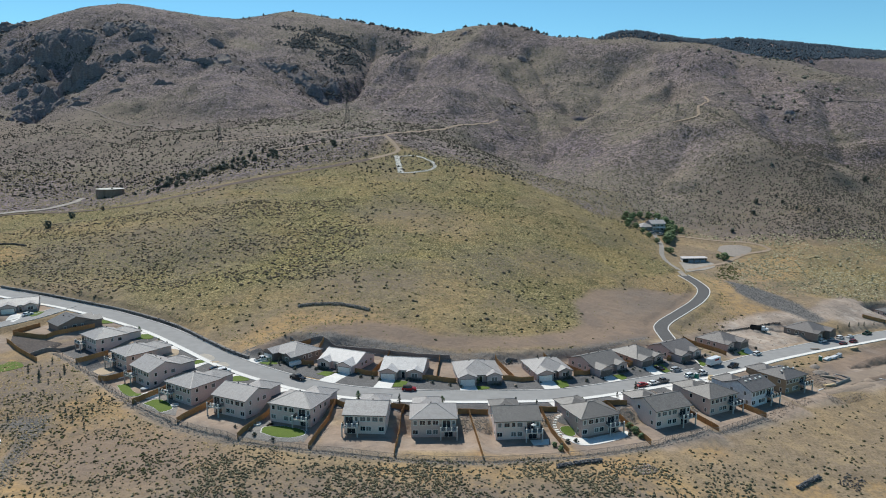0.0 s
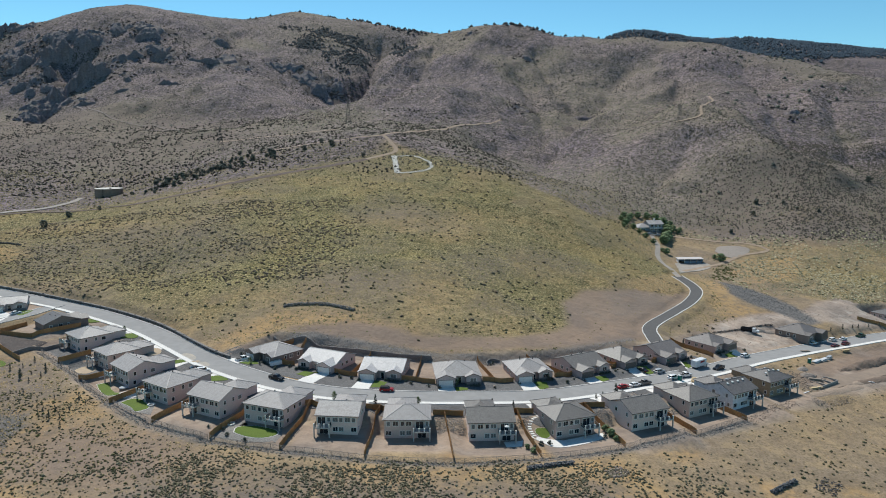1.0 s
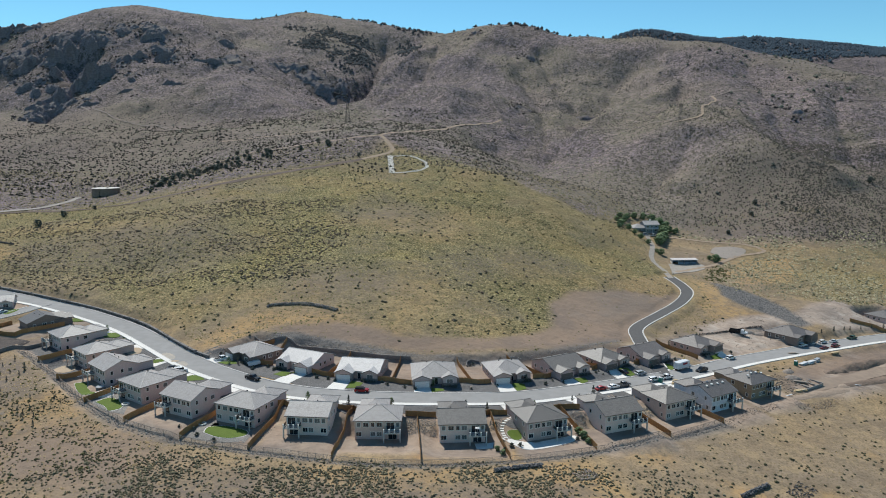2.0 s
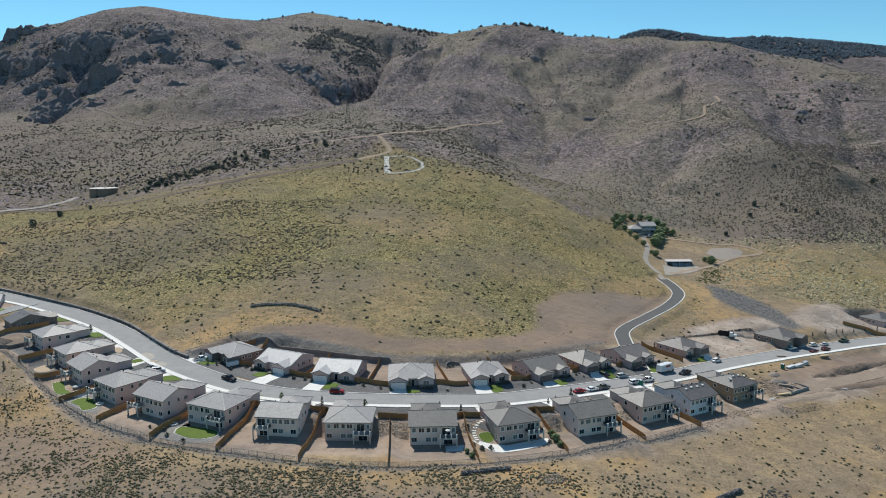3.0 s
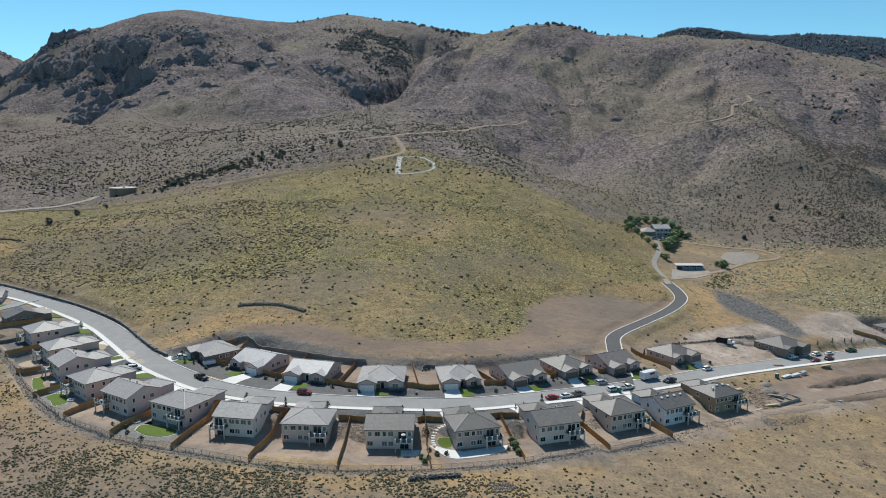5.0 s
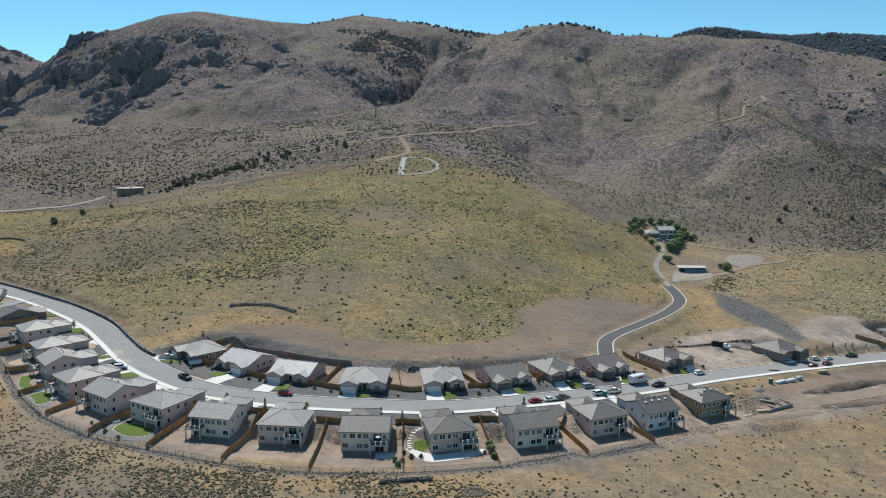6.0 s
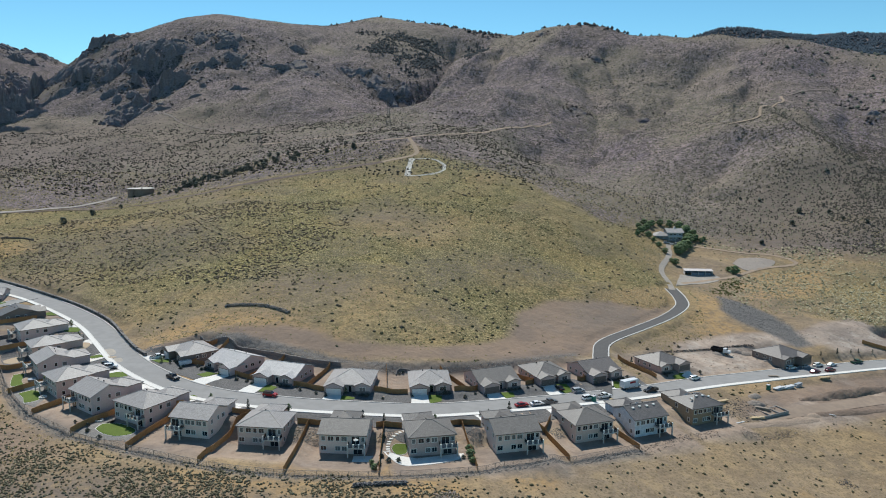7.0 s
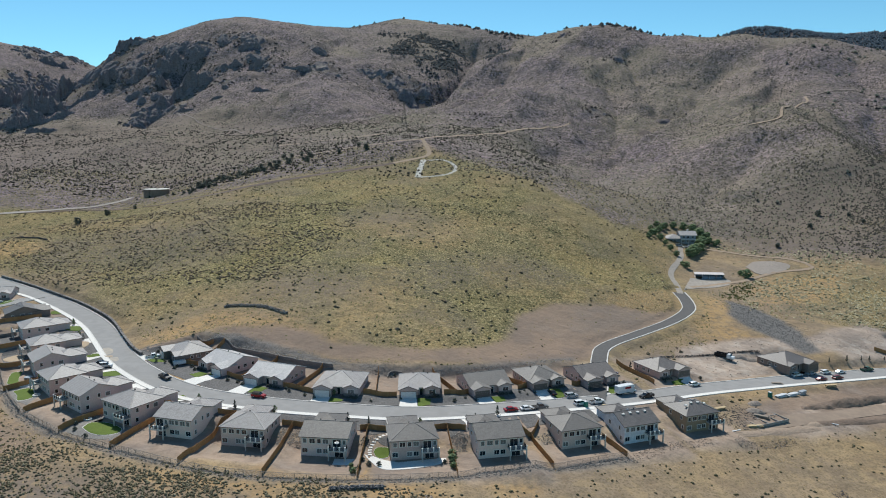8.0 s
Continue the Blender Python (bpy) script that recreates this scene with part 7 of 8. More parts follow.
stones_along("rock_row", [(2.0, 255.6), (18.6, 256.2), (38.8, 262.0), (61.1, 275.1), (87.5, 297.9)], 7, 1.0, (0.08, 0.26), 53, PALE_ROCK, "grey boulders along the back of the yards", 0.05)
stones_along("riprap", WIRE_LINE, 13, 1.1, (0.1, 0.3), 54, GREY_ROCK, "grey riprap outside the wire fence", 0.0, -1.2)
stones_along("riprap", [(105.7, 219.5), (118, 232), (132, 244)], 14, 2.2, (0.08, 0.26), 55, CLOD, "pale broken rock on a fill slope", 0.35, 0.0)
stones_along("rock_wall_stones", [(-62, 297), (-55, 298.5), (-44, 298), (-31, 292.5)], 26, 0.9, (0.18, 0.42), 56, GREY_ROCK, "low curved grey rock wall on the hill foot", 0.9)
stones_along("rock_wall_stones", [(-262, 402), (-252, 401.3), (-244, 400.4), (-234.5, 396)], 16, 0.5, (0.18, 0.4), 71, DARK_ROCK, "low curved dark rock wall on the slope", 0.8)
stones_along("rock_wall_stones", [(30.5, 178.5), (37, 181), (43.5, 183)], 30, 0.7, (0.2, 0.42), 57, RUBBLE, "low grey rock check dam in the field", 0.9)
stones_along("rock_wall_stones", [(96, 179.5), (101, 184), (106, 188)], 30, 0.6, (0.2, 0.42), 58, RUBBLE, "low grey rock check dam in the field", 0.9)
stones_along("rock_pile", [(52, 178), (57, 181)], 30, 2.2, (0.15, 0.4), 59, CLOD, "heap of broken rock in the field", 0.3)
stones_along("rock_pile", [(112, 184), (118, 190)], 16, 2.6, (0.12, 0.35), 60, DARK_ROCK, "heap of dark broken rock in the field", 0.4)
stones_along("rock_pile", [(164, 228), (168, 231)], 14, 2.4, (0.12, 0.3), 64, DARK_ROCK, "loose dark rocks strewn in the field", 0.1)
stones_along("rock_lining", [(-137, 206), (-130, 208.5), (-123.5, 206.5), (-121.5, 199), (-119.5, 190), (-117, 180), (-114, 172)], 26, 2.6, (0.08, 0.3), 61, GREY_ROCK, "grey rock lining beside a basin")
stones_along("rock_wall_stones", [(118.4, 314.1), (130.7, 320.2), (143.8, 328.2), (156.1, 336.1), (166.6, 341.4)], 14, 0.35, (0.15, 0.34), 62, DARK_ROCK, "low dark rock wall above the building site", 0.8)
stones_along("yard_cobbles", [(-36.5, 191), (-34.5, 199)], 30, 1.4, (0.08, 0.2), 63, GREY_ROCK, "grey cobbles in a side yard")
for k, line in enumerate(([(8.5, 199), (7.0, 207)], [(12.5, 199), (11.5, 207)], [(31.5, 203), (33.0, 210)], [(55.0, 213), (60.0, 212)], [(58.5, 208), (56.0, 215)], [(80.0, 222), (84.0, 226)], [(-50.0, 205), (-56, 200)])):
    stones_along("yard_cobbles", line, 45, 2.2, (0.1, 0.26), 70 + k, GREY_ROCK, "grey cobbles covering a sloping side yard")


def stones_in(name, outline, count, size, seed, material, label):
    rng = np.random.default_rng(seed)
    p = np.array(outline)
    x, y = rng.uniform(p[:, 0].min(), p[:, 0].max(), count), rng.uniform(p[:, 1].min(), p[:, 1].max(), count)
    keep = rng.uniform(0, 1, count) < inside(x, y, outline, 3.5)
    x, y = x[keep], y[keep]
    s = size[0] + (size[1] - size[0]) * rng.beta(1.5, 3, len(x))
    return lumps(name, np.column_stack([x, y, settle(x, y)]), s, 0.5, 0.35, material, label, "rocks", rng, 0.35, True)


stones_in("rubble_slope", RUBBLE_SLOPE, 9000, (0.07, 0.27), 81, RUBBLE, "grey rubble covering a graded slope")
stones_in("rock_bank", ROCK_BANK, 7500, (0.08, 0.25), 82, GREY_ROCK, "grey rock bank behind the yards")
patch("yard_gravel", [(-171.5, 274.5), (-156, 269), (-147.5, 267), (-151, 258), (-149, 250.5), (-158, 258), (-167, 266)], MULCH, "dark brown mulch slope between fences", "gravel", 0.08, False)


def mound(x, y, long, wide, high, turn, seed, label, material):
    """A heap of tipped soil with an uneven top."""
    rng = np.random.default_rng(seed)
    a = radians(turn)
    n = max(17, int(long * 1.6))
    u, v = np.meshgrid(np.linspace(-1.15, 1.15, n) * long, np.linspace(-1.15, 1.15, 17) * wide)
    px, py = x + u * math.cos(a) - v * math.sin(a), y + u * math.sin(a) + v * math.cos(a)
    up = high * (1 - (u / long) ** 2 - (v / wide) ** 2) + 0.55 * high * fbm(px / 3.4, py / 3.4, 3, seed) + rng.uniform(-0.04, 0.04, u.shape)
    k = np.arange(17 * n).reshape(17, n)
    faces = np.stack([k[:-1, :-1], k[:-1, 1:], k[1:, 1:], k[1:, :-1]], -1).reshape(-1, 4)
    ob = from_arrays("dirt_mound", np.stack([px, py, settle(px, py) + np.clip(up, -0.5, 9)], -1).reshape(-1, 3), faces, material)
    return tagged(ob, label, "dirt mound", "dirt mounds")


DARK_SOIL = surface("dark_brown_soil", (0.215, 0.155, 0.115), (0.15, 0.11, 0.085), 1.5, 0.3, 0.95, relief=0.5)
SOIL = surface("tipped_brown_soil", (0.36, 0.275, 0.205), (0.27, 0.205, 0.155), 1.5, 0.3, 0.95, relief=0.5)
GREY_SOIL = surface("tipped_grey_soil", (0.30, 0.25, 0.21), (0.21, 0.178, 0.153), 1.5, 0.3, 0.95, relief=0.5)
for k, (mx, my, ml, mw, mh, turn) in enumerate(((156, 262, 9, 2.2, 0.4, 25), (146, 256.5, 8, 1.8, 0.3, 28), (165, 267, 7, 2.0, 0.35, 30), (171, 273, 5, 1.6, 0.3, 35))):
    mound(mx, my, ml, mw, mh, turn, 400 + k, "long mound of brown dirt beside a graded strip", SOIL)
for k, (mx, my, ml, mw, mh, turn) in enumerate(((152, 280, 3, 2, 1.2, 40), (151, 273.5, 3.4, 2.2, 1.3, 10), (156, 332, 5, 2.4, 1.1, 25), (163, 334, 4, 2.0, 1.0, 20), (150, 327, 4, 2.4, 0.9, 30), (172, 326, 4, 2, 0.9, 20))):
    mound(mx, my, ml, mw, mh, turn, 420 + k, "mound of grey-brown dirt on the building site", GREY_SOIL)

mound(193, 302, 30, 3.2, 1.7, 36, 440, "long dark bank of cut earth along a graded strip", DARK_SOIL)
mound(186, 282, 20, 2.2, 0.7, 30, 441, "low bank of earth edging the field", DARK_SOIL)
mound(169.5, 325.2, 3.6, 1.6, 1.1, -30, 442, "mound of broken rubble beside a driveway", GREY_SOIL)


def sand_spill(x, y, r, label):
    """A low heap of sand spread by tyres."""
    n, rings = 20, 5
    verts, faces = [(x, y, float(settle(x, y)) + 0.45)], []
    for k in range(1, rings + 1):
        f = k / rings
        for j in range(n):
            a = 2 * math.pi * j / n
            q = r * f * (1 + 0.25 * math.sin(3 * a + x) + 0.12 * math.sin(7 * a))
            px, py = x + q * 1.3 * math.cos(a), y + q * 0.8 * math.sin(a)
            verts.append((px, py, float(settle(px, py)) + 0.16 + 0.3 * (1 - f) ** 1.5))
    faces += [(0, 1 + j, 1 + (j + 1) % n) for j in range(n)]
    for k in range(rings - 1):
        faces += [(1 + k * n + j, 1 + (k + 1) * n + j, 1 + (k + 1) * n + (j + 1) % n, 1 + k * n + (j + 1) % n) for j in range(n)]
    return tagged(from_arrays("sand_heap", verts, faces, TAN_GRAVEL, True), label, "sand heap", kind="stuff")


patch("sand_smear", [(-90.1, 250.9), (-89.4, 255.0), (-86.2, 254.0), (-83.4, 250.8), (-83.6, 247.8), (-87.0, 248.6)], SAND_DUST, "tan sand smeared by tyres over the asphalt", "sand", 0.135)
patch("sand_smear", [(-80.6, 245.2), (-78.4, 246.4), (-75.6, 243.0), (-77.6, 241.8)], SAND_DUST, "tan sand smeared by tyres over the asphalt", "sand", 0.135)
sand_spill(-82.5, 246.0, 1.6, "tan sand spilled at the edge of the street")
stones_along("loose_clods", [(140, 246), (150, 251), (160, 258)], 16, 2.0, (0.08, 0.25), 67, CLOD, "loose pale clods below the site", 0.2)
stones_in("debris", [(136, 262), (142, 272), (152, 278), (158, 272), (152, 262), (144, 257)], 900, (0.1, 0.45), 84, DARK_ROCK, "dark broken debris round a begun house")
stones_in("spoil", [(128, 246), (140, 252), (158, 258), (176, 272), (190, 286), (186, 276), (165, 256), (146, 246)], 1500, (0.06, 0.26), 85, CLOD, "clods of earth along the graded strip")
stones_in("spoil", BUILDING_SITE, 1400, (0.1, 0.4), 83, CLOD, "clods of spoil on the building site")

# ---------------------------------------------------------------- vehicles
PAINTWORK = {n: plain("car_paint_" + n, c, 0.28, 0.1) for n, c in {"white": (0.75, 0.75, 0.74), "silver": (0.42, 0.43, 0.44), "black": (0.018, 0.018, 0.02), "red": (0.32, 0.018, 0.02),
                                                              "maroon": (0.14, 0.02, 0.025), "blue": (0.02, 0.045, 0.16), "grey": (0.12, 0.125, 0.13), "green": (0.03, 0.09, 0.06)}.items()}
RUBBER = plain("tyre_rubber", (0.02, 0.02, 0.02), 0.85)
ALLOY = plain("wheel_alloy", (0.45, 0.45, 0.46), 0.35, 0.9)
LAMP_RED = plain("tail_lamp_red", (0.35, 0.02, 0.02), 0.25)
LAMP_CLEAR = plain("head_lamp_clear", (0.7, 0.7, 0.72), 0.15)


def disc(bm, x, y0, y1, z, r, n=14):
    a = [bm.verts.new((x + r * math.cos(2 * math.pi * k / n), y0, z + r * math.sin(2 * math.pi * k / n))) for k in range(n)]
    b = [bm.verts.new((x + r * math.cos(2 * math.pi * k / n), y1, z + r * math.sin(2 * math.pi * k / n))) for k in range(n)]
    for k in range(n):
        bm.faces.new((a[k], a[(k + 1) % n], b[(k + 1) % n], b[k]))
    bm.faces.new(a)
    bm.faces.new(b[::-1])


def wheel(vehicle, x, side, half, r):
    y0, y1 = (half - 0.22, half) if side > 0 else (-half, -half + 0.22)
    bm = bmesh.new()
    disc(bm, 0, y0, y1, 0, r)
    tyre = part("wheel", bm, RUBBER, vehicle)
    tyre.location = (x, 0, r)
    bm = bmesh.new()
    disc(bm, 0, y0 - 0.01 if side < 0 else y0 + 0.02, y1 - 0.02 if side < 0 else y1 + 0.01, 0, r * 0.62, 10)
    part("rim", bm, ALLOY, tyre)


def extruded(profile, half, top_half, z_top, z_low):
    """A side profile swept across the vehicle, drawn in towards the roof."""
    bm = bmesh.new()
    left, right = [], []
    for x, z in profile:
        f = min(max((z - z_low) / (z_top - z_low), 0), 1)
        h = half + (top_half - half) * f
        left.append(bm.verts.new((x, h, z)))
        right.append(bm.verts.new((x, -h, z)))
    n = len(profile)
    for k in range(n):
        j = (k + 1) % n
        bm.faces.new((left[k], left[j], right[j], right[k]))
    bm.faces.new(left[::-1])
    bm.faces.new(right)
    bmesh.ops.recalc_face_normals(bm, faces=bm.faces)
    edges = [e for e in bm.edges if len(e.link_faces) == 2 and e.calc_face_angle(0) > 0.5]
    bmesh.ops.bevel(bm, geom=edges, offset=0.05, segments=1, affect="EDGES")
    return bm


SHAPES = {
    "sedan": dict(long=4.7, half=0.9, belt=0.95, roof=1.45, cabin=((-1.75, 0), (-1.05, 1), (0.35, 1), (1.15, 0)), r=0.33),
    "suv": dict(long=4.7, half=0.95, belt=1.08, roof=1.74, cabin=((-2.2, 0), (-1.95, 1), (0.45, 1), (1.15, 0)), r=0.38),
    "pickup": dict(long=5.7, half=0.98, belt=1.12, roof=1.86, cabin=((-0.75, 0), (-0.6, 1), (0.75, 1), (1.35, 0)), r=0.41),
}


def vehicle(shape, paint, x, y, heading, label):
    s = SHAPES[shape]
    h = s["long"] / 2
    top = thing(shape if shape != "suv" else "sport_utility_car", pose(x, y, ground_for_car(x, y), 0, 0, heading), label, "car" if shape != "pickup" else "pickup truck", "parked vehicles")
    b = s["belt"]
    body = [(-h, 0.42), (-h + 0.05, b - 0.1), (-h + 0.2, b), (h - 1.0 if shape != "pickup" else h - 1.1, b), (h - 0.15, b - 0.16), (h, 0.62), (h - 0.03, 0.32), (-h + 0.1, 0.3)]
    part("body", extruded(body, s["half"], s["half"] - 0.06, b, 0.3), PAINTWORK[paint], top)
    c = [(u, b - 0.02 + (s["roof"] - b - 0.05) * v) for u, v in s["cabin"]]
    part("glasshouse", extruded(c[::-1], s["half"] - 0.07, s["half"] - 0.24, s["roof"], b), GLASS, top, "tinted glass")
    (x0, _), (x1, _) = s["cabin"][1:3]
    rh = s["half"] - 0.2
    part("roof", extruded([(x0 - 0.08, s["roof"] - 0.1), (x0, s["roof"]), (x1, s["roof"]), (x1 + 0.1, s["roof"] - 0.1)], rh + 0.03, rh - 0.05, s["roof"], s["roof"] - 0.1), PAINTWORK[paint], top)
    for sx in (1, -1):
        for u in (x0 - 0.02, (x0 + x1) / 2):
            part("pillar", blocks((u - 0.04, u + 0.04, sx * (s["half"] - 0.16) - 0.05, sx * (s["half"] - 0.16) + 0.05, b - 0.02, s["roof"] - 0.06)), PAINTWORK[paint], top)
        part("headlight", blocks((h - 0.2, h - 0.03, sx * (s["half"] - 0.3) - 0.16, sx * (s["half"] - 0.3) + 0.16, 0.66, 0.8)), LAMP_CLEAR, top, "clear headlight")
        part("tail_light", blocks((-h - 0.005, -h + 0.1, sx * (s["half"] - 0.18) - 0.1, sx * (s["half"] - 0.18) + 0.1, 0.68, 0.92)), LAMP_RED, top, "red tail light")
        for u in (-h + 0.95, h - 0.95):
            wheel(top, u, sx, s["half"] + 0.01, s["r"])
    if shape == "pickup":
        part("cargo_bed", blocks((-h + 0.14, -0.9, -s["half"] + 0.16, s["half"] - 0.16, b - 0.03, b + 0.006)), RUBBER, top, "black bed liner")
        part("tailgate", blocks((-h - 0.02, -h + 0.08, -s["half"] + 0.1, s["half"] - 0.1, 0.6, b + 0.03)), PAINTWORK[paint], top)
    part("bumper", blocks((h - 0.12, h + 0.05, -s["half"] + 0.12, s["half"] - 0.12, 0.4, 0.6)), IRON if shape == "pickup" else PAINTWORK[paint], top)
    return top


def ground_for_car(x, y):
    """Vehicles stand on the street's surface, or on the ground and its paving."""
    d, k = from_line(np.array([x]), np.array([y]), STREET_LINE)
    if d[0] < 4.8:
        return float(np.interp(k[0], np.arange(len(STREET_LINE)), street_z)) + 0.005
    return float(settle(x, y)) + 0.13


def along(x, y, turn=0.0):
    """The street's direction at a place, in degrees."""
    k = int(from_line(np.array([x]), np.array([y]), STREET_LINE)[1][0])
    t = STREET_LINE[min(k + 1, len(STREET_LINE) - 1)] - STREET_LINE[k]
    return math.degrees(math.atan2(t[1], t[0])) + turn


vehicle("pickup", "black", -49.2, 231.6, along(-49, 232), "black pickup truck parked at the kerb")
vehicle("pickup", "white", -66.0, 250.2, 45, "white pickup truck parked in a driveway")
jeep = vehicle("suv", "red", -11.2, 225.0, along(-11, 225), "red sport utility car with a black roof at the kerb")
for piece in jeep.children:
    if piece.name.split(".")[0] in ("roof", "pillar"):
        piece.data.materials[0] = RUBBER
vehicle("suv", "white", -75.6, 236.0, 20, "white sport utility car in a driveway")
vehicle("sedan", "black", -79.0, 238.2, 24, "black sedan parked in a driveway")
vehicle("sedan", "red", 69.6, 238.6, along(70, 239), "red sedan parked at the kerb")
vehicle("sedan", "white", 74.4, 241.4, along(74, 241), "white sedan parked at the kerb")
vehicle("pickup", "grey", 78.4, 244.0, along(78, 244), "grey pickup truck with white cover at the kerb")
vehicle("suv", "silver", 88.2, 259.2, along(88, 259), "silver sport utility car at the kerb")
vehicle("sedan", "black", 81.6, 258.8, 121, "black sedan parked in a driveway")
vehicle("suv", "white", 91.4, 252.4, along(91, 252), "white sport utility car at the kerb")
vehicle("pickup", "white", 96.8, 256.0, along(97, 256), "white pickup truck at the kerb")
vehicle("pickup", "black", 114.0, 269.0, along(114, 269, 180), "black pickup truck on the street")
vehicle("suv", "white", 133.0, 290.6, along(133, 291), "white sport utility car near a driveway")
vehicle("suv", "white", 176.6, 320.8, along(177, 321), "white sport utility car at the kerb")
vehicle("sedan", "silver", 183.2, 325.4, along(183, 325), "silver sedan at the kerb")
vehicle("suv", "white", 190.0, 329.6, along(190, 330), "white sport utility car at the kerb")
vehicle("sedan", "white", 196.6, 332.8, along(197, 333), "white sedan at the kerb")
vehicle("sedan", "maroon", 185.2, 318.4, along(185, 318), "maroon sedan on the street")
vehicle("suv", "maroon", 192.6, 323.0, along(193, 323), "maroon sport utility car on the street")
vehicle("pickup", "green", 209.4, 340.6, along(209, 341), "dark green pickup truck at the kerb")
vehicle("sedan", "blue", 103.4, 285.4, 70, "blue sedan parked in the lane")
vehicle("sedan", "white", -178.0, 296.6, 60, "white sedan in a driveway")


def box_truck(x, y, heading):
    top = thing("box_truck", pose(x, y, ground_for_car(x, y), 0, 0, heading), "white rental box truck with a red stripe", "truck", "parked vehicles")
    part("cargo_box", extruded([(-4.2, 0.95), (-4.2, 3.5), (1.6, 3.5), (1.6, 0.95)], 1.2, 1.2, 3.5, 0.95), PAINTWORK["white"], top)
    for y0 in (-1.212, 1.204):
        part("stripe", blocks((-1.4, 1.2, y0, y0 + 0.008, 2.3, 3.0)), PAINTWORK["red"], top, "red painted stripe")
    part("over_cab", extruded([(1.6, 2.4), (1.6, 3.5), (2.7, 3.4), (2.9, 2.5)], 1.15, 1.05, 3.5, 2.4), PAINTWORK["white"], top)
    part("cab", extruded([(1.65, 0.5), (1.65, 2.35), (2.7, 2.35), (3.25, 1.45), (3.95, 1.3), (4.05, 0.5)], 1.0, 0.9, 2.35, 0.5), PAINTWORK["white"], top)
    part("windscreen", extruded([(2.76, 2.25), (3.22, 1.5), (3.26, 1.5), (2.8, 2.27)], 0.85, 0.8, 2.3, 1.4), GLASS, top)
    part("chassis", blocks((-4.2, 3.6, -0.45, 0.45, 0.5, 0.9)), IRON, top)
    for sx in (1, -1):
        for u in (-2.6, 3.05):
            wheel(top, u, sx, 1.08, 0.44)
        part("headlight", blocks((3.98, 4.07, sx * 0.75 - 0.15, sx * 0.75 + 0.15, 0.85, 1.05)), LAMP_CLEAR, top, "clear headlight")
    return top


box_truck(107.0, 270.2, along(107, 270))


def dump_truck(x, y, heading):
    top = thing("dump_truck", pose(x, y, float(settle(x, y)), 0, 0, heading), "white dump truck with a dark steel bed", "truck", "parked vehicles")
    bed = bmesh.new()
    for b in ((-4.0, 0.9, -1.2, 1.2, 1.15, 1.3), (-4.0, 0.9, -1.2, -1.1, 1.3, 2.4), (-4.0, 0.9, 1.1, 1.2, 1.3, 2.4), (0.8, 0.9, -1.1, 1.1, 1.3, 2.6), (-4.0, -3.9, -1.1, 1.1, 1.3, 2.2)):
        box(bed, *b)
    part("dump_bed", bed, IRON, top, "dark steel dump bed")
    part("cab", extruded([(1.1, 0.7), (1.1, 2.5), (2.3, 2.5), (2.7, 1.8), (3.9, 1.65), (4.0, 0.7)], 1.1, 1.0, 2.5, 0.7), PAINTWORK["white"], top)
    part("windscreen", extruded([(2.38, 2.42), (2.7, 1.86), (2.75, 1.86), (2.43, 2.44)], 0.9, 0.88, 2.4, 1.8), GLASS, top)
    part("chassis", blocks((-4.0, 3.7, -0.45, 0.45, 0.7, 1.12)), IRON, top)
    for sx in (1, -1):
        for u in (-3.1, -1.9, 3.0):
            wheel(top, u, sx, 1.12, 0.5)
    return top


dump_truck(150.0, 327.5, -32)

# ---------------------------------------------------------------- trees that stand singly
BROAD = tree("tree", pose(0, 0, -90), 5.8, 6.4, "broad", "leafy green tree beside the farmhouse", 1)
SAPLING = tree("tree", pose(0, 0, -90), 3.0, 1.5, "broad", "young street tree in a front yard", 2)
SPIRE = tree("tree", pose(0, 0, -90), 3.2, 1.4, "spire", "young dark conifer planted near the street", 3)
JUNIPERS = [tree("juniper_tree", pose(0, 0, -90), 4.6, 4.6, "juniper", "dark juniper on the slope above the track", 4), tree("juniper_tree", pose(0, 0, -90), 3.4, 3.8, "juniper", "dark juniper on the slope above the track", 5)]


def plant(pattern, x, y, scale=1.0, label="", group="", turn=0.0):
    ob = copy_thing(pattern, pose(x, y, float(settle(x, y)) - 0.05, 0, 0, turn) @ Matrix.Scale(scale, 4))
    return tagged(ob, label, "", group)


rng = random.Random(5)
for x, y in ((-122.3, 278.0), (-109.4, 265.0), (-59.4, 221.1), (-38.7, 217.0), (-26.9, 215.6), (-0.2, 213.5), (44.6, 217.5), (-62.0, 246.0), (12.0, 232.5), (-146.8, 291.5)):
    plant(SAPLING, x, y, rng.uniform(0.8, 1.1), "", "street trees", rng.uniform(0, 360))
for x, y in ((-13.7, 213.9), (23.0, 214.4), (29.6, 214.2), (57.5, 224.5), (60.0, 226.0), (65.9, 233.0), (35.8, 260.0), (-59.0, 246.8), (5.2, 231.8), (44.0, 240.0), (110, 300), (-105.0, 262)):
    plant(SPIRE, x, y, rng.uniform(0.7, 1.15), "", "young conifers", rng.uniform(0, 360))
for x, y in ((209.9, 349.0), (213.7, 350.8), (221.0, 354.5), (228.5, 358.3), (202.8, 345.1), (194.4, 340.2), (236, 361)):
    plant(SPIRE, x, y, rng.uniform(0.65, 0.95), "slim young tree on the bare verge", "verge trees", rng.uniform(0, 360))
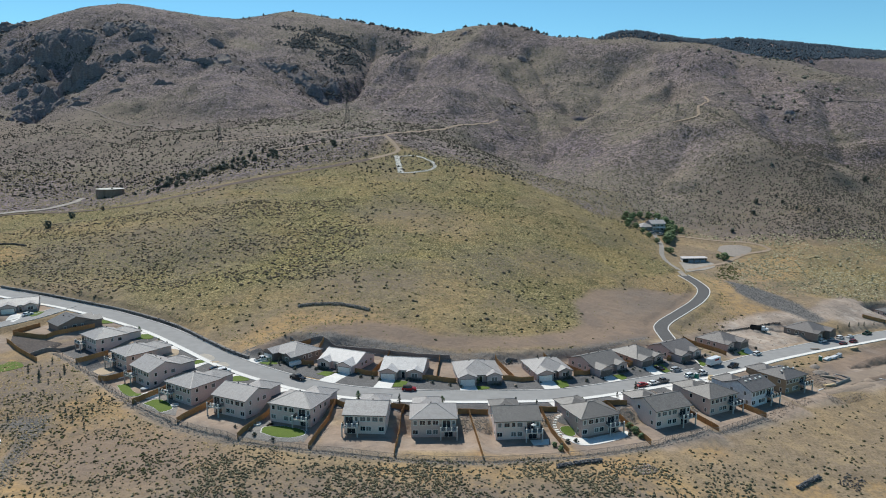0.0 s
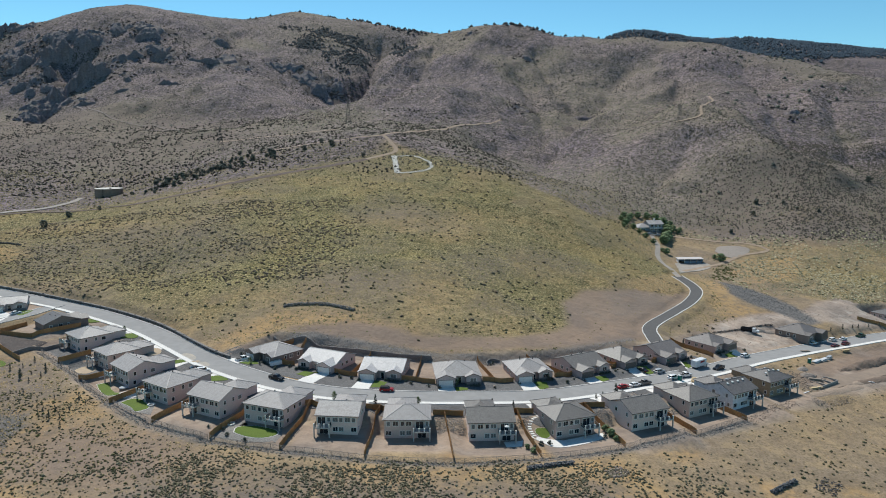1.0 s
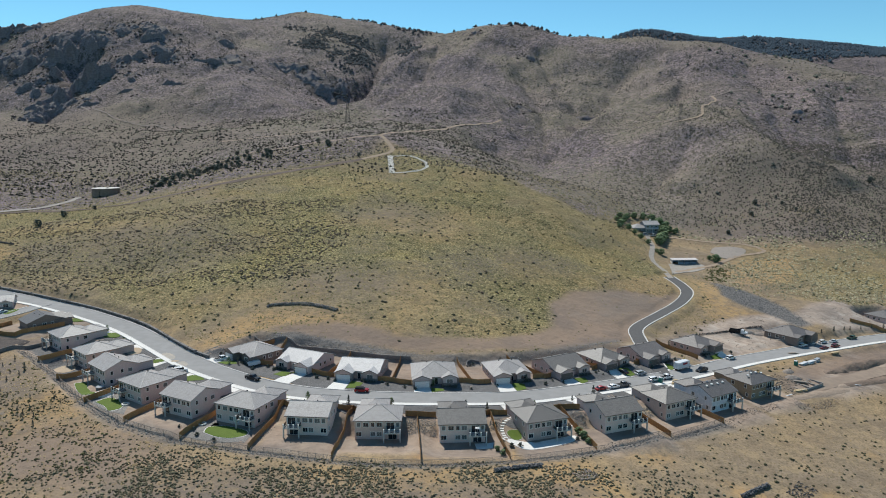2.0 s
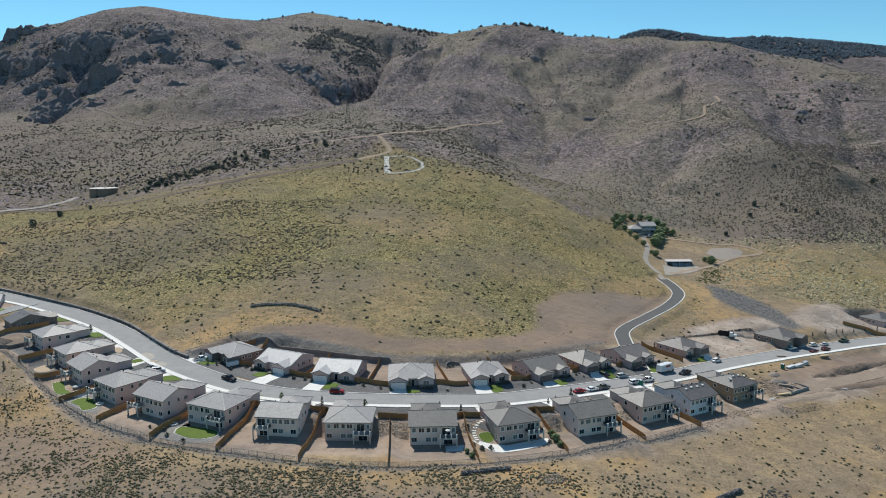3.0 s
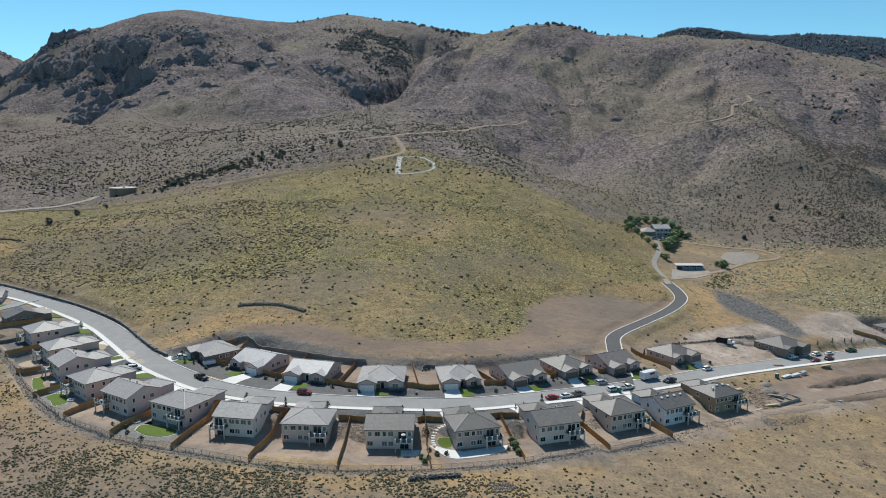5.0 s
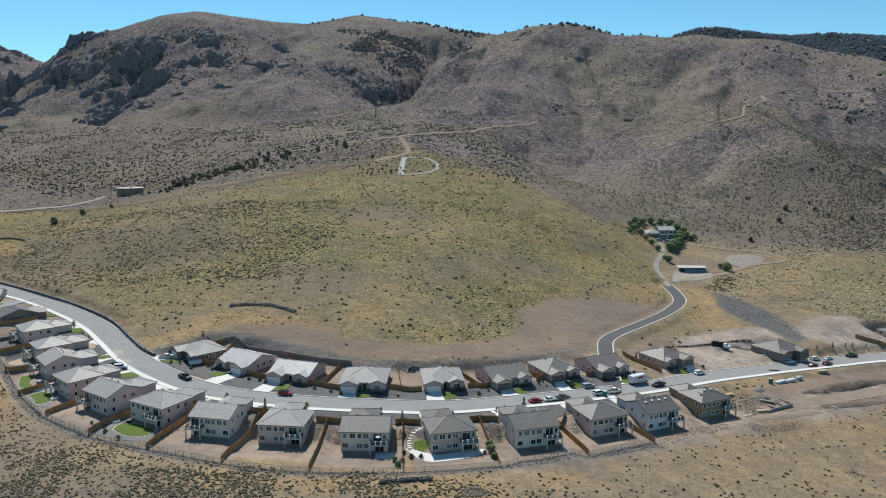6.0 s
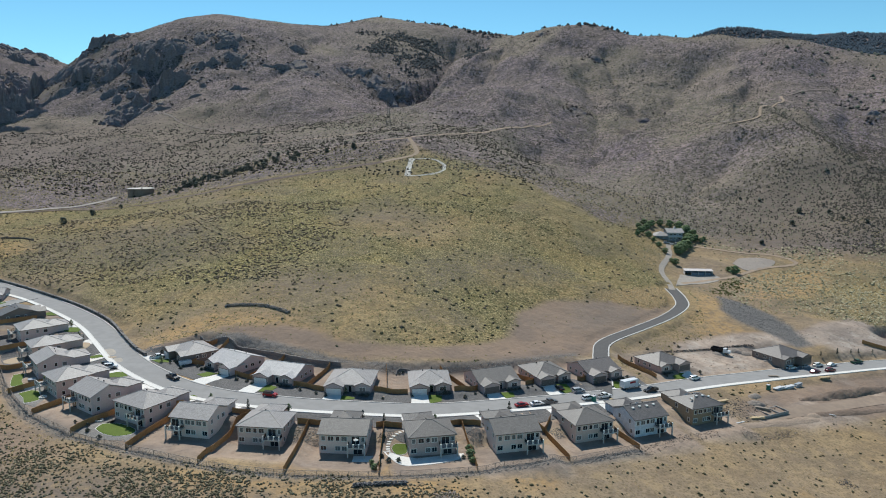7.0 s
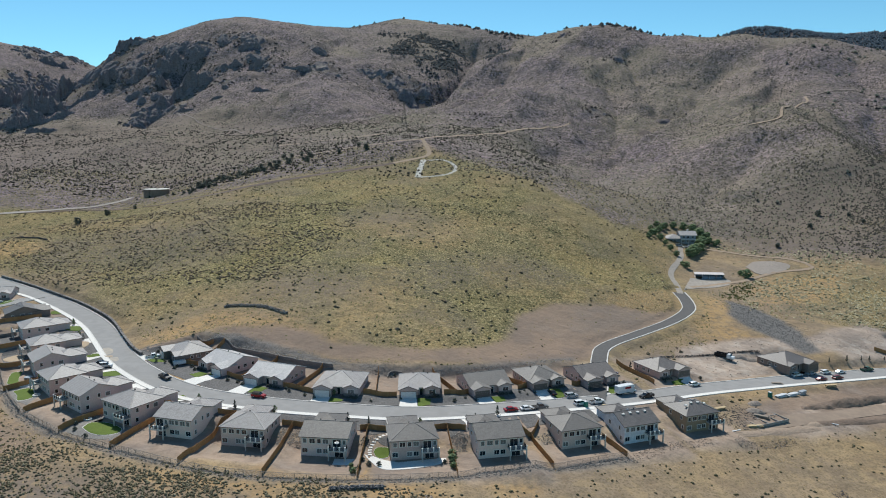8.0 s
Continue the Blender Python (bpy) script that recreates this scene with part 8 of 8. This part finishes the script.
for x, y in ((-136.6, 230.9), (-138.0, 233.5), (-141.2, 240.3), (-139.9, 245.4), (-134.7, 234.4), (-131.9, 228.0), (-130.3, 232.4), (-131.0, 236.7), (-116.0, 208.4), (-112.9, 209.6), (-109.6, 206.1), (-112.6, 205.6),
             (-108.4, 209.6), (-116.7, 216.3), (-144.3, 238.0), (-129.2, 220.3), (-107.1, 201.5), (-108.5, 215.7), (-105.3, 213.5), (-132.5, 206.0)):
    plant(SPIRE, x, y, rng.uniform(0.4, 0.85) * (1.25 if y > 226 else 0.95), "small conifer seedling on the straw slope", "planted conifers", rng.uniform(0, 360))
for x, y, s in ((131, 502, 0.5), (133, 510, 0.55), (136, 517, 0.6), (139.3, 526, 0.6), (138.4, 536, 0.6), (144.6, 538, 0.65), (150, 541, 0.7), (157, 541, 0.7), (134, 524, 0.5), (142, 533, 0.6),
                (141.5, 501, 0.5), (144, 492.5, 0.55), (146.6, 483, 0.5), (139, 508, 0.5), (150.4, 465, 0.5), (148.5, 468, 0.35), (155.5, 489, 0.85), (158, 494, 1.0), (160.5, 500, 0.95),
                (164, 506, 0.75), (164.7, 514, 0.9), (167, 521, 0.95), (166, 529, 1.0), (167.5, 535, 0.85), (172, 524, 0.65), (175.7, 522, 0.5), (172, 532, 0.7), (178, 527, 0.45), (163, 539, 0.8), (183.9, 457.7, 0.75), (180.9, 461.8, 0.4)):
    plant(BROAD, x, y, s * rng.uniform(1.1, 1.4), "", "farmhouse trees", rng.uniform(0, 360))
for k in range(100):
    f = (k / 99) ** 1.3
    x, y = -212 + 75 * f + rng.gauss(0, 7), 504 + 62 * f + abs(rng.gauss(0, 33))
    plant(JUNIPERS[k % 2], x, y, rng.uniform(0.35, 0.9), "", "junipers by the track", rng.uniform(0, 360))
EAST_JUNIPERS = ((254, 576, 0.85), (243.5, 556, 0.75), (374.6, 633, 1.2), (216.5, 528, 0.6), (289.4, 546.8, 0.5), (271.8, 568.4, 0.6), (276.8, 555, 0.55), (271.6, 580.4, 0.5), (218.5, 603.6, 0.45), (384, 679, 0.6))
for x, y, s in ((-245, 467, 0.9), (-242, 433, 0.95), (-228, 475, 0.6), (-89, 585, 1.0), (-110, 578, 0.9), (-130, 560, 0.8), (-100, 600, 0.8), (217, 529, 0.6), (-150, 545, 1.0), (-140, 590, 0.8), (-60, 560, 0.7), *EAST_JUNIPERS):
    plant(JUNIPERS[0], x, y, s, "lone dark juniper on the dry slope", "", rng.uniform(0, 360))
for spec in UPPER_ROW[:9]:
    side = spec[3] if spec[7] == "L" else 0.0
    turned = -1 if spec[7] == "L" else 1
    for k in range(5):
        plant(JUNIPERS[1], *local(spec, side + turned * (0.9 + 1.1 * k + rng.uniform(-0.3, 0.3)), 0.75 + rng.uniform(-0.35, 0.2)), rng.uniform(0.2, 0.34), "small dark shrub in a planted bed below a front window", "front bed shrubs", rng.uniform(0, 360))
    for u, v in ((1.0, -0.8), (spec[3] + 1.8, 1.5), (-2.2, 1.0), (spec[3] + 4.0, -0.5)):
        if rng.random() < 0.8:
            plant(JUNIPERS[1], *local(spec, u + rng.uniform(-0.4, 0.4), v + rng.uniform(-0.4, 0.3)), rng.uniform(0.2, 0.38), "small dark shrub in a gravel front yard", "yard shrubs", rng.uniform(0, 360))
for x, y in ((24.6, 256.6), (25.6, 257.8), (38.5, 195.0), (36.0, 194.0), (33.6, 196.0), (34.0, 191.5), (56.5, 203.5), (57.5, 206.0), (55.6, 200.5), (31.6, 205.5), (-56.0, 196.0), (-54.0, 193.0), (-60.5, 196.5), (-48.0, 189.8)):
    plant(JUNIPERS[1], x, y, rng.uniform(0.22, 0.42), "dark garden shrub in a back yard", "yard shrubs", rng.uniform(0, 360))
for x, y, s in ((57.6, 201.8, 0.42), (56.6, 205.4, 0.36), (58.4, 198.6, 0.3), (33.2, 188.8, 0.3), (31.8, 191.6, 0.26)):
    plant(BROAD, x, y, s, "leafy green garden shrub beside a fence", "garden shrubs", rng.uniform(0, 360))
for pattern in (BROAD, SAPLING, SPIRE, *JUNIPERS):
    for ob in (*pattern.children_recursive, pattern):
        bpy.data.objects.remove(ob)

# ---------------------------------------------------------------- things on the hill and the mountain
WHITEWASH = boulder_material("whitewashed_stones", [(0.62, 0.6, 0.56), (0.74, 0.715, 0.67), (0.52, 0.5, 0.465)])
MARK = [(-31, 525), (-32.5, 536), (-34, 548), (-36, 561), (-37, 569), (-30, 570.5), (-22, 571), (-15, 566), (-9, 555), (-6.5, 544), (-6.5, 535), (-10, 528), (-17, 525.5), (-25, 524.5), (-31, 525)]


def hillside_letter():
    """A letter D of whitewashed ground and stones: a broad upright and a thinner bow."""
    paint = surface("whitewashed_ground", (0.66, 0.635, 0.59), (0.42, 0.385, 0.32), 0.9, 0.35, 0.9, relief=0.4, deep=0.1)
    rng = np.random.default_rng(77)
    letter = thing("hillside_letter", Matrix.Identity(4), "large letter D in whitewashed stones on a hilltop", "letter")
    for points, half in ((MARK[:5], 2.1), (MARK[4:], 1.25)):
        line = curve_through(points, 1.2)
        sides = [offset_line(line, h) for h in (half, 0, -half)]
        ragged = 1 + 0.3 * rng.uniform(-1, 1, (2, len(line), 1))
        sides[0], sides[2] = line + (sides[0] - line) * ragged[0], line + (sides[2] - line) * ragged[1]
        verts = np.vstack([np.column_stack([q, settle(q[:, 0], q[:, 1]) + up]) for q, up in zip(sides, (0.1, 0.35, 0.1))])
        n, k = len(line), np.arange(len(line) - 1)
        ob = from_arrays("stroke", verts, np.vstack([np.stack([k + m * n, k + (m + 1) * n, k + (m + 1) * n + 1, k + m * n + 1], -1) for m in range(2)]), paint)
        ob.parent = letter
    c, s = [], []
    for (ax, ay), (bx, by), wide in [(*pair, 2.0 if k < 4 else 1.1) for k, pair in enumerate(zip(MARK, MARK[1:]))]:
        n = int(math.hypot(bx - ax, by - ay) * 4)
        t = rng.uniform(0, 1, n)
        x, y = ax + (bx - ax) * t + rng.uniform(-wide, wide, n), ay + (by - ay) * t + rng.uniform(-wide, wide, n)
        c.append(np.column_stack([x, y, settle(x, y) + 0.15])), s.append(rng.uniform(0.25, 0.5, n))
    stones = lumps("stonework", np.vstack(c), np.concatenate(s), 0.5, 0.25, WHITEWASH, "", "", rng, 0.25, True)
    stones.parent = letter
    return letter


hillside_letter()


def cylinder(bm, r0, r1, z0, z1, n=40):
    a = [bm.verts.new((r0 * math.cos(2 * math.pi * k / n), r0 * math.sin(2 * math.pi * k / n), z0)) for k in range(n)]
    b = [bm.verts.new((r1 * math.cos(2 * math.pi * k / n), r1 * math.sin(2 * math.pi * k / n), z1)) for k in range(n)]
    for k in range(n):
        bm.faces.new((a[k], a[(k + 1) % n], b[(k + 1) % n], b[k]))
    bm.faces.new(a[::-1])
    bm.faces.new(b)


def water_tank(x, y):
    top = thing("water_tank", pose(x, y, float(settle(x, y)) - 0.3), "brown round steel water tank with a pale roof", "water tank")
    bm = bmesh.new()
    cylinder(bm, 9.8, 9.8, -2, 5.6)
    part("shell", bm, surface("brown_tank_paint", (0.25, 0.185, 0.14), (0.195, 0.145, 0.11), 0.5, 0.1, 0.7, relief=0.05), top)
    bm = bmesh.new()
    cylinder(bm, 10.0, 10.0, 5.6, 5.8)
    cylinder(bm, 9.9, 0.6, 5.8, 6.1)
    part("roof", bm, surface("pale_tank_roof", (0.48, 0.46, 0.41), (0.4, 0.38, 0.34), 0.5, 0.1, 0.7, relief=0.05), top)
    part("ladder", blocks((-0.25, -0.2, -10.05, -9.95, 0, 6.0), (0.2, 0.25, -10.05, -9.95, 0, 6.0), *[(-0.2, 0.2, -10.02, -9.98, 0.4 * k, 0.4 * k + 0.05) for k in range(1, 14)]), IRON, top)
    part("roof_hatch", blocks((3, 4.2, -5, -3.8, 5.8, 6.4)), IRON, top)
    return top


water_tank(-251, 537)


def pylon(x, y, high, label):
    """A lattice pylon with three cross-arms."""
    top = thing("power_pylon", pose(x, y, float(settle(x, y)), 0, 0, 20), label, "power pylon", "power line")
    steel = plain("weathered_steel", (0.16, 0.15, 0.14), 0.6, 0.6)

    def bar(bm, p, q, t=0.07):
        p, q = Vector(p), Vector(q)
        z = (q - p).normalized()
        u = z.orthogonal().normalized() * t
        v = z.cross(u)
        solid(bm, [p - u - v, p + u - v, p + u + v, p - u + v, q - u - v, q + u - v, q + u + v, q - u + v], BOX)

    legs = [(2.6, 2.6), (-2.6, 2.6), (-2.6, -2.6), (2.6, -2.6)]
    levels = [0, 0.25, 0.48, 0.68, 0.85, 1.0]

    def at(k, f):
        r = 1 - 0.86 * f
        return legs[k % 4][0] * r, legs[k % 4][1] * r, high * f

    for k in range(4):
        bm = bmesh.new()
        bar(bm, at(k, 0), at(k, 1), 0.06)
        part("leg", bm, steel, top)
        for a, b in zip(levels, levels[1:]):
            bm = bmesh.new()
            bar(bm, at(k, a), at(k + 1, b), 0.045), bar(bm, at(k + 1, a), at(k, b), 0.045), bar(bm, at(k, b), at(k + 1, b), 0.045)
            part("bracing", bm, steel, top)
    for f, w in ((0.72, 5.5), (0.85, 4.8), (0.97, 4.0)):
        bm = bmesh.new()
        bar(bm, (-w, 0, high * f), (w, 0, high * f), 0.08), bar(bm, (-w, 0, high * f), (0, 0, high * f + 1.6), 0.045), bar(bm, (w, 0, high * f), (0, 0, high * f + 1.6), 0.045)
        part("cross_arm", bm, steel, top)
    return top


for x, y, h in ((-98, 742, 26), (-206, 665, 19), (238, 735, 20)):
    pylon(x, y, h, "steel lattice pylon on the mountain foot")


def farmhouse(x, y, turn):
    z = float(settle(x, y)) - 1.3
    top = thing("farmhouse", pose(x, y, z, 0, 0, turn), "pale blue-grey two-storey farmhouse among trees", "house")
    wall = surface("pale_blue_siding", (0.30, 0.33, 0.36), (0.24, 0.27, 0.3), 2, 0.3, 0.85)
    part("wall", blocks((-2, 8, -5, 5, -1.5, 5.4), (-9.5, -2, -4, 4.5, -1.5, 3.2)), wall, top)
    bm = bmesh.new()
    gable_x(bm, -2.8, 8.9, -5.8, 5.8, 5.5, 0.4)
    part("roof", bm, ROOF, top)
    bm = bmesh.new()
    gable_wall_x(bm, -2, 8, -5, 5, 5.4, 0.4)
    part("gable", bm, wall, top)
    bm = bmesh.new()
    hip(bm, -11.4, 0.5, -6.2, 6.0, 3.3, 0.42)
    part("porch_roof", bm, ROOF, top)
    part("chimney", blocks((3.4, 4.4, 0.2, 1.2, 6, 8.9)), TRIM, top, "pale chimney")
    part("balcony", blocks((-1.8, 7.8, -7.0, -5, 2.5, 2.75), (-1.8, 7.8, -7.0, -6.9, 3.4, 3.5)), TRIM, top)
    for u in (-1.6, 3.0, 7.6):
        part("porch_post", blocks((u - 0.1, u + 0.1, -6.95, -6.75, -1.5, 3.4)), TRIM, top)
    for u in (-8, -5.4):
        window(top, "back", u, 0.8, 1.5, 1.3, -4, 2)
    for u in (0, 3, 6):
        window(top, "back", u, 3.5, 1.5, 1.3, -5, 2)
        window(top, "back", u, 0.7, 1.5, 1.4, -5, 2)
    return top


farmhouse(154, 522, 8)
vehicle("suv", "silver", 151, 508, 10, "silver sport utility car before the farmhouse")
vehicle("pickup", "white", 157, 510, 20, "white pickup truck before the farmhouse")


def long_shed(x, y, turn):
    top = thing("shed", pose(x, y, float(settle(x, y)) - 0.2, 0, 0, turn), "long low white-roofed open shed on the slope", "shed")
    white = surface("white_metal_sheet", (0.72, 0.71, 0.69), (0.6, 0.59, 0.57), 1, 0.3, 0.6, relief=0.05)
    blue = surface("faded_blue_sheet", (0.2, 0.24, 0.3), (0.15, 0.18, 0.23), 1, 0.3, 0.7, relief=0.05)
    part("back_wall", blocks((0, 16, 3.9, 4.0, -0.5, 2.9)), blue, top)
    for u in (0, 15.9):
        part("end_wall", blocks((u, u + 0.1, 0, 3.9, -0.5, 2.8)), white, top)
    bm = bmesh.new()
    slab(bm, [(-0.4, -0.6, 2.7), (16.4, -0.6, 2.7), (16.4, 4.5, 3.2), (-0.4, 4.5, 3.2)], 0.12)
    part("roof", bm, surface("weathered_metal_roof", (0.58, 0.53, 0.51), (0.47, 0.43, 0.41), 1, 0.3, 0.6, relief=0.05), top)
    for u in (3.9, 7.9, 11.9):
        part("post", blocks((u, u + 0.15, 0, 0.15, -0.5, 2.7)), white, top)
        part("stall_front", blocks((u + 0.2, u + 3.5, 0.05, 0.12, -0.2, 1.5)), blue, top)
    return top


long_shed(154.2, 451, 4)
plain_white = plain("white_tarp", (0.55, 0.56, 0.57), 0.7)

# ---------------------------------------------------------------- the building site
TOILET_GREEN = plain("green_plastic", (0.015, 0.16, 0.12), 0.45)


def site_toilet(x, y, turn):
    top = thing("portable_toilet", pose(x, y, float(settle(x, y)), 0, 0, turn), "green plastic portable toilet on the verge", "portable toilet", "portable toilets")
    part("cabin", extruded([(-0.58, 0.1), (-0.58, 2.1), (0.58, 2.1), (0.58, 0.1)], 0.58, 0.56, 2.1, 0.1), TOILET_GREEN, top)
    bm = bmesh.new()
    gable_y(bm, -0.62, 0.62, -0.62, 0.62, 2.12, 0.25, 0.06)
    part("roof", bm, plain_white, top, "white translucent roof")
    part("door", blocks((-0.4, 0.4, -0.61, -0.585, 0.2, 2.0)), TOILET_GREEN, top)
    part("skid", blocks((-0.6, 0.6, -0.6, -0.45, 0, 0.1), (-0.6, 0.6, 0.45, 0.6, 0, 0.1)), IRON, top)
    part("vent_pipe", blocks((0.4, 0.48, 0.4, 0.48, 2.0, 2.6)), IRON, top)
    return top


site_toilet(159.4, 289.6, 35)
site_toilet(93.2, 250.8, 30)
TIMBER = surface("new_lumber", (0.55, 0.42, 0.25), (0.45, 0.34, 0.2), 3, 0.6, 0.8, each=0.3)


def stack(name, x, y, turn, n, long, wide, high, material, label, category, lean=0.0):
    """A stack of boards or wrapped bundles, laid a little unevenly."""
    r = random.Random(int(x * 10))
    top = thing(name, pose(x, y, float(settle(x, y)), 0, 0, turn), label, category)
    for k in range(n):
        u, v = r.uniform(-0.15, 0.15) * long, r.uniform(-0.06, 0.06)
        h = high / n
        p = part("board" if n > 3 else "bundle", blocks((-long / 2, long / 2, -wide / 2 * r.uniform(0.7, 1), wide / 2, 0, h * 0.86)), material, top)
        p.matrix_local = pose(u, v, k * h, 0, 0, r.uniform(-5, 5))
    return top


stack("sheet_stack", 164.0, 292.6, 38, 5, 5.0, 1.8, 0.9, plain_white, "stack of white wrapped sheets on the verge", "building material")
stack("sheet_stack", 168.6, 296.2, 36, 4, 4.4, 1.8, 1.0, plain_white, "stack of white wrapped sheets on the verge", "building material")
stack("sheet_stack", 173.0, 300.0, 40, 3, 3.6, 1.7, 1.3, PAINTWORK["silver"], "grey bundles of siding on the verge", "building material")
stack("lumber_stack", 186.8, 312.6, 20, 6, 4.2, 1.4, 0.9, TIMBER, "loose pile of lumber at the kerb", "lumber")
stack("lumber_stack", 98.6, 251.6, 70, 7, 4.4, 1.6, 0.8, TIMBER, "loose pile of new lumber by the street", "lumber")
stack("lumber_stack", 138.5, 270.5, 30, 6, 4.5, 1.6, 0.7, TIMBER, "stack of lumber on the building site", "lumber")
stack("lumber_stack", 148.5, 262.0, 15, 5, 5.0, 1.5, 0.6, TIMBER, "loose boards on the building site", "lumber")
stack("lumber_stack", 152.0, 270.0, -20, 5, 4.5, 1.5, 0.7, WOOD_POST, "grey weathered boards on the building site", "lumber")
stack("lumber_stack", 166.0, 306.5, 10, 5, 3.5, 1.3, 0.6, WOOD_POST, "heap of scrap boards beside a driveway", "lumber")
stack("long_board", 140.5, 254.5, 30, 1, 6.0, 0.5, 0.25, plain_white, "single white board on bare dirt", "board")
stack("long_board", 176.0, 276.0, -28, 1, 5.0, 0.5, 0.25, plain_white, "single white board on graded dirt", "board")


FOOTING = surface("grey_footing_concrete", (0.33, 0.31, 0.29), (0.25, 0.235, 0.22), 2.0, 0.3, 0.9)


def foundation(x, y, turn):
    """Low stem walls of a house just begun, with joists over one bay."""
    top = thing("house_foundation", pose(x, y, float(settle(x, y)) + 0.1, 0, 0, turn), "low stem walls and joists of a begun house", "foundation")
    for u in (0, 5.0, 9.6, 14.0):
        part("stem_wall", blocks((u, u + 0.22, 0.22, 16, -0.6, 0.75)), FOOTING, top)
    for v in (0, 16.0):
        part("stem_wall", blocks((0, 14.22, v, v + 0.22, -0.6, 0.75)), FOOTING, top)
    for u, v in ((0.22, 6.0), (5.22, 9.0), (9.82, 5.0)):
        part("cross_wall", blocks((u, u + 4.2, v, v + 0.2, -0.6, 0.7)), FOOTING, top)
    for k in range(11):
        part("joist", blocks((0.25, 4.95, 6.6 + k * 0.8, 6.7 + k * 0.8, 0.45, 0.72)), WOOD_POST, top)
    return top


foundation(149.5, 261.5, 36)


def street_lamp_sign(x, y):
    top = thing("street_sign", pose(x, y, float(settle(x, y))), "slim street sign on a steel post", "sign")
    part("post", blocks((-0.05, 0.05, -0.05, 0.05, 0, 2.8)), WIRE, top)
    part("blade", blocks((-0.4, 0.4, -0.015, 0.015, 2.5, 2.75)), TOILET_GREEN, top, "green sign blade")
    return top


street_lamp_sign(94.0, 268.0)
for spot, sx, sy in (("a", -55.0, 200.0), ("b", -84.0, 212.5)):
    ring = thing("fire_ring", pose(sx, sy, float(settle(sx, sy)) + 0.1), "round stone fire ring in a back yard", "fire ring")
    for k in range(10):
        a = k * math.pi / 5
        stone = part("stone", blocks((-0.28, 0.28, -0.18, 0.18, 0, 0.35)), CONCRETE, ring)
        stone.matrix_local = pose(1.0 * math.cos(a), 1.0 * math.sin(a), 0, 0, 0, math.degrees(a) + 90)


def patio_umbrella(m, label):
    """An open eight-sided sunshade on a pole, with its foot."""
    top = thing("patio_umbrella", m, label, "umbrella")
    bm = bmesh.new()
    cylinder(bm, 0.03, 0.03, 0, 2.35, 8)
    part("pole", bm, ALLOY, top)
    bm = bmesh.new()
    cylinder(bm, 0.28, 0.22, 0, 0.09, 12)
    part("foot", bm, IRON, top)
    bm = bmesh.new()
    rim = [bm.verts.new((0.7 * math.cos(k * math.pi / 4), 0.7 * math.sin(k * math.pi / 4), 2.0)) for k in range(8)]
    low = [bm.verts.new((0.7 * math.cos(k * math.pi / 4), 0.7 * math.sin(k * math.pi / 4), 1.86)) for k in range(8)]
    tip = bm.verts.new((0, 0, 2.42))
    for k in range(8):
        bm.faces.new((rim[k], rim[(k + 1) % 8], tip)), bm.faces.new((low[k], low[(k + 1) % 8], rim[(k + 1) % 8], rim[k]))
    part("canopy", bm, TRIM, top, "off-white canvas canopy")
    return top


spec = LOWER_ROW[8]
patio_umbrella(pose(*local(spec, spec[3] - 2.9, -1.0), spec[5] - 5.75 + 2.955), "open off-white patio umbrella on a back deck")
hot_tub = thing("hot_tub", pose(-99.0, 226.0, float(settle(-99.0, 226.0)) + 0.05), "round covered hot tub in a back yard", "hot tub")
bm = bmesh.new()
cylinder(bm, 1.3, 1.3, 0, 0.9, 18)
part("tub", bm, WOOD_POST, hot_tub)
bm = bmesh.new()
cylinder(bm, 1.38, 1.3, 0.9, 1.02, 18)
part("cover", bm, PAINTWORK["silver"], hot_tub, "grey padded cover")
trailer = thing("covered_trailer", pose(-53.4, 247.2, float(settle(-53.4, 247.2)), 0, 0, 48), "white-roofed camper trailer behind a fence", "trailer")
trailer.matrix_world = trailer.matrix_world @ Matrix.Scale(0.66, 4)
part("body", extruded([(-3.2, 0.5), (-3.3, 2.6), (3.2, 2.6), (3.5, 1.4), (3.3, 0.5)], 1.2, 1.15, 2.6, 0.5), PAINTWORK["white"], trailer)
for sx in (1, -1):
    wheel(trailer, -0.4, sx, 1.22, 0.36)
